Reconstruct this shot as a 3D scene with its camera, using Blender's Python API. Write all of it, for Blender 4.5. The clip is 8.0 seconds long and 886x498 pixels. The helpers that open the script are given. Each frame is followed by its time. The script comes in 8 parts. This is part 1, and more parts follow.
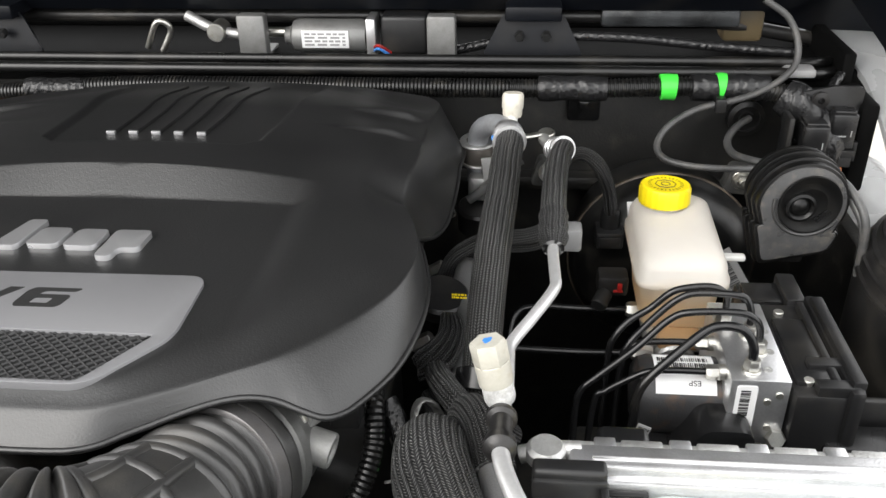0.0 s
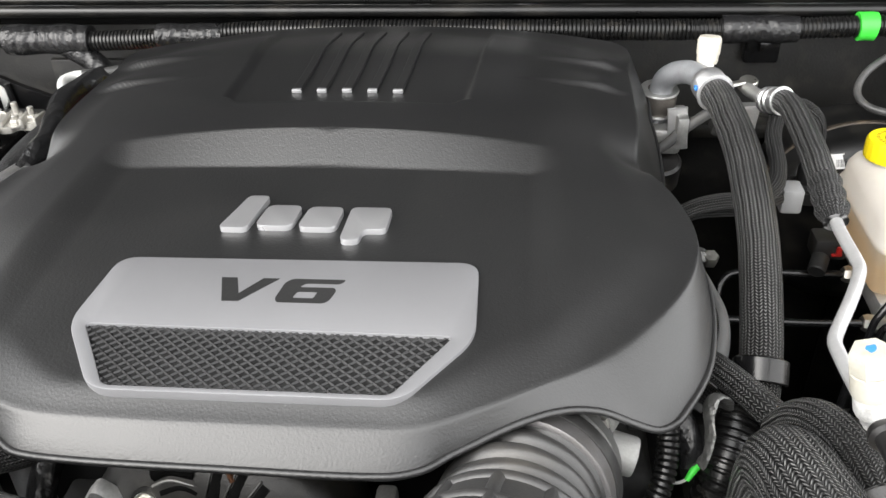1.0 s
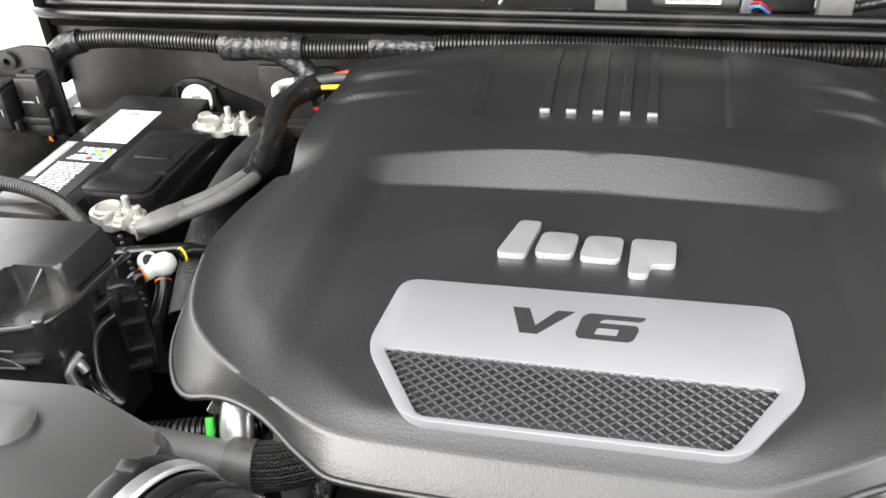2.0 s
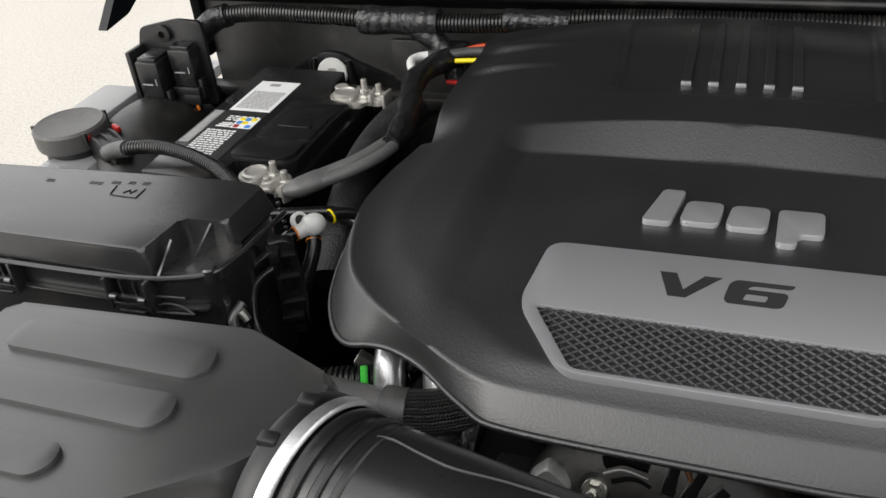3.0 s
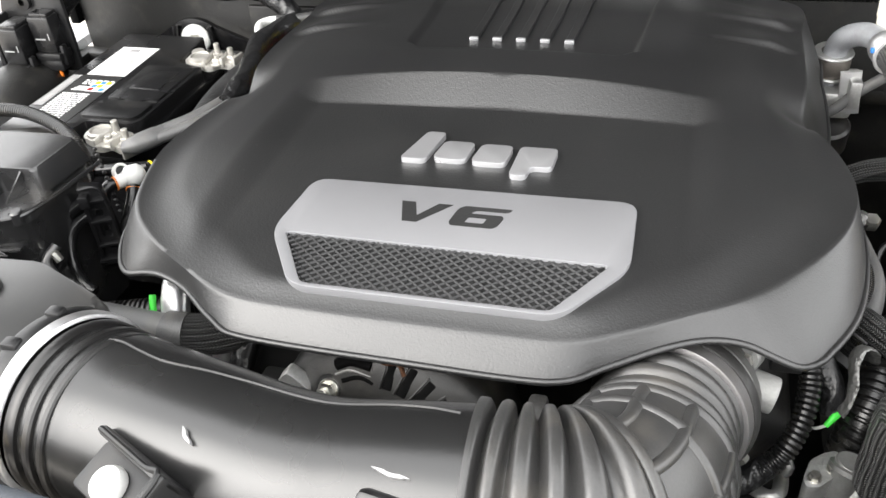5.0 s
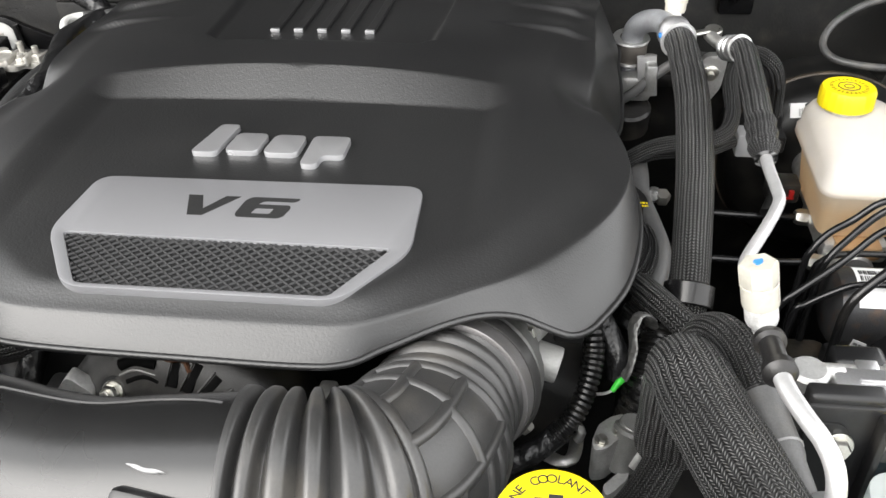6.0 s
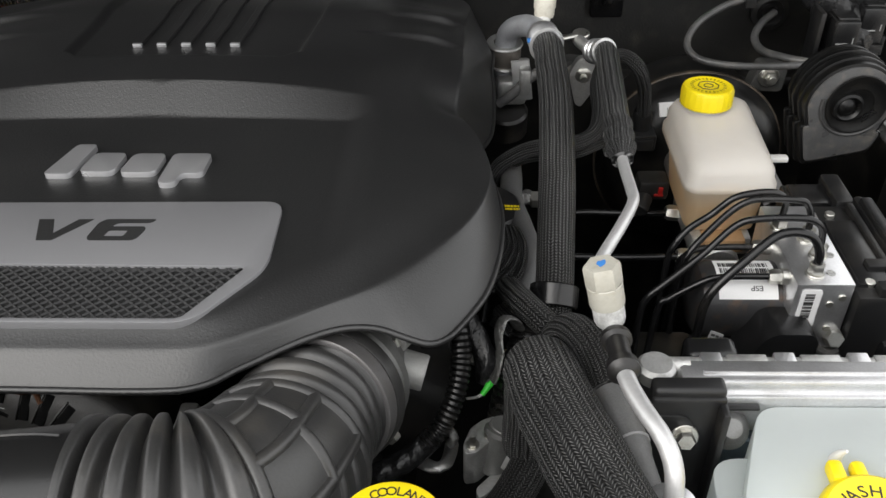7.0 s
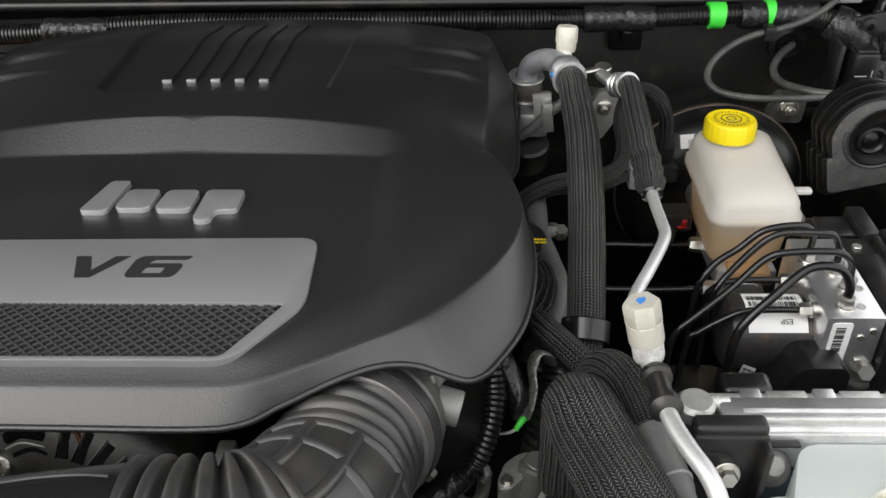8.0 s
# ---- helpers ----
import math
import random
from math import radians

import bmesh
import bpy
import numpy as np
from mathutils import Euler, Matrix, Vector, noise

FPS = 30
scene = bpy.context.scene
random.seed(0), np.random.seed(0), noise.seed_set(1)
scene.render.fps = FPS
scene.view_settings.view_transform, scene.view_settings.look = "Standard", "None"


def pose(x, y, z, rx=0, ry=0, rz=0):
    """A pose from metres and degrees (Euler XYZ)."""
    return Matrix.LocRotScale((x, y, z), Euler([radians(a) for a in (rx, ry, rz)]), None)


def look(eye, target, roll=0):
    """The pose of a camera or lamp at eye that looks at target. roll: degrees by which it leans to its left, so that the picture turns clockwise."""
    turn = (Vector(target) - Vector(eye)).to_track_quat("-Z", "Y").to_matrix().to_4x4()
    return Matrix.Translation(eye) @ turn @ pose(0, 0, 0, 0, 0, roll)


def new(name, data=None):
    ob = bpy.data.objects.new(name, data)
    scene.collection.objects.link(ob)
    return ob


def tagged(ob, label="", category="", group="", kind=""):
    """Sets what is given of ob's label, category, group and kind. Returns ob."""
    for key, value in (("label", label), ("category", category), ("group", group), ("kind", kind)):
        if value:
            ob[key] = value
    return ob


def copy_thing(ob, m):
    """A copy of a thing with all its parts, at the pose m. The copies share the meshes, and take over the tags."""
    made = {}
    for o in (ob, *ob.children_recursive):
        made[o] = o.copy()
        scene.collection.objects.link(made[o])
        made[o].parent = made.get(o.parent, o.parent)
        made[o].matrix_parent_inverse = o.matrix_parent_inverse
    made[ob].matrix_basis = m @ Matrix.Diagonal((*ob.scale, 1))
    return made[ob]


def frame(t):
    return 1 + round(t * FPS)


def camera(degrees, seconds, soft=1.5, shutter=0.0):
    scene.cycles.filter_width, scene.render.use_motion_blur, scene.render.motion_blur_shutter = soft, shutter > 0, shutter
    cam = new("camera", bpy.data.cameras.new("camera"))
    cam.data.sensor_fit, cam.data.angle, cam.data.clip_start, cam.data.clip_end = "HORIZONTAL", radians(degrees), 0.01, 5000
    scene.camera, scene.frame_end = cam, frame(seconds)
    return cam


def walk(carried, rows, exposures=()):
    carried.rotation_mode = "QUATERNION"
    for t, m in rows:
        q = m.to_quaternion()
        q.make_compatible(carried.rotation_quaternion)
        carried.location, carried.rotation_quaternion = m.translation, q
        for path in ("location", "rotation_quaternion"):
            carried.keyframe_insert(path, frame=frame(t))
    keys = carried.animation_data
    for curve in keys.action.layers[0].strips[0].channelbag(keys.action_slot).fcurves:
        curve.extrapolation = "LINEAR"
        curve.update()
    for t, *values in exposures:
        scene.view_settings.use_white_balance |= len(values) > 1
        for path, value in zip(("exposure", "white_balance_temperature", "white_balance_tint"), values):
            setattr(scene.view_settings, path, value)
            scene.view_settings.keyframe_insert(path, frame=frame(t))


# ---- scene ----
cam = camera(54.4, 8.0)
PATH = [
    (0, (0.3330, -0.0112, 1.3728), (0.1614, 1.7173, 0.3814), -1.27),
    (0.2, (0.2954, 0.0076, 1.3705), (0.1241, 1.6917, 0.3054), -1.50),
    (0.5, (0.2367, 0.0297, 1.3674), (0.0646, 1.6868, 0.2609), -1.71),
    (0.8, (0.1833, 0.0440, 1.3730), (-0.0006, 1.6887, 0.2500), -2.46),
    (1, (0.1462, 0.0469, 1.3760), (-0.0335, 1.6818, 0.2381), -2.29),
    (1.2, (0.1131, 0.0500, 1.3786), (-0.0602, 1.6860, 0.2412), -1.94),
    (1.5, (0.0722, 0.0527, 1.3809), (-0.1616, 1.6878, 0.2531), -2.21),
    (1.8, (0.0413, 0.0531, 1.3786), (-0.2977, 1.6824, 0.2693), -2.96),
    (2, (0.0198, 0.0564, 1.3805), (-0.3686, 1.6696, 0.2639), -3.16),
    (2.2, (-0.0011, 0.0536, 1.3836), (-0.4513, 1.6516, 0.2683), -3.62),
    (3.3, (-0.0048, 0.0107, 1.3879), (-0.6191, 1.5284, 0.2393), -6.20),
    (3.5, (0.0118, 0.0045, 1.3907), (-0.5785, 1.5260, 0.2346), -5.87),
    (4, (0.0597, -0.0020, 1.3886), (-0.4971, 1.5208, 0.2177), -5.54),
    (4.2, (0.0798, -0.0046, 1.3909), (-0.4576, 1.5173, 0.2098), -5.15),
    (5.3, (0.1628, -0.0065, 1.3862), (-0.3051, 1.5305, 0.1951), -5.61),
    (5.5, (0.1759, -0.0051, 1.3850), (-0.2058, 1.5509, 0.1878), -4.29),
    (5.7, (0.1897, -0.0037, 1.3841), (-0.1139, 1.5649, 0.1810), -3.29),
    (6, (0.2020, -0.0018, 1.3812), (-0.0276, 1.5761, 0.1740), -2.22),
    (6.2, (0.2092, -0.0023, 1.3813), (0.0137, 1.5782, 0.1714), -1.80),
    (6.5, (0.2205, 0.0005, 1.3806), (0.1056, 1.5867, 0.1678), -0.70),
    (6.8, (0.2324, 0.0016, 1.3805), (0.1537, 1.5926, 0.1711), -0.91),
    (7, (0.2416, 0.0027, 1.3863), (0.1921, 1.5965, 0.1791), -0.94),
    (7.3, (0.2451, 0.0027, 1.3907), (0.2160, 1.6132, 0.2052), -0.90),
    (7.5, (0.2428, 0.0029, 1.3919), (0.2062, 1.6229, 0.2195), -1.22),
    (8, (0.2216, 0.0041, 1.3934), (0.1624, 1.6333, 0.2348), -1.27),
]
EXPOSURES = [(0.0, 1.17), (0.5, 1.01), (1.0, 1.69), (1.5, 2.21), (2.0, 2.21), (2.2, 1.97), (3.3, 0.54), (4.0, 0.69), (5.3, 2.14), (5.5, 2.14), (6.0, 1.59), (6.5, 0.94), (7.0, 0.64), (8.0, 0.69)]
walk(cam, [(t, look(eye, target, roll)) for t, eye, target, roll in PATH], EXPOSURES)

# ---- light: soft daylight from an overcast sky ----
SUN_UP, SUN_ROUND = radians(38), radians(222)
world = bpy.data.worlds.new("sky")
scene.world = world
world.use_nodes = True
wn = world.node_tree
wn.nodes.clear()
sky = wn.nodes.new("ShaderNodeTexSky")
sky.sky_type, sky.sun_disc, sky.sun_elevation, sky.sun_rotation = "NISHITA", False, SUN_UP, SUN_ROUND
sky.air_density, sky.dust_density = 1.0, 8.0
soften = wn.nodes.new("ShaderNodeHueSaturation")
soften.inputs["Saturation"].default_value = 0.22
backg = wn.nodes.new("ShaderNodeBackground")
backg.inputs["Strength"].default_value = 0.15
wout = wn.nodes.new("ShaderNodeOutputWorld")
cloud = wn.nodes.new("ShaderNodeMix")
cloud.data_type, cloud.blend_type = "RGBA", "MIX"
cloud.inputs[0].default_value, cloud.inputs[7].default_value = 0.85, (8.0, 8.0, 8.0, 1)
wn.links.new(sky.outputs[0], soften.inputs["Color"])
wn.links.new(soften.outputs[0], cloud.inputs[6])
wn.links.new(cloud.outputs[2], backg.inputs[0])
wn.links.new(backg.outputs[0], wout.inputs[0])
sun = new("sun", bpy.data.lights.new("sun", "SUN"))
sun.data.energy, sun.data.angle, sun.data.color = 0.75, radians(50), (1.0, 0.97, 0.92)
sun_way = Vector((math.sin(SUN_ROUND) * math.cos(SUN_UP), math.cos(SUN_ROUND) * math.cos(SUN_UP), math.sin(SUN_UP)))
sun.matrix_world = look(sun_way * 20, (0, 0, 0))

# ---- materials ----
def base_mat(name):
    m = bpy.data.materials.new(name)
    m.use_nodes = True
    nt = m.node_tree
    return m, nt, nt.nodes["Principled BSDF"]


def node(nt, kind, **inputs):
    n = nt.nodes.new(kind)
    for k, v in inputs.items():
        n.inputs[k.replace("_", " ")].default_value = v
    return n


def mix_rgb(nt, fac, a, b, how="MIX"):
    n = nt.nodes.new("ShaderNodeMix")
    n.data_type, n.blend_type = "RGBA", how
    for sock, v in ((n.inputs[0], fac), (n.inputs[6], a), (n.inputs[7], b)):
        if hasattr(v, "links"):
            nt.links.new(v, sock)
        elif isinstance(v, tuple):
            sock.default_value = (*v[:3], 1)
        else:
            sock.default_value = v
    return n.outputs[2]


def calc(nt, op, a, b=0.0, c=0.0):
    n = nt.nodes.new("ShaderNodeMath")
    n.operation = op
    for sock, v in zip(n.inputs, (a, b, c)):
        if hasattr(v, "links"):
            nt.links.new(v, sock)
        else:
            sock.default_value = v
    return n.outputs[0]


def ramp(nt, value, lo, hi):
    n = nt.nodes.new("ShaderNodeMapRange")
    n.inputs["From Min"].default_value, n.inputs["From Max"].default_value = lo, hi
    nt.links.new(value, n.inputs["Value"])
    return n.outputs[0]


def noise_tex(nt, scale, detail=4.0, vec=None):
    n = node(nt, "ShaderNodeTexNoise", Scale=scale, Detail=detail)
    if vec is None:
        vec = nt.nodes.new("ShaderNodeTexCoord").outputs["Object"]
    nt.links.new(vec, n.inputs["Vector"])
    return n.outputs["Fac"]


def bump(nt, bsdf, height, strength, dist):
    n = nt.nodes.new("ShaderNodeBump")
    n.inputs["Strength"].default_value, n.inputs["Distance"].default_value = strength, dist
    nt.links.new(height, n.inputs["Height"])
    nt.links.new(n.outputs[0], bsdf.inputs["Normal"])


def surface(name, col, rough=0.5, metal=0.0, vary=0.3, dirt=None, dirt_amt=0.4, big=9.0, fine=900.0, relief=0.25, depth=0.0006, rough_vary=0.12, coat=0.0, spec=0.5):
    """A plain material: colour varied at two scales, a film of dust in patches, fine grain in relief."""
    m, nt, b = base_mat(name)
    large, small = noise_tex(nt, big, 5.0), noise_tex(nt, fine, 2.0)
    both = calc(nt, "MULTIPLY_ADD", small, 0.35, calc(nt, "MULTIPLY", large, 0.65))
    lo, hi = tuple(c * (1 - vary) for c in col), tuple(min(1, c * (1 + vary)) for c in col)
    out = mix_rgb(nt, ramp(nt, both, 0.3, 0.7), lo, hi)
    if dirt:
        patch = noise_tex(nt, big * 2.3, 6.0)
        out = mix_rgb(nt, calc(nt, "MULTIPLY", ramp(nt, patch, 0.52, 0.75), dirt_amt), out, dirt)
    nt.links.new(out, b.inputs["Base Color"])
    nt.links.new(calc(nt, "MULTIPLY_ADD", large, rough_vary * 2, rough - rough_vary), b.inputs["Roughness"])
    b.inputs["Metallic"].default_value = metal
    b.inputs["Coat Weight"].default_value = coat
    b.inputs["Specular IOR Level"].default_value = spec
    bump(nt, b, small, relief, depth)
    return m


def woven(name, dark, light, col_w=0.0042, pitch=0.0032, rough=0.42, steep=1.5):
    """A braided sleeve: columns of slanted glossy strands that turn about from column to column. Their sheen is put
    into the colour as pale crests.
    """
    m, nt, b = base_mat(name)
    uv = nt.nodes.new("ShaderNodeUVMap")
    sep = nt.nodes.new("ShaderNodeSeparateXYZ")
    nt.links.new(uv.outputs[0], sep.inputs[0])
    wob = noise_tex(nt, 45.0, 3.0)
    u = calc(nt, "MULTIPLY_ADD", wob, 0.0022, sep.outputs[0])
    v = calc(nt, "MULTIPLY_ADD", noise_tex(nt, 90.0, 2.0), 0.0030, sep.outputs[1])
    zig = calc(nt, "PINGPONG", u, col_w)
    tick = calc(nt, "SINE", calc(nt, "MULTIPLY", calc(nt, "MULTIPLY_ADD", zig, steep, v), 2 * math.pi / pitch))
    column = calc(nt, "COSINE", calc(nt, "MULTIPLY", u, 2 * math.pi / col_w))
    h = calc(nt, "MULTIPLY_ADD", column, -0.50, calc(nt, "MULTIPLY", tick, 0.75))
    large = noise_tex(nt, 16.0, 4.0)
    # large patches where the painted sheen on the strands is weaker
    sheen_patch = ramp(nt, large, 0.34, 0.66)
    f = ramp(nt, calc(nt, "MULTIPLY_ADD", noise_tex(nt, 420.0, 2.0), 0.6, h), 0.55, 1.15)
    hi = mix_rgb(nt, sheen_patch, tuple(c * 0.30 for c in light), light)
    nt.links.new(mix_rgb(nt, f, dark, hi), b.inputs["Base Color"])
    nt.links.new(calc(nt, "MULTIPLY_ADD", f, -0.20, rough + 0.16), b.inputs["Roughness"])
    bump(nt, b, h, 1.0, 0.0013)
    return m


def tape(name, col, rough=0.24):
    m, nt, b = base_mat(name)
    w = node(nt, "ShaderNodeTexWave", Scale=26.0, Distortion=9.0, Detail=3.0)
    nt.links.new(nt.nodes.new("ShaderNodeTexCoord").outputs["Object"], w.inputs["Vector"])
    n = noise_tex(nt, 240.0, 4.0)
    h = calc(nt, "ADD", w.outputs["Fac"], n)
    b.inputs["Roughness"].default_value = rough
    nt.links.new(mix_rgb(nt, noise_tex(nt, 30.0), tuple(c * 0.6 for c in col), tuple(c * 1.6 for c in col)), b.inputs["Base Color"])
    bump(nt, b, h, 0.6, 0.002)
    return m


DUST = (0.16, 0.145, 0.12)
COVER = surface("cover_plastic", (0.0120, 0.0120, 0.0122), 0.42, vary=0.25, dirt=(0.019, 0.0187, 0.0184), dirt_amt=0.4, fine=680, relief=0.32, depth=0.0006, rough_vary=0.05, spec=0.9)
# near-black with almost no gloss, stands in for deep shade
SHADOWBLACK = surface("shade_black", (0.002, 0.002, 0.002), 0.8, spec=0.1)
def specks(m, col, scale=260.0, amount=0.5):
    """Scattered pale dust specks laid over a material's colour."""
    nt = m.node_tree
    b = [n for n in nt.nodes if n.type == "BSDF_PRINCIPLED"][0]
    old = b.inputs["Base Color"].links[0].from_socket
    v = nt.nodes.new("ShaderNodeTexVoronoi")
    co = nt.nodes.new("ShaderNodeTexCoord")
    nt.links.new(co.outputs["Object"], v.inputs["Vector"])
    v.inputs["Scale"].default_value = scale
    rnd = nt.nodes.new("ShaderNodeSeparateColor")
    nt.links.new(v.outputs["Color"], rnd.inputs[0])
    near = ramp(nt, v.outputs["Distance"], 0.22, 0.08)
    pick = ramp(nt, rnd.outputs[0], 0.955, 0.985)
    f = calc(nt, "MULTIPLY", calc(nt, "MULTIPLY", near, pick), amount)
    nt.links.new(mix_rgb(nt, f, old, col), b.inputs["Base Color"])


specks(COVER, (0.075, 0.073, 0.07))
GRILLE = surface("grille_plastic", (0.014, 0.014, 0.0145), 0.36, vary=0.2, relief=0.1)
PLASTIC = surface("black_plastic", (0.010, 0.010, 0.0105), 0.40, dirt=DUST, dirt_amt=0.16, fine=1200, relief=0.15)
SATIN = surface("satin_plastic", (0.010, 0.010, 0.0105), 0.27, dirt=DUST, dirt_amt=0.12, fine=1100, relief=0.08, rough_vary=0.06, spec=0.55)
PIPE = surface("pipe_aluminium", (0.60, 0.60, 0.60), 0.42, metal=0.65, vary=0.08, dirt=(0.4, 0.39, 0.37), dirt_amt=0.3, big=40, fine=500)
FUSEPLASTIC = surface("fuse_box_plastic", (0.016, 0.016, 0.0165), 0.27, dirt=DUST, dirt_amt=0.10, fine=1100, relief=0.10, rough_vary=0.06, spec=0.9)
BOXPLASTIC = surface("box_plastic", (0.037, 0.037, 0.037), 0.34, dirt=DUST, dirt_amt=0.08, fine=1100, relief=0.1, rough_vary=0.06, spec=0.9)
TUBE = surface("tube_plastic", (0.012, 0.012, 0.012), 0.27, dirt=DUST, dirt_amt=0.06, big=7, fine=1500, relief=0.08, rough_vary=0.05, spec=0.7)
GLOSS = surface("gloss_plastic", (0.007, 0.007, 0.0075), 0.24, dirt=DUST, dirt_amt=0.08, relief=0.08)
BELLOWRUBBER = surface("bellows_rubber", (0.034, 0.0335, 0.033), 0.36, dirt=DUST, dirt_amt=0.35, fine=700, relief=0.18, spec=0.7)
SEALRUBBER = surface("seal_rubber", (0.006, 0.006, 0.006), 0.30, dirt=DUST, dirt_amt=0.10, fine=700, relief=0.1)
RUBBER = surface("black_rubber", (0.013, 0.0125, 0.0125), 0.33, dirt=DUST, dirt_amt=0.3, fine=700, relief=0.18)
DARK = surface("dark_metal", (0.007, 0.007, 0.007), 0.6, dirt=(0.05, 0.045, 0.04), dirt_amt=0.5, relief=0.3)
BAYPAINT = surface("bay_paint", (0.0080, 0.0078, 0.0073), 0.42, vary=0.5, dirt=(0.045, 0.041, 0.034), dirt_amt=0.6, big=14, fine=350, relief=0.5)
SILVER = surface("silver_paint", (0.28, 0.28, 0.29), 0.40, metal=0.45, vary=0.06, fine=2500, relief=0.1, rough_vary=0.05)
BADGE = surface("badge_silver", (0.5, 0.5, 0.51), 0.3, metal=0.7, vary=0.06, relief=0.03)
ALU = surface("aluminium", (0.72, 0.72, 0.73), 0.34, metal=0.9, vary=0.12, dirt=(0.35, 0.34, 0.32), dirt_amt=0.4, big=20, fine=600)
CAST = surface("cast_aluminium", (0.55, 0.55, 0.54), 0.48, metal=0.85, vary=0.2, dirt=(0.16, 0.15, 0.13), dirt_amt=0.45, big=25, fine=500, relief=0.6)
STEEL = surface("zinc_steel", (0.6, 0.59, 0.55), 0.32, metal=0.95, vary=0.15, dirt=(0.3, 0.25, 0.15), dirt_amt=0.35, big=60)
DULLSTEEL = surface("dull_steel", (0.22, 0.22, 0.215), 0.45, metal=0.5, vary=0.2, dirt=(0.12, 0.11, 0.10), dirt_amt=0.4, big=30)
LEAD = surface("battery_clamp_metal", (0.50, 0.485, 0.45), 0.45, metal=0.6, vary=0.2, dirt=(0.28, 0.27, 0.24), dirt_amt=0.5, big=50)
BODYPAINT = surface("body_paint", (0.55, 0.56, 0.57), 0.25, metal=0.2, vary=0.05, coat=0.6, relief=0.02)
HOODPAINT = surface("hood_paint", (0.004, 0.0048, 0.007), 0.38, vary=0.3, dirt=DUST, dirt_amt=0.06, coat=0.0, relief=0.05, spec=0.25)
YELLOW = surface("yellow_plastic", (0.86, 0.68, 0.01), 0.38, vary=0.06, relief=0.1)
SPARKLE = surface("cast_stem", (0.62, 0.62, 0.61), 0.5, metal=0.35, vary=0.35, dirt=(0.36, 0.35, 0.32), dirt_amt=0.45, big=160, fine=700, relief=0.6, depth=0.0008)
CAPPLASTIC = surface("cap_plastic", (0.44, 0.425, 0.37), 0.36, vary=0.1, dirt=(0.36, 0.32, 0.24), dirt_amt=0.5, big=90, fine=400)
CREAM = surface("cream_plastic", (0.66, 0.63, 0.55), 0.42, vary=0.08, dirt=(0.38, 0.34, 0.26), dirt_amt=0.5, big=60)
WHITE = surface("white_plastic", (0.66, 0.66, 0.64), 0.45, vary=0.05, relief=0.1)
LABEL = surface("label_paper", (0.8, 0.8, 0.8), 0.4, vary=0.04, relief=0.03)
INK = surface("black_ink", (0.02, 0.02, 0.02), 0.5)
GREYINK = surface("grey_ink", (0.30, 0.30, 0.30), 0.5)
RED = surface("red_plastic", (0.30, 0.012, 0.010), 0.4, vary=0.1)
REDORANGE = surface("red_orange_wire", (0.55, 0.07, 0.02), 0.4, vary=0.1)
CLOTHTAPE = surface("cloth_tape", (0.012, 0.012, 0.0125), 0.55, vary=0.4, dirt=(0.05, 0.05, 0.05), dirt_amt=0.5, big=60, fine=420, relief=0.7, depth=0.0015)
ORANGE = surface("orange_wire", (0.75, 0.2, 0.02), 0.4, vary=0.1)
BLUE = surface("blue_mark", (0.05, 0.22, 0.6), 0.5, vary=0.1)
GREEN = surface("green_tape", (0.06, 0.68, 0.06), 0.4, vary=0.08)
GREYHOSE = surface("grey_hose", (0.10, 0.10, 0.10), 0.5, vary=0.25, dirt=DUST, dirt_amt=0.3, big=25)
CABLE = surface("grey_cable", (0.062, 0.062, 0.062), 0.42, vary=0.5, dirt=DUST, dirt_amt=0.35, big=30)
TAPE = tape("black_tape", (0.012, 0.012, 0.0125))
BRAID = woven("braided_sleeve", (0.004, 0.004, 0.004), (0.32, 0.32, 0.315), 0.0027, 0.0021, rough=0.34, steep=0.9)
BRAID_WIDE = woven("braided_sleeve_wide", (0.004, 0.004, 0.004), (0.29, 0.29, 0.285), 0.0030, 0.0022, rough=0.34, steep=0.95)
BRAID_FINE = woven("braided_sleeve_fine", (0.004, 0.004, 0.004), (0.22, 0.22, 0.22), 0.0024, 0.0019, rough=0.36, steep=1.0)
CONDUIT = surface("conduit_plastic", (0.008, 0.008, 0.008), 0.30, dirt=DUST, dirt_amt=0.14, big=30, fine=500, relief=0.1)
FOIL = surface("foil_shield", (0.20, 0.20, 0.195), 0.45, metal=0.7, vary=0.3, big=60, fine=200, relief=0.8, depth=0.003)
GREYLABEL = surface("grey_label", (0.28, 0.28, 0.28), 0.45, vary=0.1)
BROWN = surface("brown_fluid_plastic", (0.36, 0.22, 0.11), 0.4, vary=0.15)


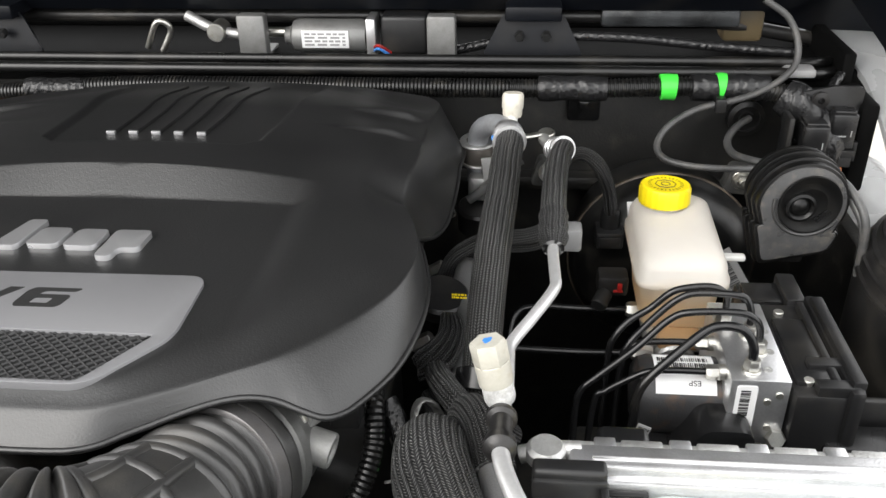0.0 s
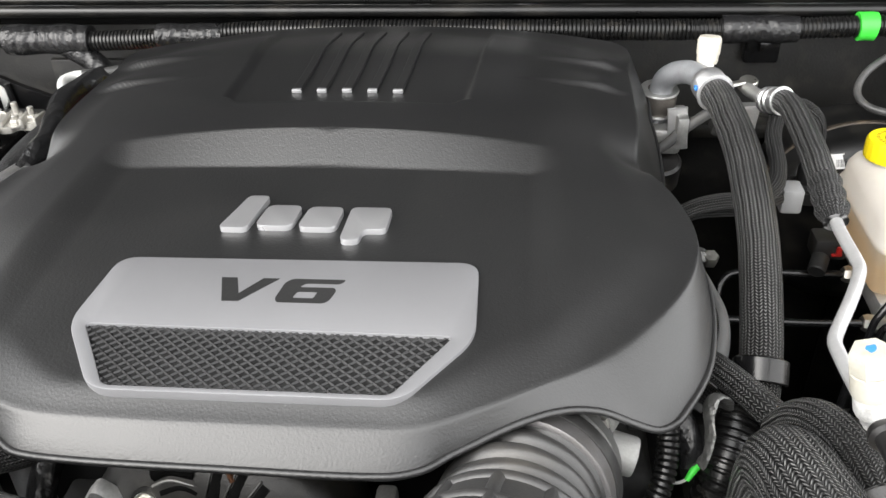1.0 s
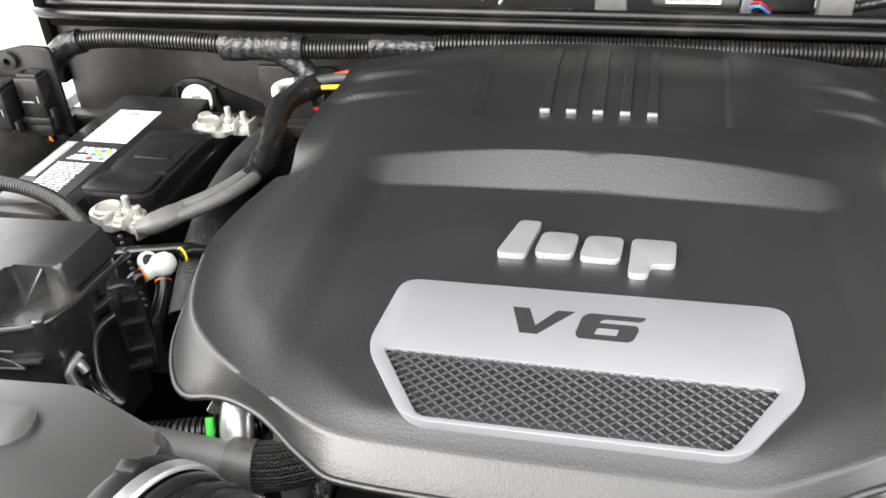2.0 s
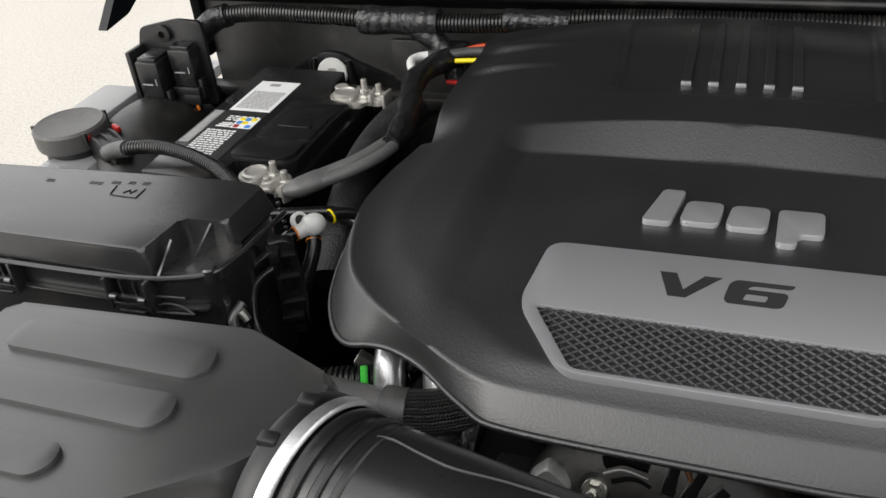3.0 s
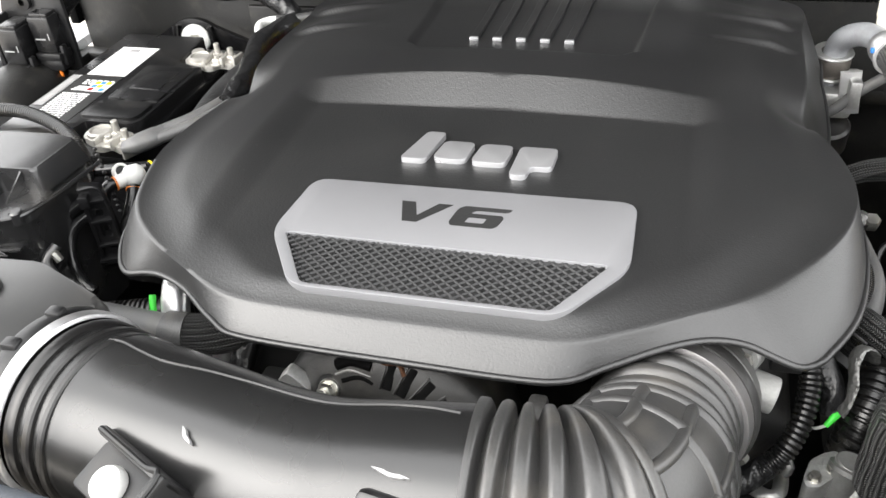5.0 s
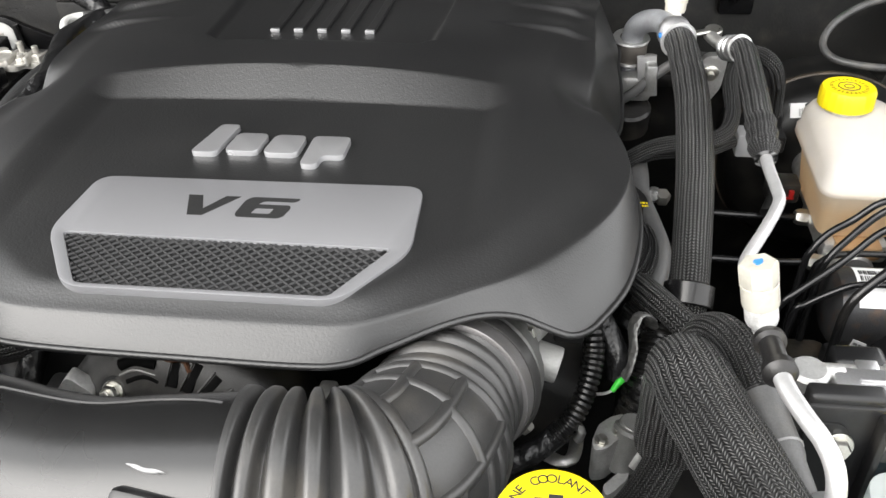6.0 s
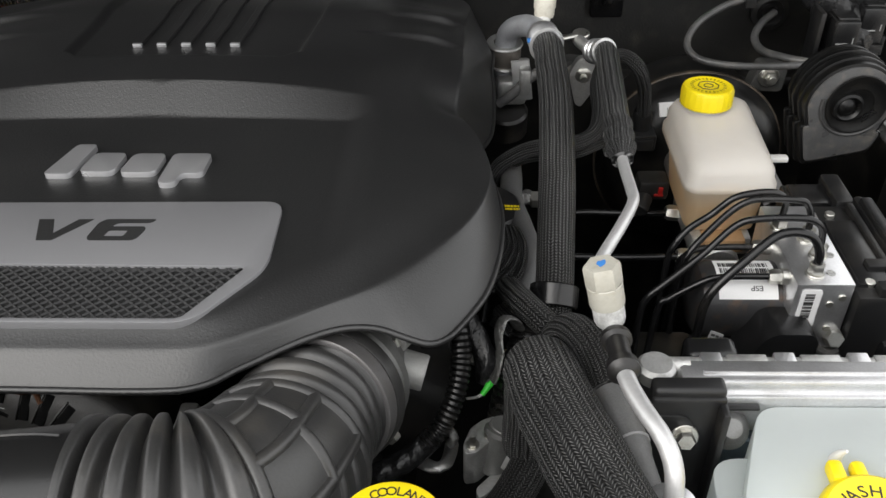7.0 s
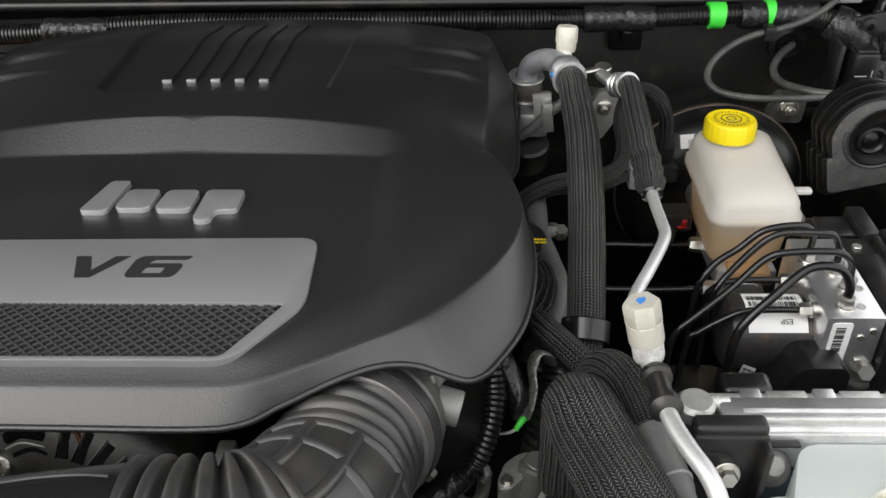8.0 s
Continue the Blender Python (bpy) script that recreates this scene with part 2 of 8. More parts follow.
def milky(name, col, tint, z_fluid=None):
    """A thin milky tank; below z_fluid the fluid inside shows through."""
    m, nt, b = base_mat(name)
    b.inputs["Roughness"].default_value = 0.38
    n = noise_tex(nt, 22.0, 4.0)
    out = mix_rgb(nt, ramp(nt, n, 0.35, 0.75), col, tuple(c * 0.93 for c in col))
    if z_fluid is not None:
        geo = nt.nodes.new("ShaderNodeNewGeometry")
        sep = nt.nodes.new("ShaderNodeSeparateXYZ")
        nt.links.new(geo.outputs["Position"], sep.inputs[0])
        z = calc(nt, "MULTIPLY_ADD", n, 0.02, sep.outputs[2])
        out = mix_rgb(nt, ramp(nt, z, z_fluid + 0.02, z_fluid - 0.012), out, tint)
    nt.links.new(out, b.inputs["Base Color"])
    bump(nt, b, noise_tex(nt, 160.0, 3.0), 0.15, 0.001)
    glow_through = nt.nodes.new("ShaderNodeBsdfTranslucent")
    nt.links.new(out, glow_through.inputs["Color"])
    both = nt.nodes.new("ShaderNodeMixShader")
    both.inputs[0].default_value = 0.45
    nt.links.new(b.outputs[0], both.inputs[1])
    nt.links.new(glow_through.outputs[0], both.inputs[2])
    end = [n for n in nt.nodes if n.type == "OUTPUT_MATERIAL"][0]
    nt.links.new(both.outputs[0], end.inputs["Surface"])
    return m


RESERVOIR = milky("reservoir_plastic", (0.88, 0.85, 0.80), (0.98, 0.76, 0.50), 0.952)
WASHTANK = milky("washer_tank_plastic", (0.72, 0.765, 0.76), (0.6, 0.7, 0.7))


def concrete(name):
    m, nt, b = base_mat(name)
    big, mid, fine = noise_tex(nt, 0.6, 6.0), noise_tex(nt, 9.0, 6.0), noise_tex(nt, 160.0, 4.0)
    c = mix_rgb(nt, big, (0.36, 0.335, 0.30), (0.47, 0.44, 0.40))
    c = mix_rgb(nt, calc(nt, "MULTIPLY", ramp(nt, noise_tex(nt, 70.0, 5.0), 0.5, 0.62), 0.3), c, (0.22, 0.205, 0.185))
    c = mix_rgb(nt, calc(nt, "MULTIPLY", ramp(nt, fine, 0.5, 0.62), 0.4), c, (0.66, 0.63, 0.58))
    nt.links.new(c, b.inputs["Base Color"])
    b.inputs["Roughness"].default_value = 0.9
    bump(nt, b, calc(nt, "ADD", mid, fine), 0.5, 0.004)
    return m


CONCRETE = concrete("concrete")

# ---- mesh helpers ----
BASE = {}


def thing(name, base, label, category, group="", kind=""):
    ob = new(name)
    ob.location = base
    ob.empty_display_size = 0.02
    BASE[ob.name] = Vector(base)
    return tagged(ob, label, category, group, kind)


def finish(bm, mat, smooth=True, angle=38):
    bmesh.ops.recalc_face_normals(bm, faces=bm.faces)
    me = bpy.data.meshes.new("mesh")
    bm.to_mesh(me)
    bm.free()
    me.materials.append(mat)
    if smooth:
        me.polygons.foreach_set("use_smooth", [True] * len(me.polygons))
        me.set_sharp_from_angle(angle=radians(angle))
    return me


def part(name, bm, mat, parent, label="", smooth=True, angle=38):
    """Links a bmesh, made in the world's place, as one mesh under a thing or part."""
    b = BASE[parent.name]
    bmesh.ops.translate(bm, verts=bm.verts, vec=-b)
    ob = new(name, finish(bm, mat, smooth, angle))
    ob.parent = parent
    BASE[ob.name] = b
    return tagged(ob, label)


def solo(name, bm, mat, label, category="", kind="", group="", smooth=True, angle=38):
    """A thing that is one mesh; its origin lies in the middle of its foot."""
    xs = [v.co.copy() for v in bm.verts]
    lo = [min(c[i] for c in xs) for i in range(3)]
    hi = [max(c[i] for c in xs) for i in range(3)]
    b = Vector(((lo[0] + hi[0]) / 2, (lo[1] + hi[1]) / 2, lo[2]))
    bmesh.ops.translate(bm, verts=bm.verts, vec=-b)
    ob = new(name, finish(bm, mat, smooth, angle))
    ob.location = b
    BASE[ob.name] = b
    return tagged(ob, label, category, group, kind)


def resize(ob, centre, k, shift=(0, 0, 0)):
    """Scales the meshes under a thing about a place in the world, then shifts them."""
    c = Vector(centre) - BASE[ob.name]
    m = Matrix.Translation(c + Vector(shift)) @ Matrix.Scale(k, 4) @ Matrix.Translation(-c)
    for p in ob.children_recursive:
        p.data.transform(m)


def frame_of(p0, p1, up=(0, 0, 1)):
    """A matrix whose z runs from p0 to p1, at p0."""
    z = (Vector(p1) - Vector(p0)).normalized()
    u = Vector(up)
    if abs(z.dot(u)) > 0.98:
        u = Vector((0, 1, 0))
    x = u.cross(z).normalized()
    y = z.cross(x)
    m = Matrix((x, y, z)).transposed().to_4x4()
    return Matrix.Translation(p0) @ m


def box(bm, x0, x1, y0, y1, z0, z1, bev=0.002, seg=2, m=None):
    r = bmesh.ops.create_cube(bm, size=1.0, matrix=Matrix.Translation(((x0 + x1) / 2, (y0 + y1) / 2, (z0 + z1) / 2)) @ Matrix.Diagonal((x1 - x0, y1 - y0, z1 - z0, 1)))
    vs = r["verts"]
    if m is not None:
        bmesh.ops.transform(bm, matrix=m, verts=vs)
    if bev > 0:
        es = list({e for v in vs for e in v.link_edges})
        bmesh.ops.bevel(bm, geom=es, offset=bev, segments=seg, profile=0.5, affect="EDGES", clamp_overlap=True)
    return bm


def lathe(bm, prof, m, n=32):
    """Turns a profile of (radius, height) about the local z of m."""
    rings = []
    for r, h in prof:
        if r < 1e-6:
            rings.append([bm.verts.new(m @ Vector((0, 0, h)))])
        else:
            rings.append([bm.verts.new(m @ Vector((r * math.cos(2 * math.pi * i / n), r * math.sin(2 * math.pi * i / n), h))) for i in range(n)])
    for a, b in zip(rings, rings[1:]):
        for i in range(n):
            j = (i + 1) % n
            if len(a) == 1 and len(b) == 1:
                continue
            if len(a) == 1:
                bm.faces.new((a[0], b[i], b[j]))
            elif len(b) == 1:
                bm.faces.new((a[i], a[j], b[0]))
            else:
                bm.faces.new((a[i], a[j], b[j], b[i]))
    return bm


def rod(bm, p0, p1, r, r1=None, n=20, bev=0.0):
    d = (Vector(p1) - Vector(p0)).length
    r1 = r if r1 is None else r1
    b = bev or min(r, r1, d) * 0.12
    return lathe(bm, [(0, 0), (r - b, 0), (r, b), (r1, d - b), (r1 - b, d), (0, d)], frame_of(p0, p1), n)


def hexnut(bm, p0, p1, r):
    d = (Vector(p1) - Vector(p0)).length
    return lathe(bm, [(0, 0), (r * 0.9, 0), (r, d * 0.15), (r, d * 0.8), (r * 0.82, d), (0, d)], frame_of(p0, p1), 6)


def curve_points(pts, step):
    """Points at even steps along a smooth line through pts."""
    p = [Vector(q) for q in pts]
    p = [p[0] * 2 - p[1]] + p + [p[-1] * 2 - p[-2]]
    fine = []
    for i in range(1, len(p) - 2):
        for k in range(24):
            t = k / 24
            a, b, c, d = p[i - 1], p[i], p[i + 1], p[i + 2]
            fine.append(0.5 * ((2 * b) + (c - a) * t + (2 * a - 5 * b + 4 * c - d) * t * t + (3 * b - a - 3 * c + d) * t ** 3))
    fine.append(p[-2].copy())
    run = [0.0]
    for a, b in zip(fine, fine[1:]):
        run.append(run[-1] + (b - a).length)
    n = max(2, int(run[-1] / step))
    out, k = [], 0
    for i in range(n + 1):
        s = run[-1] * i / n
        while k < len(run) - 2 and run[k + 1] < s:
            k += 1
        w = (s - run[k]) / max(1e-9, run[k + 1] - run[k])
        out.append(fine[k].lerp(fine[k + 1], min(1, max(0, w))))
    return out, run[-1]


def sweep(bm, pts, r, n=16, step=0.006, mod=None, flat=1.0, cap=True):
    """A tube along a smooth line through pts. r: a radius or a function of 0..1; mod: radius added, by length along and angle. Laid out in metres for woven patterns."""
    line, total = curve_points(pts, step)
    uv = bm.loops.layers.uv.get("uv") or bm.loops.layers.uv.new("uv")
    tang = [(line[min(i + 1, len(line) - 1)] - line[max(i - 1, 0)]).normalized() for i in range(len(line))]
    u = Vector((0, 0, 1)) if abs(tang[0].z) < 0.9 else Vector((0, 1, 0))
    u = (u - tang[0] * u.dot(tang[0])).normalized()
    rings, mean = [], r(0.5) if callable(r) else r
    for i, (p, t) in enumerate(zip(line, tang)):
        u = (u - t * u.dot(t)).normalized()
        w = t.cross(u)
        s = i / (len(line) - 1)
        rr = r(s) if callable(r) else r
        ring = []
        for k in range(n):
            a = 2 * math.pi * k / n
            q = rr + (mod(s * total, a) if mod else 0)
            ring.append(bm.verts.new(p + u * (math.cos(a) * q * flat) + w * (math.sin(a) * q)))
        rings.append(ring)
    for i in range(len(rings) - 1):
        for k in range(n):
            j = (k + 1) % n
            fc = bm.faces.new((rings[i][k], rings[i][j], rings[i + 1][j], rings[i + 1][k]))
            for loop, (kk, ii) in zip(fc.loops, ((k, i), (k + 1, i), (k + 1, i + 1), (k, i + 1))):
                loop[uv].uv = (kk / n * 2 * math.pi * mean, ii / (len(rings) - 1) * total)
    if cap:
        bm.faces.new(rings[0][::-1])
        bm.faces.new(rings[-1])
    return bm


def ribbed(pitch, depth):
    """Corrugation of a conduit: broad crests, narrow valleys."""
    return lambda s, a: -depth * (1 if (s % pitch) / pitch > 0.62 else 0)


def rounded(poly, r, n=5):
    """A polygon with its corners rounded."""
    out, k = [], len(poly)
    for i in range(k):
        p, a, b = Vector(poly[i]), Vector(poly[i - 1]), Vector(poly[(i + 1) % k])
        rr = min(r, (a - p).length * 0.45, (b - p).length * 0.45)
        s, e = p + (a - p).normalized() * rr, p + (b - p).normalized() * rr
        for j in range(n + 1):
            t = j / n
            out.append(s.lerp(p, t).lerp(p.lerp(e, t), t))
    return out


def slab(bm, outer, holes, z0, z1, bev=0.0, m=None):
    """An upright-walled slab of a plan outline with holes."""
    edges = []
    for loop in [outer, *holes]:
        vs = [bm.verts.new((p[0], p[1], z0)) for p in loop]
        edges += [bm.edges.new((vs[i], vs[(i + 1) % len(vs)])) for i in range(len(vs))]
    fs = [g for g in bmesh.ops.triangle_fill(bm, use_beauty=True, edges=edges)["geom"] if isinstance(g, bmesh.types.BMFace)]
    r = bmesh.ops.extrude_face_region(bm, geom=fs, use_keep_orig=True)
    top = [g for g in r["geom"] if isinstance(g, bmesh.types.BMVert)]
    bmesh.ops.translate(bm, verts=top, vec=(0, 0, z1 - z0))
    bmesh.ops.recalc_face_normals(bm, faces=bm.faces)
    if bev:
        tops = set(top)
        es = [e for e in bm.edges if e.verts[0] in tops and e.verts[1] in tops and len(e.link_faces) == 2 and abs(e.link_faces[0].normal.z - e.link_faces[1].normal.z) > 0.5]
        bmesh.ops.bevel(bm, geom=es, offset=bev, segments=2, profile=0.5, affect="EDGES", clamp_overlap=True)
    if m is not None:
        bmesh.ops.transform(bm, matrix=m, verts=bm.verts)
    return bm


def lettering(body, height, m, thick=0.0004, stretch=1.0, shear=0.0, middle=True, bold=0.0):
    """Words in the built-in font as a bmesh, flat in the local xy of m."""
    cu = bpy.data.curves.new("words", "FONT")
    cu.body, cu.size, cu.extrude, cu.shear, cu.offset = body, height * 1.4, thick, shear, bold
    if middle:
        cu.align_x, cu.align_y = "CENTER", "CENTER"
    tmp = new("words", cu)
    bpy.context.view_layer.update()
    me = bpy.data.meshes.new_from_object(tmp.evaluated_get(bpy.context.evaluated_depsgraph_get()))
    bm = bmesh.new()
    bm.from_mesh(me)
    bpy.data.objects.remove(tmp)
    bpy.data.meshes.remove(me)
    bpy.data.curves.remove(cu)
    bmesh.ops.transform(bm, matrix=m @ Matrix.Diagonal((stretch, 1, 1, 1)), verts=bm.verts)
    return bm


def bars(bm, m, w, h, rows, cols, thick=0.0003, seed=1, fill=0.75):
    """Rows of plain bars in place of small print, flat in the local xy of m, over w by h."""
    rnd = random.Random(seed)
    for i in range(rows):
        x = -w / 2
        y = h / 2 - (i + 0.5) * h / rows
        while x < w / 2:
            ln = w / cols * rnd.uniform(0.5, 1.4)
            e = min(x + ln * fill, w / 2)
            if e - x > w / cols * 0.15:
                box(bm, x, e, y - h / rows * 0.28, y + h / rows * 0.28, 0, thick, 0, m=m)
            x += ln
    return bm


def barcode(bm, m, w, h, n, thick=0.0003, seed=2):
    rnd = random.Random(seed)
    for i in range(n):
        x = -w / 2 + w * i / n
        box(bm, x, x + w / n * rnd.choice((0.3, 0.5, 0.75)), -h / 2, h / 2, 0, thick, 0, m=m)
    return bm


def ease(x, a, b):
    """0 at a, 1 at b, smooth between."""
    t = min(1.0, max(0.0, (x - a) / (b - a)))
    return t * t * (3 - 2 * t)


def B():
    return bmesh.new()


# ---- setting ----
bm = B()
box(bm, -300, 300, -300, 300, -0.5, 0.0, 0)
solo("ground", bm, CONCRETE, "pale worn concrete ground beside the car", "ground", "structure", smooth=False)


def bay():
    """The open engine bay: dark firewall, inner wings, floor tray and front panel."""
    t = thing("firewall", (0, 1.0, 0.45), "dark dusty painted steel firewall of the engine bay", "firewall", kind="structure")
    bm = B()
    box(bm, -0.70, 0.70, 1.0, 1.03, 0.45, 1.045, 0.004)
    part("panel", bm, BAYPAINT, t)
    for x in (-0.38,):
        bm = B()
        box(bm, x - 0.05, x + 0.05, 0.993, 1.001, 0.6, 0.985, 0.003)
        part("pressing", bm, BAYPAINT, t)
    bm = B()
    box(bm, -0.70, 0.70, 0.975, 1.001, 0.895, 0.915, 0.006)
    part("ledge", bm, BAYPAINT, t)
    for s, name in ((-1, "inner_wing_passenger_side"), (1, "inner_wing_driver_side")):
        bm = B()
        box(bm, *sorted((s * 0.69, s * 0.715)), 0.10, 1.0, 0.45, 0.915, 0.004)
        box(bm, *sorted((s * 0.55, s * 0.69)), 0.60, 1.0, 0.45, 0.72, 0.03, 3)
        solo(name, bm, BAYPAINT, "dark painted steel inner wing of the engine bay", "inner wing", "structure")
    bm = B()
    box(bm, -0.70, 0.70, 0.10, 1.30, 0.003, 0.45, 0.003)
    solo("floor_tray", bm, DARK, "dark steel underside tray below the engine", "tray", "structure")
    bm = B()
    box(bm, -0.70, 0.70, 0.07, 0.10, 0.003, 0.93, 0.003)
    solo("front_panel", bm, DARK, "dark steel panel behind the grille", "panel", "structure")


bay()


def fender(s):
    """A silver front fender: flat flange along the bay, rolled edge and outer side."""
    t = thing("fender", (s * 0.76, 0.5, 0.6), "silver-grey painted steel front fender with a flange hole", "fender", "front fenders")
    bm = B()
    prof = [(0.705, 0.915), (0.712, 0.925), (0.765, 0.930), (0.785, 0.92), (0.795, 0.88), (0.80, 0.62)]
    ys = [0.05 + 0.07 * i for i in range(15)]
    grid = [[bm.verts.new((s * x, y, z - 0.02 * ease(y, 0.6, 0.1))) for x, z in prof] for y in ys]
    for a, b in zip(grid, grid[1:]):
        for i in range(len(prof) - 1):
            bm.faces.new((a[i], a[i + 1], b[i + 1], b[i]))
    bmesh.ops.solidify(bm, geom=list(bm.faces), thickness=0.003)
    panel = part("panel", bm, BODYPAINT, t)
    if s > 0:
        bm = B()
        inner = [(0.690, 1.185, 1.062), (0.703, 1.130, 1.062), (0.714, 1.080, 1.060), (0.721, 1.030, 1.055), (0.724, 0.980, 1.046), (0.724, 0.930, 1.032), (0.722, 0.880, 1.010), (0.720, 0.840, 0.985)]
        strips = [[bm.verts.new((x + dx, y, z + dz)) for dx, dz in ((0.0, -0.010), (0.001, -0.003), (0.006, 0.0), (0.06, -0.002), (0.14, -0.012))] for x, y, z in inner]
        for a, b in zip(strips, strips[1:]):
            for i in range(4):
                bm.faces.new((a[i], a[i + 1], b[i + 1], b[i]))
        bmesh.ops.solidify(bm, geom=list(bm.faces), thickness=0.003)
        part("cowl_corner", bm, BODYPAINT, panel, "curved silver corner beside the cowl")
    # the hole is not cut: a black disc paints its dark inside
    bm = B()
    lathe(bm, [(0, 0), (0.010, 0), (0.010, 0.0012), (0, 0.0012)], Matrix.Translation((s * 0.742, 0.665, 0.9275)), 24)
    part("flange_hole_shade", bm, INK, panel, "black disc standing in for a shaded flange hole")
    bm = B()
    rod(bm, (s * 0.742, 0.45, 0.912), (s * 0.742, 0.45, 0.928), 0.007, n=6)
    part("bolt", bm, STEEL, panel, "bright hex bolt")


fender(-1)
fender(1)


def hood():
    """The open hood, standing steeply up from its hinges behind the engine bay."""
    t = thing("hood", (0, 1.10, 1.118), "open black-undersided hood standing up on its hinges", "hood")
    tilt = Matrix.Translation((0, 1.10, 1.090)) @ Matrix.Rotation(radians(-54), 4, "X")
    bm = B()
    outline = rounded([(-0.81, 0.058), (-0.72, 0.044), (-0.62, 0.012), (-0.5, 0.0), (0.5, 0.0), (0.62, 0.012), (0.72, 0.044), (0.81, 0.058), (0.75, -1.08), (-0.75, -1.08)], 0.02, 5)
    slab(bm, outline, [], 0.0, 0.022, 0.006, tilt)
    part("panel", bm, HOODPAINT, t)
    bm = B()
    outer = rounded([(-0.68, -0.02), (0.68, -0.02), (0.63, -1.04), (-0.63, -1.04)], 0.05, 6)
    hole = [rounded([(sx * 0.06, -0.16), (sx * 0.56, -0.16), (sx * 0.52, -0.92), (sx * 0.06, -0.92)], 0.05, 5) for sx in (-1, 1)]
    slab(bm, outer, hole, -0.016, 0.0, 0.005, tilt)
    part("inner_frame", bm, HOODPAINT, t)
    bm = B()
    sweep(bm, [tilt @ Vector((x, 0.004 + 0.052 * ease(abs(x), 0.5, 0.78), -0.006)) for x in (-0.79, -0.72, -0.64, -0.56, -0.48, -0.25, 0, 0.25, 0.48, 0.56, 0.64, 0.72, 0.79)], 0.009, 10, 0.03)
    part("rear_lip", bm, RUBBER, t, "rubber lip along the rear edge")
    for sx in (-1, 1):
        bm = B()
        m = Matrix(((0, 0, 1, sx * 0.735), (1, 0, 0, 0), (0, 1, 0, 0), (0, 0, 0, 1)))
        slab(bm, rounded([(0.836, 1.044), (0.885, 1.049), (0.96, 1.085), (1.10, 1.11), (1.06, 1.20), (0.91, 1.115)], 0.004), [], -0.006, 0.006, 0, m)
        part("side_flange", bm, HOODPAINT, t, "dark pointed side flange")
    for x in (-0.345, 0.345):
        bm = B()
        m = Matrix.Translation((x, 1.035, 1.05)) @ Matrix.Rotation(radians(78), 4, "X")
        slab(bm, rounded([(-0.062, 0.0), (0.062, 0.0), (0.036, 0.052), (-0.036, 0.052)], 0.008), [], -0.002, 0.002, 0, m)
        box(bm, x - 0.034, x + 0.034, 1.028, 1.10, 1.094, 1.112, 0.003)
        hinge = part("hinge", bm, HOODPAINT, t, "black trapezoid hinge bracket")
        for dx in (-0.016, 0.016):
            bm = B()
            hexnut(bm, (x + dx, 1.032, 1.078), (x + dx, 1.022, 1.076), 0.006)
            part("bolt", bm, DARK, hinge)


hood()


def cowl():
    t = thing("cowl_tray", (0, 1.0, 1.028), "black plastic cowl tray, darkened for the shade under the hood", "cowl tray", kind="structure")
    # the shade below the hood is put into the tray's near-black colour
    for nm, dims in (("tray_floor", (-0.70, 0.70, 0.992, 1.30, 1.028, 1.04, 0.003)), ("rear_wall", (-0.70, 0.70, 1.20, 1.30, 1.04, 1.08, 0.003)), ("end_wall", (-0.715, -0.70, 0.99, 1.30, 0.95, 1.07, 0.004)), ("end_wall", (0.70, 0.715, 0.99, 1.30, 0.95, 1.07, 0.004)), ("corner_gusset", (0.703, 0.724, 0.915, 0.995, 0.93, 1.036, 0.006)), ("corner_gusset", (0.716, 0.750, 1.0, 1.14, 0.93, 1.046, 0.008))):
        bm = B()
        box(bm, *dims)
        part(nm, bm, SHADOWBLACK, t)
    t = thing("cowl_seal", (0, 0.975, 1.04), "black double-lipped rubber weather seal along the cowl", "weather seal")
    ends = lambda z, y: [(-0.735, y + 0.06, z - 0.012), (-0.70, y + 0.012, z - 0.003), (-0.64, y, z)] + [(x, y, z) for x in (-0.4, -0.2, 0, 0.2, 0.4)] + [(0.60, y, z), (0.67, y + 0.012, z - 0.004), (0.71, y + 0.06, z - 0.016)]
    bm = B()
    sweep(bm, ends(1.0525, 0.970), 0.0065, 14, 0.02)
    part("front_lip", bm, SEALRUBBER, t)
    bm = B()
    sweep(bm, ends(1.060, 0.988), 0.006, 14, 0.02)
    part("rear_lip", bm, SEALRUBBER, t)
    bm = B()
    sweep(bm, ends(1.046, 0.980), 0.008, 10, 0.02, flat=0.5)
    part("base_strip", bm, SEALRUBBER, t)


cowl()


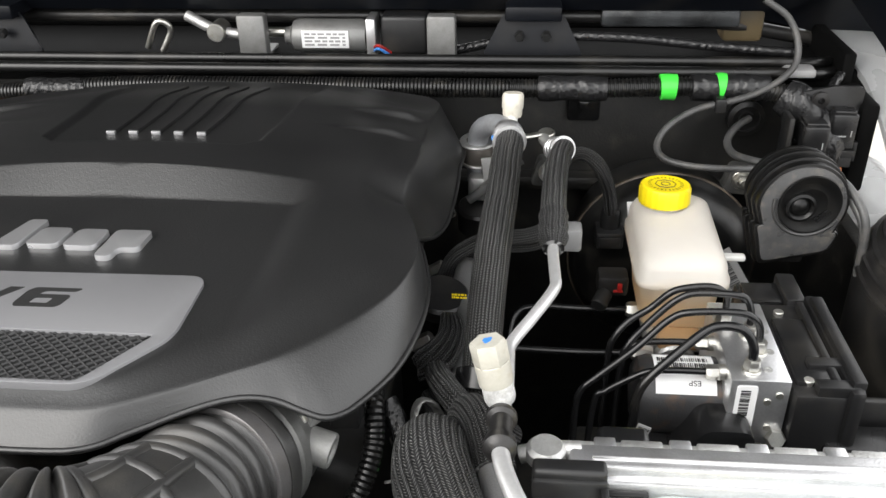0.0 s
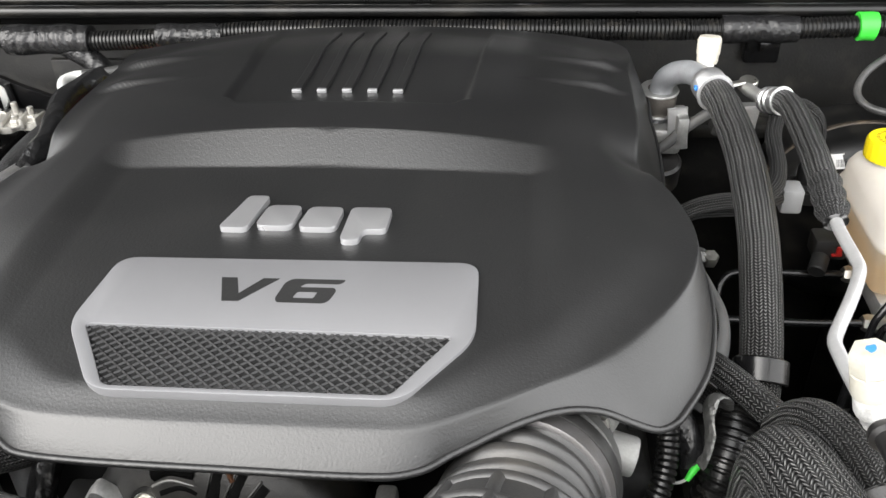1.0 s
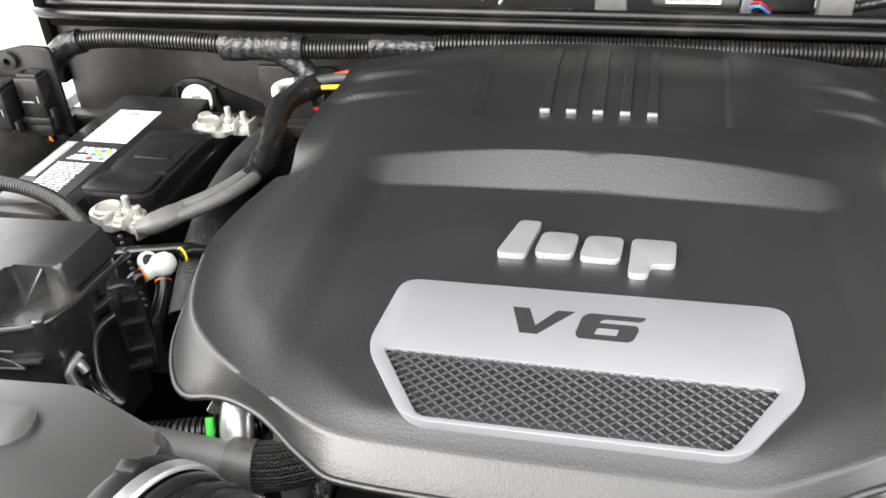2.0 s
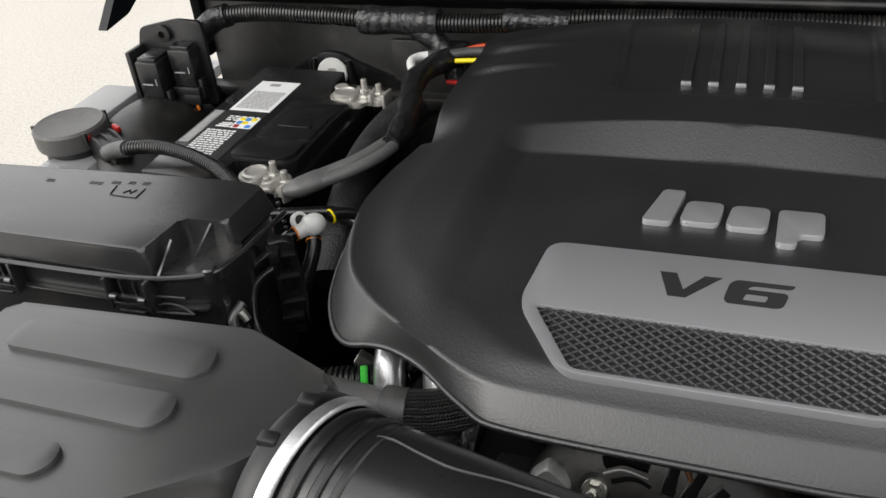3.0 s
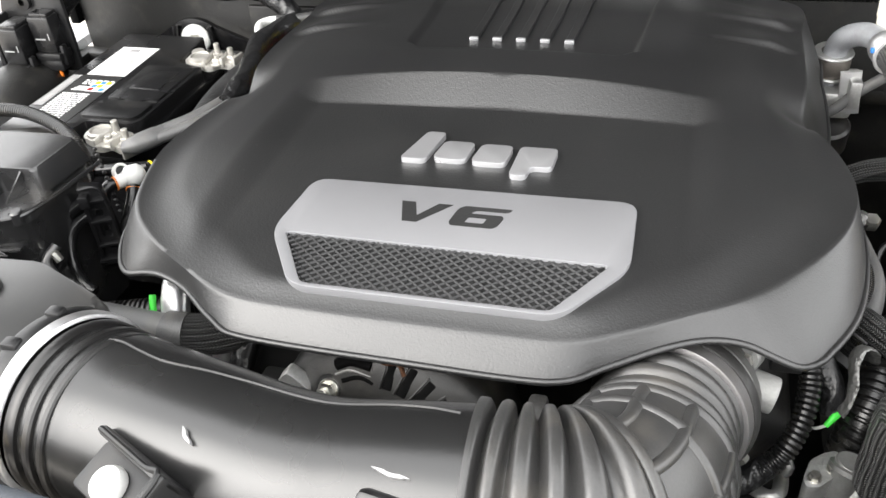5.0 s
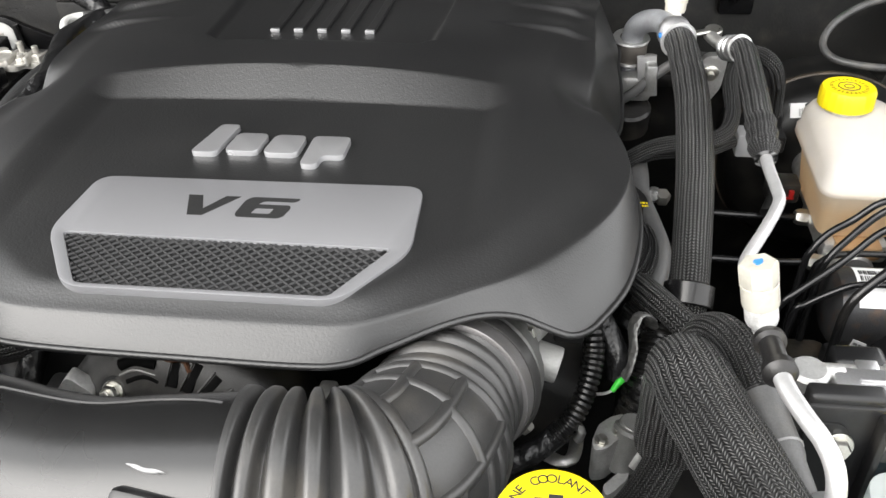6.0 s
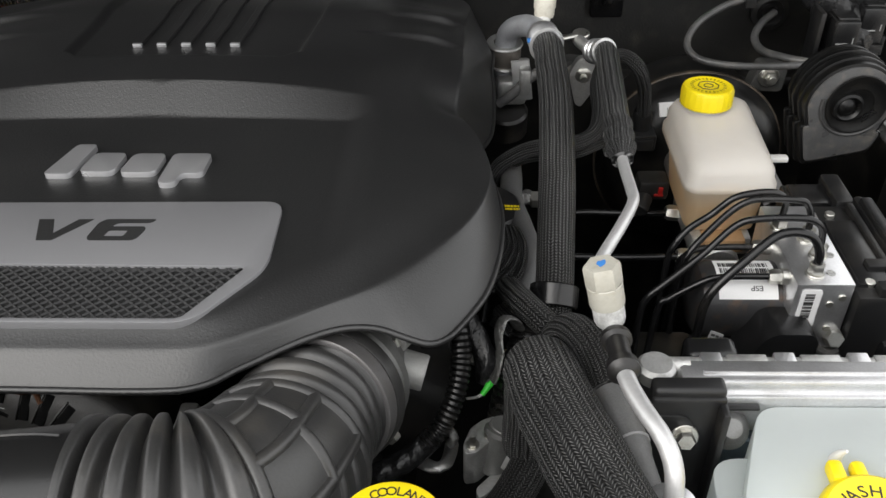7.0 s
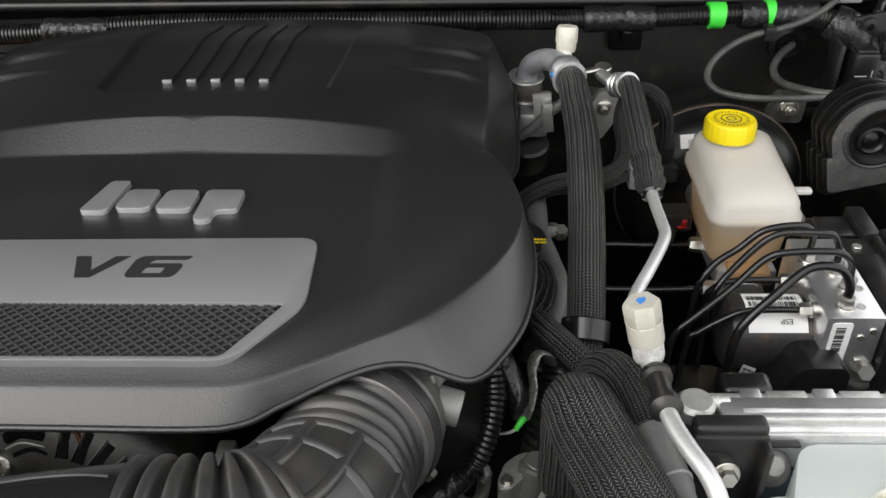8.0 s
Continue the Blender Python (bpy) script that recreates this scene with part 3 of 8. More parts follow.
def wiper_gear():
    t = thing("wiper_motor", (0.09, 1.06, 1.04), "grey metal wiper motor with a paper label in the cowl", "wiper motor")
    bm = B()
    m = frame_of((0.03, 1.065, 1.066), (0.135, 1.065, 1.066))
    lathe(bm, [(0, 0), (0.010, 0), (0.012, 0.008), (0.019, 0.012), (0.021, 0.018), (0.021, 0.10), (0.018, 0.105), (0, 0.105)], m, 28)
    part("housing", bm, DULLSTEEL, t)
    bm = B()
    rod(bm, (-0.01, 1.065, 1.07), (0.032, 1.065, 1.07), 0.006)
    part("shaft", bm, STEEL, t)
    bm = B()
    box(bm, 0.055, 0.115, 1.0435, 1.0445, 1.056, 1.078, 0.0004)
    lab = part("label", bm, LABEL, t, "white paper label")
    bm = B()
    bars(bm, Matrix.Translation((0.085, 1.0432, 1.067)) @ Matrix.Rotation(radians(90), 4, "X"), 0.052, 0.018, 4, 4, seed=4)
    part("print", bm, GREYINK, lab)
    bm = B()
    box(bm, 0.137, 0.149, 1.045, 1.085, 1.042, 1.092, 0.002)
    part("end_plate", bm, ALU, t)
    bm = B()
    box(bm, 0.155, 0.215, 1.05, 1.09, 1.045, 1.095, 0.006, 3)
    part("gear_case", bm, PLASTIC, t, "black gear case")
    for mat, dz in ((RED, 0.0), (BLUE, -0.004)):
        bm = B()
        sweep(bm, [(0.145, 1.05, 1.055 + dz), (0.155, 1.035, 1.062 + dz), (0.168, 1.045, 1.05 + dz)], 0.002, 8, 0.004)
        part("wire", bm, mat, t)
    for x in (-0.005, 0.233):
        bm = B()
        box(bm, x - 0.018, x + 0.018, 1.03, 1.05, 1.04, 1.10, 0.004)
        box(bm, x - 0.014, x + 0.014, 1.03, 1.10, 1.04, 1.046, 0.002)
        solo("cowl_support", bm, DULLSTEEL, "grey metal support bracket standing in the cowl", "bracket", group="cowl supports")
    t = thing("wiper_linkage", (-0.06, 1.07, 1.04), "cast metal wiper linkage arm with a round joint", "wiper linkage")
    bm = B()
    sweep(bm, [(-0.10, 1.07, 1.09), (-0.06, 1.065, 1.072), (-0.015, 1.065, 1.065)], 0.007, 12, 0.006)
    arm = part("arm", bm, CAST, t)
    bm = B()
    rod(bm, (-0.058, 1.05, 1.072), (-0.058, 1.08, 1.072), 0.012)
    part("joint", bm, STEEL, arm)
    bm = B()
    sweep(bm, [(-0.155, 1.06, 1.05), (-0.135, 1.055, 1.085), (-0.12, 1.06, 1.075), (-0.135, 1.06, 1.046)], 0.004, 10, 0.004)
    solo("cowl_clip", bm, STEEL, "bent bright metal clip standing in the cowl", "clip")
    t = thing("cowl_harness", (0.5, 1.05, 1.04), "black taped wiring harness lying in the cowl", "wiring harness")
    bm = B()
    sweep(bm, [(0.25, 1.06, 1.05), (0.34, 1.055, 1.068), (0.45, 1.05, 1.07), (0.56, 1.05, 1.06), (0.66, 1.04, 1.055)], 0.006, 12, 0.008)
    part("loom", bm, TAPE, t)
    bm = B()
    box(bm, 0.43, 0.60, 1.08, 1.095, 1.074, 1.096, 0.004)
    part("shield", bm, surface("shield_metal", (0.05, 0.053, 0.056), 0.34, metal=0.5, vary=0.9, dirt=(0.16, 0.16, 0.16), dirt_amt=0.5, big=22), t, "mottled grey metal shield")
    bm = B()
    box(bm, 0.585, 0.635, 1.10, 1.14, 1.05, 1.095, 0.006)
    solo("cowl_box", bm, surface("olive_brown_plastic", (0.10, 0.075, 0.04), 0.45, vary=0.3, big=30), "brown plastic box in the cowl corner", "box")


wiper_gear()


def engine_mass():
    """The dark engine and gearbox under the cover, with the bay's deep clutter."""
    t = thing("engine", (0, 0.62, 0.45), "dark dusty engine block below its plastic cover", "engine")
    bm = B()
    box(bm, -0.18, 0.18, 0.38, 0.94, 0.45, 0.90, 0.02, 3)
    part("block", bm, DARK, t)
    for s in (-1, 1):
        bm = B()
        m = Matrix.Translation((s * 0.17, 0.66, 0.93)) @ Matrix.Rotation(radians(s * 28), 4, "Y")
        box(bm, -0.06, 0.06, -0.24, 0.22, -0.05, 0.035, 0.012, 3, m)
        head = part("cylinder_head", bm, DARK, t)
        for k in range(4):
            bm = B()
            y = 0.47 + 0.12 * k
            rod(bm, (s * 0.245, y, 0.93), (s * 0.262, y, 0.94), 0.007, n=6)
            part("bolt", bm, STEEL, head)


engine_mass()


# ---- engine cover ----
RIM = [(0, 0.330), (0.085, 0.3305), (0.111, 0.344), (0.138, 0.361), (0.169, 0.374), (0.196, 0.378), (0.213, 0.3755), (0.226, 0.3775), (0.238, 0.393), (0.257, 0.430), (0.267, 0.48), (0.2675, 0.53), (0.2575, 0.585), (0.2475, 0.625), (0.2570, 0.665), (0.2665, 0.70), (0.2700, 0.76), (0.2695, 0.82), (0.2655, 0.889),
       (0.197, 0.915), (0.10, 0.936), (0, 0.942), (-0.10, 0.934), (-0.20, 0.902), (-0.259, 0.868), (-0.262, 0.80), (-0.262, 0.72), (-0.2595, 0.67), (-0.2535, 0.61), (-0.259, 0.555), (-0.265, 0.50), (-0.254, 0.440), (-0.237, 0.404), (-0.219, 0.387), (-0.197, 0.384), (-0.165, 0.371), (-0.130, 0.3445), (-0.102, 0.333)]
CREST = [(0, 0.3475), (0.05, 0.3475), (0.095, 0.349), (0.122, 0.3605), (0.156, 0.380), (0.1920, 0.4020), (0.2265, 0.4400), (0.2510, 0.4810), (0.2600, 0.525), (0.2540, 0.57), (0.2420, 0.61), (0.2345, 0.645), (0.2390, 0.70), (0.2410, 0.80), (0.2430, 0.872), (0.19, 0.903), (0.10, 0.924),
         (0, 0.930), (-0.10, 0.922), (-0.19, 0.892), (-0.249, 0.856), (-0.251, 0.80), (-0.252, 0.72), (-0.248, 0.65), (-0.2455, 0.60), (-0.252, 0.55), (-0.254, 0.50), (-0.2355, 0.438), (-0.203, 0.400), (-0.160, 0.3715), (-0.118, 0.352), (-0.058, 0.348)]


def rim_line(n, plan, corner):
    """A closed plan line as n even points; one sharp corner may be kept."""
    pts = [Vector((x, y, 0)) for x, y in plan]
    k, out = len(pts), []
    for i in range(k):
        a, b, c, d = pts[i - 1], pts[i], pts[(i + 1) % k], pts[(i + 2) % k]
        if i == corner - 1:
            d = c * 2 - b
        if i == corner:
            a = b * 2 - c
        for j in range(30):
            t = j / 30
            out.append(0.5 * ((2 * b) + (c - a) * t + (2 * a - 5 * b + 4 * c - d) * t * t + (3 * b - a - 3 * c + d) * t ** 3))
    run = [0.0]
    for a, b in zip(out, out[1:] + out[:1]):
        run.append(run[-1] + (b - a).length)
    res, j = [], 0
    for i in range(n):
        s = run[-1] * i / n
        while run[j + 1] < s:
            j += 1
        w = (s - run[j]) / (run[j + 1] - run[j])
        res.append(out[j].lerp(out[(j + 1) % len(out)], w))
    return res


def cover_top(x, y):
    """Height of the cover's upper face: a low dome, a sunk middle with a sloping rear bank, a sunk rear panel and stepped rear corners."""
    ax = abs(x)
    dome = 1.0825 - 0.029 * (ax / 0.26) ** 2.4 - 0.010 * ease(y, 0.52, 0.36) - 0.008 * ease(y, 0.66, 0.80) - 0.022 * ease(y, 0.80, 0.94)
    low = 0.600 - 0.006 * (x / 0.15) ** 2
    high = 0.627 - 0.007 * (x / 0.15) ** 2
    t = min(1.0, max(0.0, (high - y) / (high - low)))
    m = ease(ax, 0.180, 0.150) * t
    floor = 1.0625 - 0.001 * ease(y, 0.366, 0.350)
    h = dome * (1 - m) + min(dome + 0.02 * ease(y, 0.52, 0.40), floor) * m
    edge = max(ax - 0.100 - 0.06 * (y - 0.69), 0.677 - y + 0.012 * ease(ax, 0.085, 0.10))
    h -= 0.0050 * ease(edge, 0.003, -0.004)
    k = ease(ax, 0.13, 0.24)
    for y0 in (0.748, 0.803):
        up = ease(y, y0, y0 + 0.0055) * ease(y, y0 + 0.05, y0 + 0.0055)
        h += k * 0.0065 * up
    return h


def engine_cover():
    t = thing("engine_cover", (0, 0.62, 1.0), "matte black moulded plastic engine cover with a silver badge panel", "engine cover")
    n = 560
    rim = rim_line(n, RIM, 7)
    mid = Vector((0, 0.62, 0))
    bm = B()
    rings = []
    arch = lambda p: math.exp(-((p.x - 0.168) / 0.036) ** 2) * (1 if p.y < 0.5 else 0)
    zr = lambda p: 1.039 + 0.006 * arch(p) - 0.011 * ease(abs(p.x), 0.18, 0.24) - 0.013 * ease(p.y, 0.52, 0.72) - 0.024 * ease(p.y, 0.60, 0.68) * ease(p.x, 0.20, 0.25)
    edge = rim_line(1440, CREST, 99)
    polar = sorted((math.atan2(c.y - mid.y, c.x - mid.x), (c - mid).length) for c in edge)
    angs, lens = [a for a, _ in polar], [r for _, r in polar]
    crest = []
    for p in rim:
        a = math.atan2(p.y - mid.y, p.x - mid.x)
        r = float(np.interp(a, angs, lens, period=2 * math.pi))
        c = mid + Vector((math.cos(a) * r, math.sin(a) * r, 0))
        zc = 1.0555 + 0.003 * ease(abs(c.x), 0.12, 0.20) * ease(c.y, 0.62, 0.54) - 0.006 * ease(c.y, 0.68, 0.9)
        zc -= (0.016 - 0.005 * (c.x > 0)) * math.exp(-((c.y - 0.640) / 0.022) ** 2) * ease(abs(c.x), 0.2, 0.235)
        crest.append((p, c, zc))
    rings.append([bm.verts.new((p.lerp(c, 0.25).x, p.lerp(c, 0.25).y, zr(p) + 0.002)) for p, c, z in crest])
    rings.append([bm.verts.new((p.lerp(c, 0.15).x, p.lerp(c, 0.15).y, zr(p) - 0.002)) for p, c, z in crest])
    for a, dz in ((0, 0), (0.06, 0.0), (0.14, 0.0), (0.25, 0.0), (0.37, 0.0), (0.5, 0.0), (0.62, 0.0), (0.74, 0.0001), (0.86, 0.0003), (0.95, 0.0003), (1.0, 0.0)):
        ring = []
        for p, c, z in crest:
            q = p.lerp(c, a)
            belly = 0.035 + 0.065 * ease(abs(p.x), 0.205, 0.25) * ease(p.y, 0.58, 0.48)
            ring.append(bm.verts.new((q.x, q.y, zr(p) + (z - zr(p)) * (a + belly * math.sin(math.pi * a ** 0.8)) + dz)))
        rings.append(ring)
    steps = 110
    for s in range(1, steps):
        f = 1 - s / steps
        ring = []
        for p, c, z in crest:
            q = mid + (c - mid) * f
            far = (c - q).length
            wide = 0.038 - 0.016 * ease(abs(q.x), 0.15, 0.09) * ease(q.y, 0.6, 0.5)
            base = ease(0.0, -wide * 0.35, wide)
            k = (ease(far, -wide * 0.35, wide) - base) / (1 - base)
            ring.append(bm.verts.new((q.x, q.y, z * (1 - k) + cover_top(q.x, q.y) * k)))
        rings.append(ring)
    for a, b in zip(rings, rings[1:]):
        for i in range(n):
            j = (i + 1) % n
            bm.faces.new((a[i], a[j], b[j], b[i]))
    hub = bm.verts.new((mid.x, mid.y, cover_top(mid.x, mid.y)))
    for i in range(n):
        bm.faces.new((rings[-1][i], rings[-1][(i + 1) % n], hub))
    shell = part("shell", bm, COVER, t, angle=60)
    bm = B()
    sweep(bm, [(p.x, p.y, zr(p) + 0.0010) for p in rim[::4]] + [(rim[0].x, rim[0].y, zr(rim[0]) + 0.0010)], 0.0021, 10, 0.004)
    part("edge_bead", bm, COVER, shell)

    # silver panel with a window, the grille sunk in it
    bm = B()
    outer = rounded([(-0.108, 0.4775), (0.121, 0.4795), (0.1225, 0.4085), (0.0880, 0.3585), (-0.0790, 0.3585), (-0.1135, 0.412)], 0.013, 6)
    win = rounded([(-0.1035, 0.4115), (0.1105, 0.4095), (0.0815, 0.3620), (-0.0725, 0.3620)], 0.005, 5)
    slab(bm, outer, [win], 1.0595, 1.0650, 0.0008)
    plate = part("badge_panel", bm, SILVER, t, "satin silver painted panel")
    # near-black sheet added as the shade seen through the mesh holes
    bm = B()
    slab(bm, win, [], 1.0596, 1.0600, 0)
    part("grille_hole_shade", bm, SHADOWBLACK, plate)
    bm = B()
    px, py, zt = 0.0079, 0.0066, 1.0636
    for r in range(0, 8):
        for c in range(-15, 16):
            for half in (0, 0.5):
                cx, cy = (c + half) * px, 0.3625 + (r + half) * py
                f = (cy - 0.3625) / 0.048
                if not (0.3600 < cy < 0.4130 and -0.0735 - 0.0285 * f < cx < 0.0825 + 0.0265 * f):
                    continue
                rings = []
                for k, z in ((1.0, zt - 0.0006), (0.94, zt), (0.70, zt - 0.0008), (0.66, zt - 0.0030)):
                    rings.append([bm.verts.new((cx + dx * px / 2 * k, cy + dy * py / 2 * k, z)) for dx, dy in ((1, 0), (0, 1), (-1, 0), (0, -1))])
                for p, q in zip(rings, rings[1:]):
                    for i in range(4):
                        bm.faces.new((p[i], p[(i + 1) % 4], q[(i + 1) % 4], q[i]))
    part("grille", bm, GRILLE, plate, "black diamond mesh grille", smooth=False)
    bm = B()
    slab(bm, [(-0.0361, 0.4580), (-0.0262, 0.4580), (-0.0212, 0.4425), (-0.0098, 0.4580), (0.0002, 0.4580), (-0.0195, 0.4350), (-0.0295, 0.4350)], [], 1.0645, 1.06525, 0)
    part("marking", bm, INK, plate, "dark sunk letter V")
    bm = B()
    six = rounded([(0.0085, 0.4582), (0.0418, 0.4582), (0.0385, 0.4538), (0.0175, 0.4538), (0.0140, 0.4500), (0.0360, 0.4500), (0.0372, 0.4470), (0.0345, 0.4375), (0.0315, 0.4350), (0.0035, 0.4350), (0.0018, 0.4385), (0.0045, 0.4540)], 0.0022, 3)
    eye = rounded([(0.0140, 0.4455), (0.0262, 0.4455), (0.0248, 0.4395), (0.0122, 0.4395)], 0.0012, 3)
    slab(bm, six, [eye], 1.0645, 1.06525, 0)
    part("marking", bm, INK, plate, "dark sunk figure 6")

    # badge: plain silver shapes on black feet
    z = cover_top(0, 0.525)
    tops = [
        rounded([(-0.055, 0.511), (-0.036, 0.511), (-0.029, 0.552), (-0.044, 0.552)], 0.004),
        rounded([(-0.031, 0.514), (-0.006, 0.514), (-0.003, 0.540), (-0.027, 0.540)], 0.006),
        rounded([(-0.002, 0.513), (0.024, 0.513), (0.026, 0.539), (0.002, 0.539)], 0.006),
        rounded([(0.029, 0.499), (0.0415, 0.499), (0.0425, 0.512), (0.058, 0.512), (0.059, 0.539), (0.031, 0.539)], 0.005),
    ]
    for o in tops:
        bm = B()
        slab(bm, o, [], z - 0.002, z + 0.0042, 0.0008)
        part("badge_shape", bm, BADGE, t, "plain raised silver badge shape")

    # louvres on the rear panel with pale tips
    for k in range(5):
        x = -0.0445 + 0.0215 * k
        y0, y1 = 0.7060, 0.905
        lines = []
        for i in range(9):
            y = y0 + (y1 - y0) * i / 8
            lines.append((x * (1 + 0.10 * i / 8), y, cover_top(x, y) + 0.0030 - 0.0010 * i / 8))
        bm = B()
        rows = [[bm.verts.new((cx + dx, y, z + dz)) for dx, dz in ((-0.0040, -0.006), (-0.0037, -0.0006), (-0.0030, 0.0), (0.0030, 0.0), (0.0037, -0.0006), (0.0040, -0.006))] for cx, y, z in lines]
        for p, q in zip(rows, rows[1:]):
            for i in range(5):
                bm.faces.new((p[i], p[i + 1], q[i + 1], q[i]))
        bm.faces.new(rows[0])
        louvre = part("louvre", bm, COVER, t)
        bm = B()
        z0 = lines[0][2]
        box(bm, x - 0.0041, x + 0.0041, y0 - 0.0022, y0 + 0.0012, z0 - 0.003, z0 + 0.0004, 0.0004)
        part("tip", bm, BADGE, louvre, "small pale tip")


engine_cover()


# ---- intake: air box, resonator tube, bellows, throttle ----
def air_box():
    t = thing("air_filter_box", (-0.38, 0.29, 0.85), "black plastic air filter box with raised ribs on its lid", "air filter box")
    bm = B()
    lid = rounded([(-0.455, 0.362), (-0.275, 0.372), (-0.206, 0.342), (-0.203, 0.30), (-0.232, 0.262), (-0.285, 0.222), (-0.455, 0.200)], 0.008, 4)
    foot = rounded([(-0.475, 0.372), (-0.27, 0.38), (-0.198, 0.348), (-0.195, 0.30), (-0.222, 0.250), (-0.287, 0.212), (-0.475, 0.190)], 0.008, 4)
    levels = [(0.0, 1.050), (0.35, 1.040), (1.0, 0.975), (1.0, 0.85)]
    rings = []
    for k, z in levels:
        rings.append([bm.verts.new((l.x + (q.x - l.x) * k, l.y + (q.y - l.y) * k, z + (0.05 * (0.30 - l.y) if z > 1.0 else 0))) for l, q in zip(lid, foot)])
    for a, b in zip(rings, rings[1:]):
        for i in range(len(a)):
            j = (i + 1) % len(a)
            bm.faces.new((a[i], a[j], b[j], b[i]))
    top = bm.faces.new(rings[0])
    bmesh.ops.bevel(bm, geom=list(top.edges), offset=0.005, segments=3, profile=0.5, affect="EDGES", clamp_overlap=True)
    body = part("housing", bm, BOXPLASTIC, t, angle=30)
    for y0, y1, xe in ((0.316, 0.347, -0.279), (0.274, 0.303, -0.279), (0.228, 0.254, -0.320)):
        bm = B()
        z = 1.050 + 0.05 * (0.30 - (y0 + y1) / 2)
        slab(bm, rounded([(-0.425, y0 + 0.002), (xe - 0.008, y0 + 0.001), (xe, y0 + 0.012), (xe - 0.004, y1), (-0.425, y1 - 0.003)], 0.009, 5), [], z - 0.004, z + 0.0035, 0.0018)
        part("rib", bm, BOXPLASTIC, body, "raised rounded rib")
    bm = B()
    sweep(bm, [(-0.475, 0.380, 0.975), (-0.42, 0.388, 0.975), (-0.27, 0.388, 0.975), (-0.19, 0.352, 0.975)], 0.006, 8, 0.01)
    part("joint_flange", bm, PLASTIC, body)


air_box()


def resonator():
    t = thing("intake_tube", (-0.08, 0.235, 0.97), "glossy black plastic intake tube with a steel hose clamp", "intake tube")
    mid = [(-0.195, 0.275, 1.028), (-0.17, 0.269, 1.029), (-0.13, 0.261, 1.030), (-0.08, 0.252, 1.031), (-0.02, 0.243, 1.032), (0.03, 0.245, 1.034), (0.066, 0.247, 1.035)]
    bm = B()
    girth = lambda x: float(np.interp(x, (-0.195, -0.14, -0.10, -0.05, 0.0, 0.03, 0.066), (0.0505, 0.0505, 0.0490, 0.0466, 0.0466, 0.0478, 0.0495)))
    sweep(bm, mid, lambda s: girth(-0.195 + 0.261 * s), 56, 0.005)
    body = part("tube", bm, TUBE, t)
    bm = B()
    seam = []
    for x, y in ((-0.150, 0.2800), (-0.142, 0.2805), (-0.125, 0.2745), (-0.108, 0.2700), (-0.085, 0.2700), (-0.062, 0.2685), (-0.015, 0.2620), (0.020, 0.2660), (0.040, 0.2660), (0.056, 0.2630)):
        yc, zc = (float(np.interp(x, [p[0] for p in mid], [p[k] for p in mid])) for k in (1, 2))
        seam.append((x, y, zc + math.sqrt(girth(x) ** 2 - (y - yc) ** 2) + 0.0001))
    sweep(bm, seam, 0.0010, 6, 0.004)
    part("moulding_seam", bm, SATIN, body, "raised moulding seam")
    c0, d0 = Vector((-0.178, 0.2705, 1.0288)), Vector((0.972, -0.235, 0.0))
    ring = lambda s, w: frame_of(c0 + d0 * (s - w / 2), c0 + d0 * (s + w / 2))
    for s, r, w, mat, nm in ((-0.016, 0.0555, 0.012, PLASTIC, "collar"), (0.004, 0.0535, 0.008, RUBBER, "cuff_ring"), (0.017, 0.0530, 0.0055, RUBBER, "cuff_ring"), (0.027, 0.0522, 0.0045, RUBBER, "cuff_ring")):
        bm = B()
        lathe(bm, [(0.04, 0), (r - 0.001, 0), (r, w * 0.2), (r, w * 0.8), (r - 0.001, w), (0.04, w)], ring(s, w), 56)
        part(nm, bm, mat, t)
    bm = B()
    m = ring(-0.006, 0.0090)
    lathe(bm, [(0.0535, 0), (0.0555, 0.0004), (0.0562, 0.0012), (0.0562, 0.0078), (0.0555, 0.0086), (0.0535, 0.0090)], m, 64)
    band = part("clamp_band", bm, ALU, t, "bright stainless band clamp")
    look_way = (m.inverted() @ Vector((-0.2, 0.10, 1.20)) - Vector((0, 0, 0.005))).normalized()
    a0 = math.atan2(look_way.y, look_way.x)
    for k in range(14):
        a = a0 + 0.030 * k
        p = m @ Vector((0, 0, 0.0052))
        q = m @ Vector((0.0562 * math.cos(a), 0.0562 * math.sin(a), 0.0052))
        bm = B()
        box(bm, -0.0026, 0.0026, -0.0004, 0.0004, -0.0003, 0.0004, 0, m=frame_of(q, q + (q - p), up=(1, 0, 0)) @ Matrix.Rotation(math.pi / 2, 4, "Z"))
        part("slot", bm, INK, band)
    q = m @ Vector((0.059 * math.cos(a0 + 0.46), 0.059 * math.sin(a0 + 0.46), 0.0052))
    way = Vector((-0.80, 0.45, 0.25)).normalized()
    bm = B()
    rod(bm, q - way * 0.009, q + way * 0.004, 0.0040, n=16, bev=0.001)
    hexnut(bm, q + way * 0.003, q + way * 0.0075, 0.0048)
    rod(bm, q + way * 0.0070, q + way * 0.0085, 0.0032, n=14)
    part("screw", bm, surface("brassy_zinc", (0.42, 0.34, 0.20), 0.36, metal=0.85, vary=0.2, dirt=(0.16, 0.12, 0.07), dirt_amt=0.4, big=60), band, "brassy worm screw")
    for a in (1.10, 0.55):
        q = ring(-0.016, 0.012) @ Vector((0.0555 * math.cos(a0 - a), 0.0555 * math.sin(a0 - a), 0.004))
        bm = B()
        box(bm, q.x - 0.005, q.x + 0.005, q.y - 0.004, q.y + 0.004, q.z - 0.005, q.z + 0.0025, 0.0015)
        part("lug", bm, PLASTIC, t)
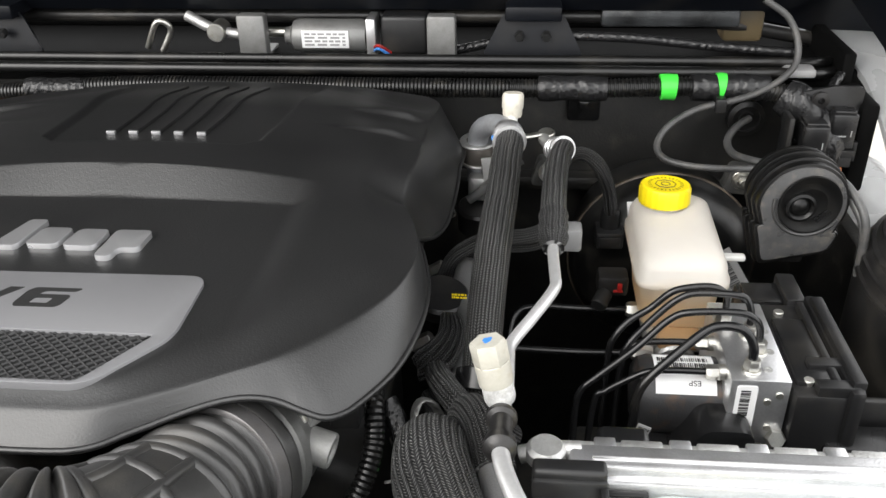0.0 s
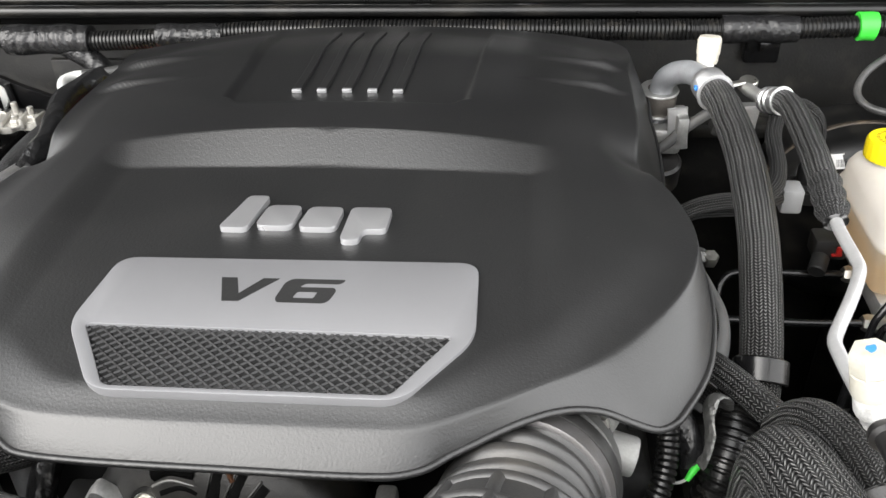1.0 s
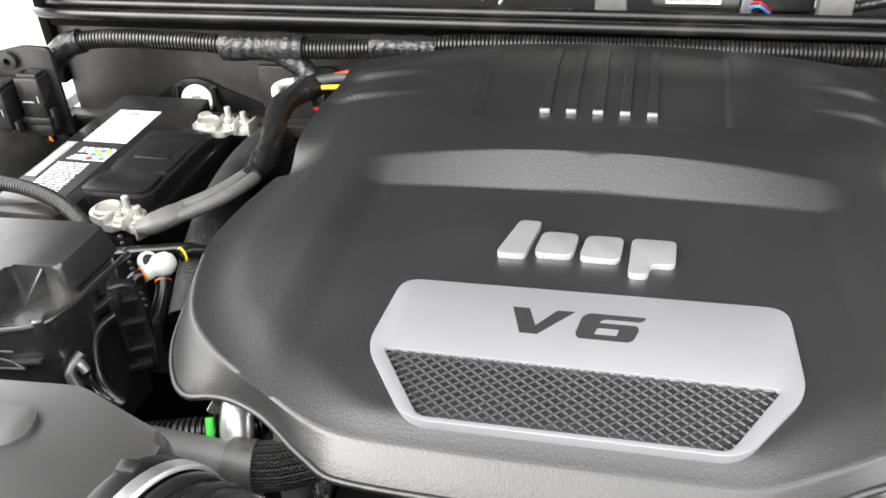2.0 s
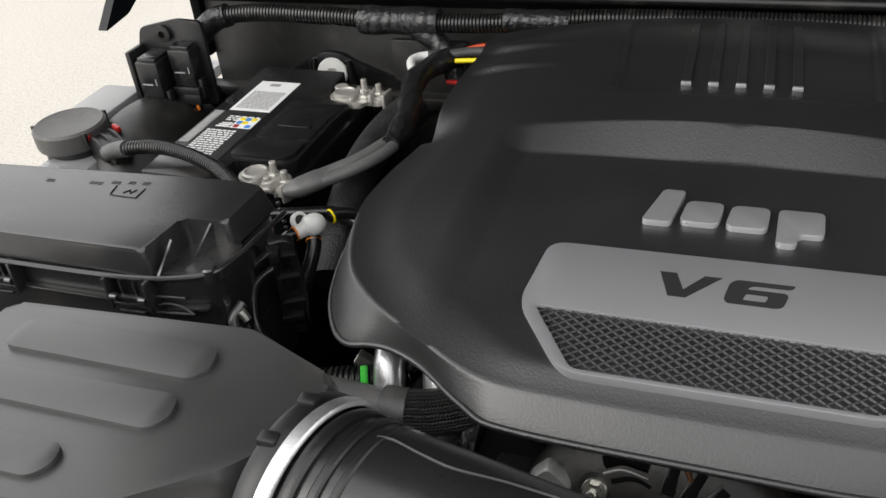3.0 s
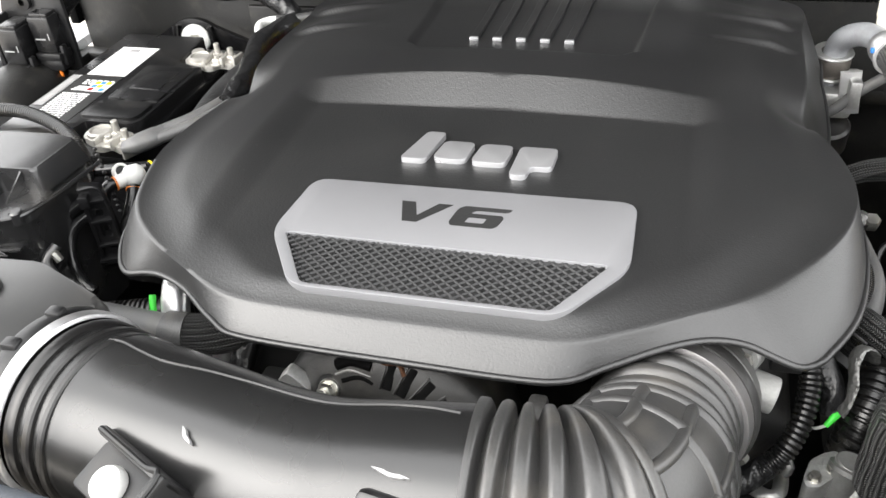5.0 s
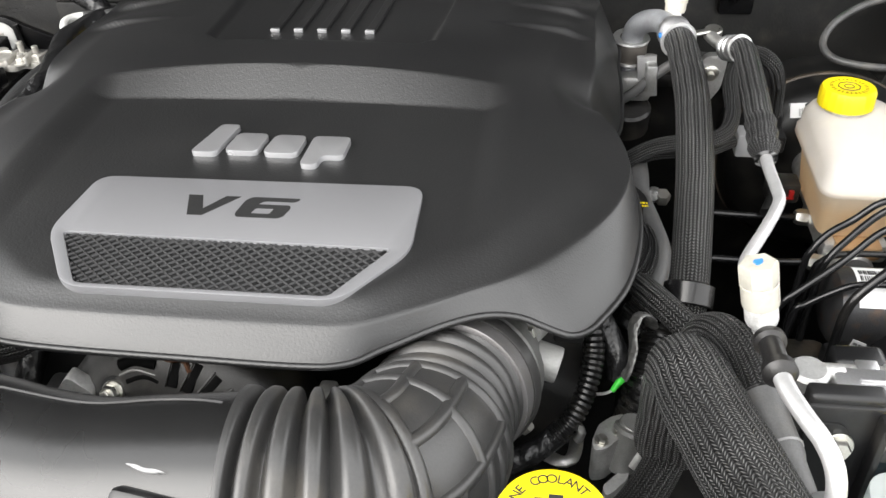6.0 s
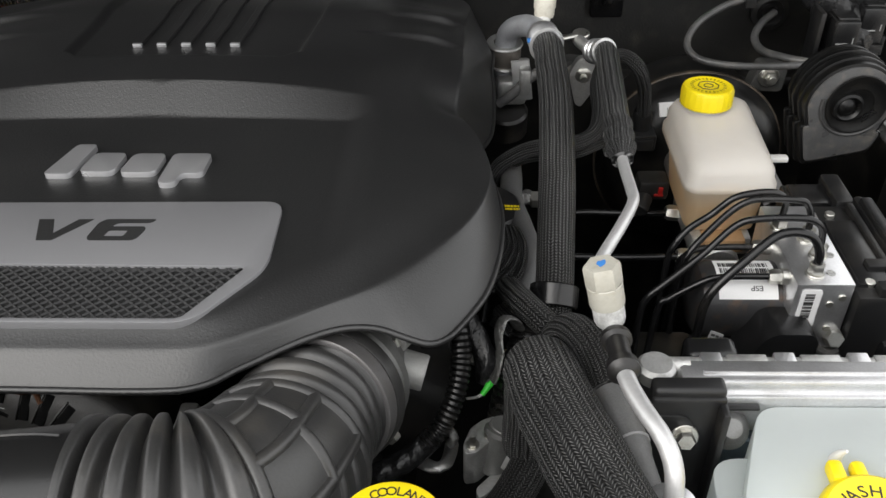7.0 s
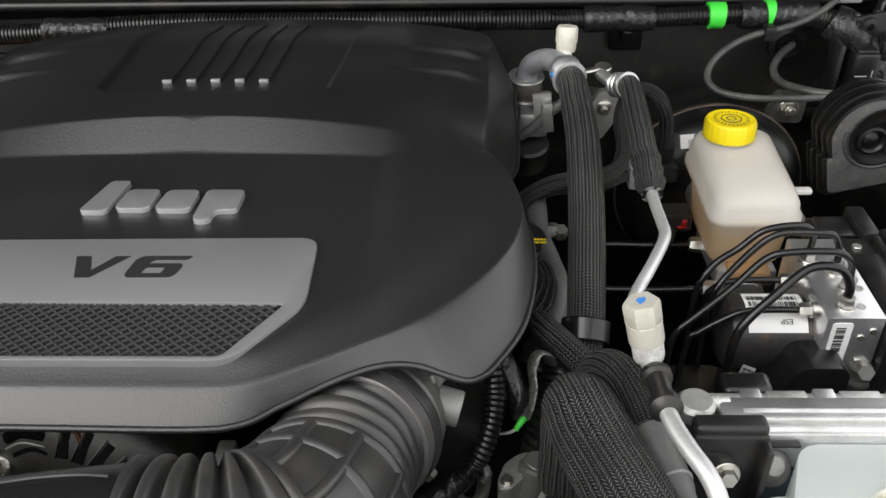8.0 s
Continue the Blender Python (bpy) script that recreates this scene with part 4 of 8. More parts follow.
    for x, y, z, w, turn in ((-0.0737, 0.2273, 1.0758, 0.0045, -50), (0.0329, 0.2233, 1.0792, 0.008, -8)):
        bm = B()
        mm = Matrix.Translation((x, y, z)) @ Matrix.Rotation(radians(24), 4, "X") @ Matrix.Rotation(radians(turn), 4, "Z")
        slab(bm, [(w * math.cos(a) * (1 + 0.25 * math.sin(5 * a)), 0.0009 * math.sin(a) * (1 + 0.6 * math.sin(3 * a))) for a in [2 * math.pi * i / 24 for i in range(24)]], [], -0.004, 0.0004, 0, mm)
        part("scuff", bm, GREYLABEL, body, "pale scuff mark")
    bm = B()
    m = Matrix.Translation((0.044, 0.2035, 1.0640)) @ Matrix.Rotation(radians(48), 4, "X") @ Matrix.Rotation(radians(-8), 4, "Z")
    box(bm, -0.026, 0.026, -0.018, 0.014, -0.008, 0.0035, 0.004, 2, m)
    pocket = part("label_pad", bm, SATIN, t)
    bm = B()
    box(bm, -0.018, 0.020, -0.014, 0.009, 0.003, 0.0055, 0.002, 2, m)
    part("pad_face", bm, GLOSS, pocket)
    m = Matrix.Translation((-0.092, 0.200, 1.062)) @ Matrix.Rotation(radians(-26), 4, "Z") @ Matrix.Rotation(radians(22), 4, "X")
    bm = B()
    box(bm, -0.036, 0.020, -0.016, 0.014, -0.030, 0.000, 0.003, 2, m)
    box(bm, 0.014, 0.021, -0.024, 0.016, -0.030, 0.012, 0.0018, 2, m)
    box(bm, -0.036, 0.021, 0.011, 0.016, -0.030, 0.009, 0.0018, 2, m)
    brk = part("mount_bracket", bm, PLASTIC, t, "black mounting bracket")
    bm = B()
    sweep(bm, [m @ Vector(v) for v in ((-0.034, 0.0135, 0.0095), (0.004, 0.0135, 0.0095), (0.0175, 0.0135, 0.0125), (0.0175, -0.022, 0.0125))], 0.0016, 8, 0.003)
    part("bracket_rim", bm, PLASTIC, brk)
    bm = B()
    lathe(bm, [(0, 0), (0.0095, 0), (0.0100, 0.002), (0.0085, 0.006), (0.0050, 0.0072), (0.0042, 0.005), (0, 0.005)], m @ Matrix.Translation((-0.012, -0.004, 0.000)), 24)
    part("push_pin", bm, WHITE, brk, "white push pin")


resonator()


def bellows():
    t = thing("intake_bellows", (0.11, 0.28, 0.97), "black rubber intake bellows with a ribbed elbow", "intake bellows")
    mid = [(0.062, 0.247, 1.035), (0.092, 0.249, 1.034), (0.115, 0.256, 1.030), (0.132, 0.274, 1.022), (0.141, 0.303, 1.010), (0.148, 0.343, 0.999), (0.160, 0.380, 0.987)]
    line, total = curve_points(mid, 0.0012)
    a_end, b_start = 0.062, 0.122

    def wave(s, a):
        if s < a_end:
            f = 0.5 - 0.5 * math.cos(2 * math.pi * (s - 0.002) / 0.0112)
            return -0.0090 * (f ** 2.4) * ease(s, 0.0, 0.005) + 0.0030
        if s > b_start:
            f = 0.5 - 0.5 * math.cos(2 * math.pi * (s - b_start) / 0.0150)
            return -0.0060 * f ** 2.4 * ease(s, total, total - 0.008)
        return 0.0

    fat = lambda s: 0.0495 - 0.0060 * ease(s, 0.45, 0.95)
    bm = B()
    sweep(bm, mid, fat, 64, 0.0012, mod=wave)
    body = part("hose", bm, BELLOWRUBBER, t, angle=70)

    def on(s, a, lift=-0.0018):
        """A point on the elbow's skin, by length along and angle from the top towards the outside of the bend."""
        k = min(len(line) - 2, max(1, int(s / total * (len(line) - 1))))
        p, d = line[k], (line[k + 1] - line[k - 1]).normalized()
        u = (Vector((0, 0, 1)) - d * d.z).normalized()
        w = d.cross(u)
        r = fat(s / total) + lift
        return p + u * (math.cos(a) * r) + w * (math.sin(a) * r)

    for s in (a_end + 0.002, b_start - 0.001):
        bm = B()
        sweep(bm, [on(s, radians(a)) for a in range(-150, 151, 10)], 0.0042, 10, 0.004)
        part("ring_rib", bm, BELLOWRUBBER, body)
    span = b_start - a_end - 0.003
    for a0 in (-40, -8, 24, 62):
        bm = B()
        sweep(bm, [on(a_end + 0.002 + span * i / 8, radians(a0)) for i in range(9)], 0.0042, 10, 0.004)
        part("long_rib", bm, BELLOWRUBBER, body)
    for f, a0, a1 in ((0.5, -8, 24), (0.5, 62, 130), (0.25, 62, 130), (0.75, 62, 130), (0.55, -40, -8), (0.45, 24, 62)):
        bm = B()
        sweep(bm, [on(a_end + span * f, radians(a0 + (a1 - a0) * i / 8)) for i in range(9)], 0.0042, 10, 0.004)
        part("cross_rib", bm, BELLOWRUBBER, body)
    m = frame_of(mid[-2], mid[-1])
    bm = B()
    lathe(bm, [(0.038, 0.022), (0.0442, 0.022), (0.0452, 0.0225), (0.0452, 0.0335), (0.0442, 0.034), (0.038, 0.034)], m, 56)
    part("end_band", bm, surface("clamp_grey", (0.16, 0.155, 0.155), 0.38, metal=0.4, vary=0.2, dirt=DUST, dirt_amt=0.3, big=40), t, "dull grey metal hose clamp")
    bm = B()
    lathe(bm, [(0.038, 0.034), (0.046, 0.034), (0.047, 0.036), (0.047, 0.043), (0.038, 0.044)], m, 56)
    part("end_lip", bm, BELLOWRUBBER, t)
    bm = B()
    rod(bm, (0.190, 0.366, 0.975), (0.196, 0.362, 0.968), 0.0042, n=14)
    hexnut(bm, (0.194, 0.363, 0.970), (0.199, 0.360, 0.965), 0.0052)
    part("clamp_screw", bm, STEEL, t, "brass clamp screw")


bellows()


BRIGHTCAST = surface("bright_casting", (0.42, 0.42, 0.41), 0.5, metal=0.4, vary=0.15, dirt=(0.3, 0.29, 0.27), dirt_amt=0.3, big=40, fine=500, relief=0.4)


def throttle():
    t = thing("throttle", (0.20, 0.41, 0.93), "bare cast aluminium throttle casting behind the bellows", "throttle")
    bm = B()
    lathe(bm, [(0, 0), (0.041, 0), (0.043, 0.002), (0.043, 0.010), (0.039, 0.013), (0.037, 0.030), (0, 0.032)], frame_of((0.163, 0.390, 0.984), (0.175, 0.428, 0.972)), 40)
    bore = part("bore", bm, DULLSTEEL, t)
    for x, y, z in ((0.1965, 0.4127, 1.000), (0.199, 0.420, 0.962)):
        bm = B()
        lathe(bm, [(0, -0.012), (0.0090, -0.012), (0.0085, 0.0), (0.0078, 0.0015), (0, 0.0015)], frame_of((x, y, z), (x - 0.004, y - 0.012, z + 0.004)), 22)
        part("flange_lug", bm, BRIGHTCAST, bore, "bare cast flange lug")
        bm = B()
        hexnut(bm, (x - 0.0004, y - 0.001, z + 0.0004), (x - 0.0016, y - 0.0055, z + 0.002), 0.0052)
        part("bolt", bm, STEEL, bore)
    bm = B()
    lathe(bm, [(0, 0), (0.0150, 0), (0.0150, 0.004), (0.0122, 0.010), (0.0122, 0.035), (0.0116, 0.0365), (0.0086, 0.0365), (0.0080, 0.034), (0, 0.033)], frame_of((0.181, 0.4105, 0.987), (0.2105, 0.4055, 0.9805)), 32)
    nub = part("motor_boss", bm, BRIGHTCAST, t)
    bm = B()
    d = Vector((0.0295, -0.0050, -0.0065)).normalized()
    q = Vector((0.2133, 0.4050, 0.9799))
    lathe(bm, [(0, 0), (0.0080, 0), (0.0080, 0.0008), (0, 0.0008)], frame_of(q, q + d), 20)
    part("boss_socket", bm, surface("boss_socket", (0.3, 0.3, 0.29), 0.6, metal=0.6), nub)
    bm = B()
    rod(bm, (0.184, 0.416, 0.99), (0.183, 0.411, 1.008), 0.0065, n=16)
    box(bm, 0.172, 0.197, 0.408, 0.436, 0.968, 1.000, 0.006, 3)
    part("mount_boss", bm, BRIGHTCAST, t)
    bm = B()
    box(bm, 0.212, 0.232, 0.420, 0.436, 0.985, 1.005, 0.002)
    part("connector", bm, PLASTIC, t, "black wiring connector")


throttle()


def alternator():
    t = thing("alternator", (-0.01, 0.37, 0.90), "dusty dark cast alternator with curved vent slots", "alternator")
    m = frame_of((-0.016, 0.381, 0.938), (-0.022, 0.312, 0.976), up=(0, 0, 1))
    bm = B()
    lathe(bm, [(0, 0), (0.078, 0), (0.081, 0.015), (0.081, 0.048), (0.077, 0.060), (0.068, 0.067), (0.050, 0.071), (0.026, 0.0725), (0, 0.073)], m, 56)
    body = part("case", bm, surface("alternator_case", (0.014, 0.0135, 0.0125), 0.40, metal=0.2, vary=0.4, dirt=(0.06, 0.054, 0.046), dirt_amt=0.4, big=30, spec=0.7), t)

    def on(p, lift=0.0):
        """A place on the sloping front of the case, by world x and z."""
        n = (m.to_3x3() @ Vector((0, 0, 1))).normalized()
        o = m @ Vector((0, 0, 0.0705 + lift))
        x, z = p
        y = o.y - ((x - o.x) * n.x + (z - o.z) * n.z) / n.y
        return Vector((x, y, z))

    # curved slots are solid near-black bars: the shade inside is painted, not cut
    for pts, r in ((((-0.050, 1.013), (-0.040, 1.017), (-0.026, 1.016)), 0.0040), (((-0.045, 1.005), (-0.032, 1.009), (-0.016, 1.004)), 0.0034), (((-0.048, 0.998), (-0.034, 1.001), (-0.019, 0.996)), 0.0034), (((-0.048, 0.991), (-0.034, 0.994), (-0.021, 0.989)), 0.0030), (((-0.010, 1.000), (-0.006, 0.994), (-0.004, 0.988)), 0.0030), (((0.002, 0.998), (0.006, 0.993), (0.009, 0.987)), 0.0030)):
        bm = B()
        sweep(bm, [on(p, -0.0022) for p in pts], r, 10, 0.003, flat=1.0)
        part("slot_shade", bm, SHADOWBLACK, body, "black curved bar standing in for a slot's shade")
        # paler strip on the lower edge only, as if it caught the light
        bm = B()
        sweep(bm, [on((x, z - r), 0.0) for x, z in pts], 0.0009, 6, 0.003)
        part("slot_lip", bm, DULLSTEEL, body, "pale lower slot edge standing in for caught light")
    # radial slots likewise: near-black blocks nearly flush, coloured as shaded openings
    for k in range(26):
        a = 2 * math.pi * k / 26
        p = m @ Vector((0.050 * math.cos(a), 0.050 * math.sin(a), 0.070))
        if p.x < -0.020 and p.z > 0.985:
            continue
        f = m @ Matrix.Rotation(a, 4, "Z") @ Matrix.Translation((0.050, 0, 0.0705)) @ Matrix.Rotation(radians(12), 4, "Y")
        bm = B()
        box(bm, -0.010, 0.010, -0.0032, 0.0032, -0.004, 0.0006, 0.001, m=f)
        part("slot_shade", bm, SHADOWBLACK, body, "black radial bar standing in for a slot's shade")
        bm = B()
        box(bm, -0.0105, 0.0105, 0.0032, 0.0045, -0.004, 0.0014, 0.0005, m=f)
        part("slot_lip", bm, body.data.materials[0], body)
    bm = B()
    sweep(bm, [on((-0.022, 1.026), 0), on((-0.018, 1.021), 0), on((-0.008, 1.022), 0), on((-0.004, 1.016), 0)], 0.0016, 8, 0.003)
    part("copper_winding", bm, surface("old_copper", (0.12, 0.05, 0.022), 0.45, metal=0.4), body, "brown winding showing in a slot")
    c, d = on((-0.0535, 1.000)), (m.to_3x3() @ Vector((0, 0, 1))).normalized()
    bm = B()
    lathe(bm, [(0, -0.008), (0.0105, -0.008), (0.0098, 0.0), (0, 0.0)], frame_of(c, c + d), 24)
    part("bolt_boss", bm, DARK, body)
    bm = B()
    rod(bm, c, c + d * 0.003, 0.0072, n=20)
    hexnut(bm, c + d * 0.002, c + d * 0.009, 0.0056)
    rod(bm, c, c + d * 0.012, 0.0030, n=12)
    part("bolt", bm, STEEL, t, "bright hex bolt")
    bm = B()
    slab(bm, rounded([(-0.100, 0.970), (-0.076, 0.965), (-0.066, 0.998), (-0.080, 1.012), (-0.090, 1.000)], 0.004), [], 0.0, 0.010, 0.0015, Matrix.Translation((0, 0.345, 0)) @ Matrix.Rotation(radians(90), 4, "X"))
    part("bracket", bm, CAST, t, "bare cast mounting ear")
    bm = B()
    box(bm, 0.07, 0.082, 0.325, 0.36, 0.95, 1.0, 0.003)
    box(bm, 0.095, 0.135, 0.335, 0.36, 0.96, 0.995, 0.004)
    solo("engine_bracket", bm, CAST, "dull cast bracket in front of the engine", "bracket")


alternator()


# ---- passenger side: fuse box, battery, cables ----
def fuse_box():
    t = thing("fuse_box", (-0.47, 0.47, 0.90), "black plastic fuse box with a stepped clip-on lid", "fuse box")
    bm = B()
    top = rounded([(-0.62, 0.4215), (-0.391, 0.4225), (-0.385, 0.4665), (-0.3485, 0.4680), (-0.3450, 0.5200), (-0.37, 0.524), (-0.62, 0.512)], 0.004, 4)
    low = rounded([(-0.62, 0.4195), (-0.388, 0.4205), (-0.382, 0.4645), (-0.3455, 0.4660), (-0.3400, 0.5240), (-0.37, 0.530), (-0.62, 0.518)], 0.004, 4)
    rings = [[bm.verts.new((p.x, p.y, z)) for p in q] for q, z in ((top, 1.056), (low, 1.034))]
    for i in range(len(top)):
        j = (i + 1) % len(top)
        bm.faces.new((rings[0][i], rings[0][j], rings[1][j], rings[1][i]))
    tf = bm.faces.new(rings[0])
    bmesh.ops.bevel(bm, geom=list(tf.edges), offset=0.0028, segments=3, profile=0.5, affect="EDGES", clamp_overlap=True)
    lid = part("lid", bm, FUSEPLASTIC, t, angle=30)
    # the tray in the cut-out corner, its lip and the flange round the lid
    bm = B()
    slab(bm, rounded([(-0.395, 0.4240), (-0.352, 0.4310), (-0.3405, 0.4400), (-0.3405, 0.472), (-0.39, 0.470)], 0.004, 4), [], 1.026, 1.0345, 0.001)
    part("corner_tray", bm, FUSEPLASTIC, lid)
    bm = B()
    sweep(bm, [(-0.62, 0.4165, 1.0325), (-0.45, 0.4170, 1.0325), (-0.392, 0.4205, 1.0325), (-0.36, 0.4275, 1.0335), (-0.349, 0.4320, 1.0345), (-0.342, 0.4400, 1.0345), (-0.338, 0.47, 1.0325), (-0.334, 0.525, 1.0300)], 0.0021, 8, 0.004)
    part("lid_flange", bm, FUSEPLASTIC, lid)
    bm = B()
    rod(bm, (-0.3485, 0.4350, 1.026), (-0.3485, 0.4350, 1.0385), 0.0052, n=18, bev=0.0012)
    part("corner_boss", bm, FUSEPLASTIC, lid)
    for x, y, turn in ((-0.3795, 0.4385, -12), (-0.3620, 0.4640, -24)):
        bm = B()
        m = Matrix.Translation((x, y, 1.0345)) @ Matrix.Rotation(radians(turn), 4, "Z")
        vs = [bm.verts.new(m @ Vector(c)) for c in ((-0.0011, 0.003, 0), (-0.0011, -0.017, 0), (-0.0011, 0.003, 0.0195), (0.0011, 0.003, 0), (0.0011, -0.017, 0), (0.0011, 0.003, 0.0195))]
        for fc in ((0, 1, 2), (5, 4, 3), (0, 3, 4, 1), (1, 4, 5, 2), (2, 5, 3, 0)):
            bm.faces.new([vs[i] for i in fc])
        part("gusset", bm, FUSEPLASTIC, lid, smooth=False)
    bm = B()
    slab(bm, rounded([(-0.62, 0.4235), (-0.392, 0.4245), (-0.354, 0.4330), (-0.3465, 0.4420), (-0.342, 0.52), (-0.37, 0.529), (-0.62, 0.517)], 0.006, 5), [], 0.90, 1.031, 0)
    base = part("base", bm, FUSEPLASTIC, t)
    bm = B()
    box(bm, -0.62, -0.430, 0.4185, 0.4245, 1.0060, 1.0090, 0.001)
    box(bm, -0.385, -0.352, 0.4230, 0.4300, 1.0030, 1.0060, 0.001, m=Matrix.Translation((-0.3685, 0.4265, 0)) @ Matrix.Rotation(radians(12), 4, "Z") @ Matrix.Translation((0.3685, -0.4265, 0)))
    part("base_rail", bm, FUSEPLASTIC, base)
    for x in (-0.530, -0.408):
        bm = B()
        for dx in (-0.0175, 0.0175):
            box(bm, x + dx - 0.0013, x + dx + 0.0013, 0.4120, 0.4250, 1.0055, 1.0330, 0.0006)
        box(bm, x - 0.0165, x + 0.0165, 0.4130, 0.4155, 1.0095, 1.0120, 0.0006)
        box(bm, x - 0.0110, x + 0.0110, 0.4120, 0.4145, 1.0030, 1.0062, 0.0006)
        for dx in (-0.0125, 0.0125):
            rod(bm, (x + dx - 0.003, 0.4130, 1.0170), (x + dx + 0.003, 0.4130, 1.0170), 0.0032, n=12)
        box(bm, x - 0.0125, x + 0.0125, 0.4130, 0.4165, 1.0150, 1.0185, 0.0008)
        for dx in (-0.006, 0.006):
            box(bm, x + dx - 0.0008, x + dx + 0.0008, 0.4150, 0.4190, 1.0185, 1.0310, 0)
        part("latch", bm, FUSEPLASTIC, t, "clip latch")
    bm = B()
    q = [(-0.396, 1.0030), (-0.389, 1.0085), (-0.380, 1.0105), (-0.371, 1.0085), (-0.364, 1.0030)]
    sweep(bm, [(x, 0.4195 + 0.10 * (x + 0.396), z) for x, z in q], 0.0009, 8, 0.002)
    sweep(bm, [(-0.398, 0.4190, 1.0020), (-0.380, 0.4208, 1.0020), (-0.362, 0.4228, 1.0022)], 0.0010, 8, 0.003)
    sweep(bm, [(-0.392, 0.4195, 1.0165), (-0.380, 0.4208, 1.0172), (-0.366, 0.4228, 1.0165)], 0.0009, 8, 0.003)
    part("hook", bm, BOXPLASTIC, t)
    bm = B()
    sweep(bm, [(-0.4635, 0.4860, 1.0562), (-0.4660, 0.4990, 1.0562)], 0.0006, 6, 0.004)
    sweep(bm, [(-0.4635, 0.4860, 1.0562), (-0.4505, 0.4850, 1.0562), (-0.4385, 0.4850, 1.0562)], 0.0006, 6, 0.004)
    sweep(bm, [(-0.4385, 0.4850, 1.0562), (-0.4390, 0.4990, 1.0562)], 0.0006, 6, 0.004)
    sweep(bm, [(-0.4540, 0.4900, 1.0562), (-0.4500, 0.4950, 1.0562), (-0.4480, 0.4900, 1.0562), (-0.4450, 0.4960, 1.0562)], 0.0005, 6, 0.003)
    part("moulded_mark", bm, GLOSS, lid, "faint moulded outline")
    for x, y, w in ((-0.487, 0.5000, 0.012), (-0.470, 0.5035, 0.008), (-0.456, 0.5055, 0.006), (-0.443, 0.5065, 0.007), (-0.530, 0.497, 0.008)):
        bm = B()
        bars(bm, Matrix.Translation((x, y, 1.0561)), w, 0.0045, 2, 3, 0.0003, int(-1000 * x))
        part("moulded_mark", bm, GLOSS, lid)
    bm = B()
    sweep(bm, [(-0.340, 0.4480, 0.985), (-0.337, 0.4440, 0.992), (-0.333, 0.4430, 0.986)], 0.0035, 8, 0.003)
    part("rusty_clip", bm, STEEL, t, "tarnished spring clip")


fuse_box()


def battery():
    t = thing("battery", (-0.515, 0.81, 0.76), "black car battery with printed white and coloured labels", "car battery")
    m = Matrix.Translation((-0.5145, 0.812, 0)) @ Matrix.Rotation(radians(-1.0), 4, "Z")
    bm = B()
    box(bm, -0.081, 0.081, -0.138, 0.138, 0.76, 0.936, 0.004, 2, m)
    part("case", bm, GLOSS, t)
    bm = B()
    box(bm, -0.084, 0.084, -0.141, 0.141, 0.926, 0.940, 0.003, 2, m)
    lid = part("lid", bm, SATIN, t)
    bm = B()
    slab(bm, rounded([(-0.082, -0.139), (0.004, -0.139), (0.012, -0.096), (0.070, -0.096), (0.079, -0.086), (0.079, 0.052), (0.040, 0.062), (0.034, 0.139), (-0.082, 0.139)], 0.005), [], 0.938, 0.9565, 0.002, m)
    part("top_cover", bm, SATIN, lid)
    bm = B()
    slab(bm, rounded([(0.000, -0.090), (0.066, -0.090), (0.073, -0.082), (0.073, -0.050), (0.010, -0.050), (0.002, -0.060)], 0.005), [], 0.9555, 0.9600, 0.0015, m)
    part("vent_cover", bm, SATIN, lid)
    bm = B()
    slab(bm, rounded([(0.006, -0.044), (0.030, -0.044), (0.036, -0.050), (0.050, -0.050), (0.056, -0.042), (0.073, -0.042), (0.073, 0.046), (0.006, 0.046)], 0.004), [], 0.9555, 0.9585, 0.001, m)
    part("vent_cover", bm, SATIN, lid)
    bm = B()
    box(bm, 0.020, 0.060, -0.018, 0.030, 0.958, 0.9597, 0.001, 2, m)
    part("vent_plug", bm, SATIN, lid)
    for y in (-0.115, 0.100):
        bm = B()
        rod(bm, m @ Vector((0.046, y, 0.938)), m @ Vector((0.046, y, 0.956)), 0.0095, 0.0085, n=24)
        part("terminal", bm, LEAD, lid, "dull lead terminal post")
    up = m @ Matrix.Translation((0, 0, 0.9567))
    for (x0, x1, y0, y1, mat, lab) in ((-0.062, -0.008, 0.014, 0.096, LABEL, "white printed paper label"), (-0.079, -0.066, -0.070, 0.010, GREYLABEL, "pale printed strip with a barcode"), (-0.063, -0.008, -0.104, 0.010, INK, "black and white printed instructions")):
        bm = B()
        box(bm, x0, x1, y0, y1, 0, 0.0005, 0, m=up)
        sticker = part("sticker", bm, mat, lid, lab)
        w, h, cx, cy = x1 - x0, y1 - y0, (x0 + x1) / 2, (y0 + y1) / 2
        bm = B()
        c = up @ Matrix.Translation((cx, cy, 0.0006))
        if mat is LABEL:
            bars(bm, c @ Matrix.Translation((0, -0.012, 0)), w * 0.82, h * 0.58, 14, 9, 0.0002, 5, 0.85)
            box(bm, -0.010, 0.004, 0.027, 0.034, 0, 0.0002, 0, m=c)
            part("print", bm, GREYLABEL, sticker)
        elif mat is GREYLABEL:
            barcode(bm, c @ Matrix.Rotation(radians(90), 4, "Z"), h * 0.8, w * 0.7, 30)
            part("print", bm, GREYINK, sticker)
        else:
            bars(bm, c @ Matrix.Translation((-0.006, -0.020, 0)), w * 0.70, h * 0.55, 13, 6, 0.0002, 11, 0.8)
            bars(bm, c @ Matrix.Translation((0.004, 0.040, 0)), w * 0.72, h * 0.12, 3, 4, 0.0002, 3, 0.7)
            for k in range(3):
                box(bm, -0.020 + 0.002 * k, -0.002, 0.018 + 0.004 * k, 0.0205 + 0.004 * k, 0, 0.0003, 0, m=c)
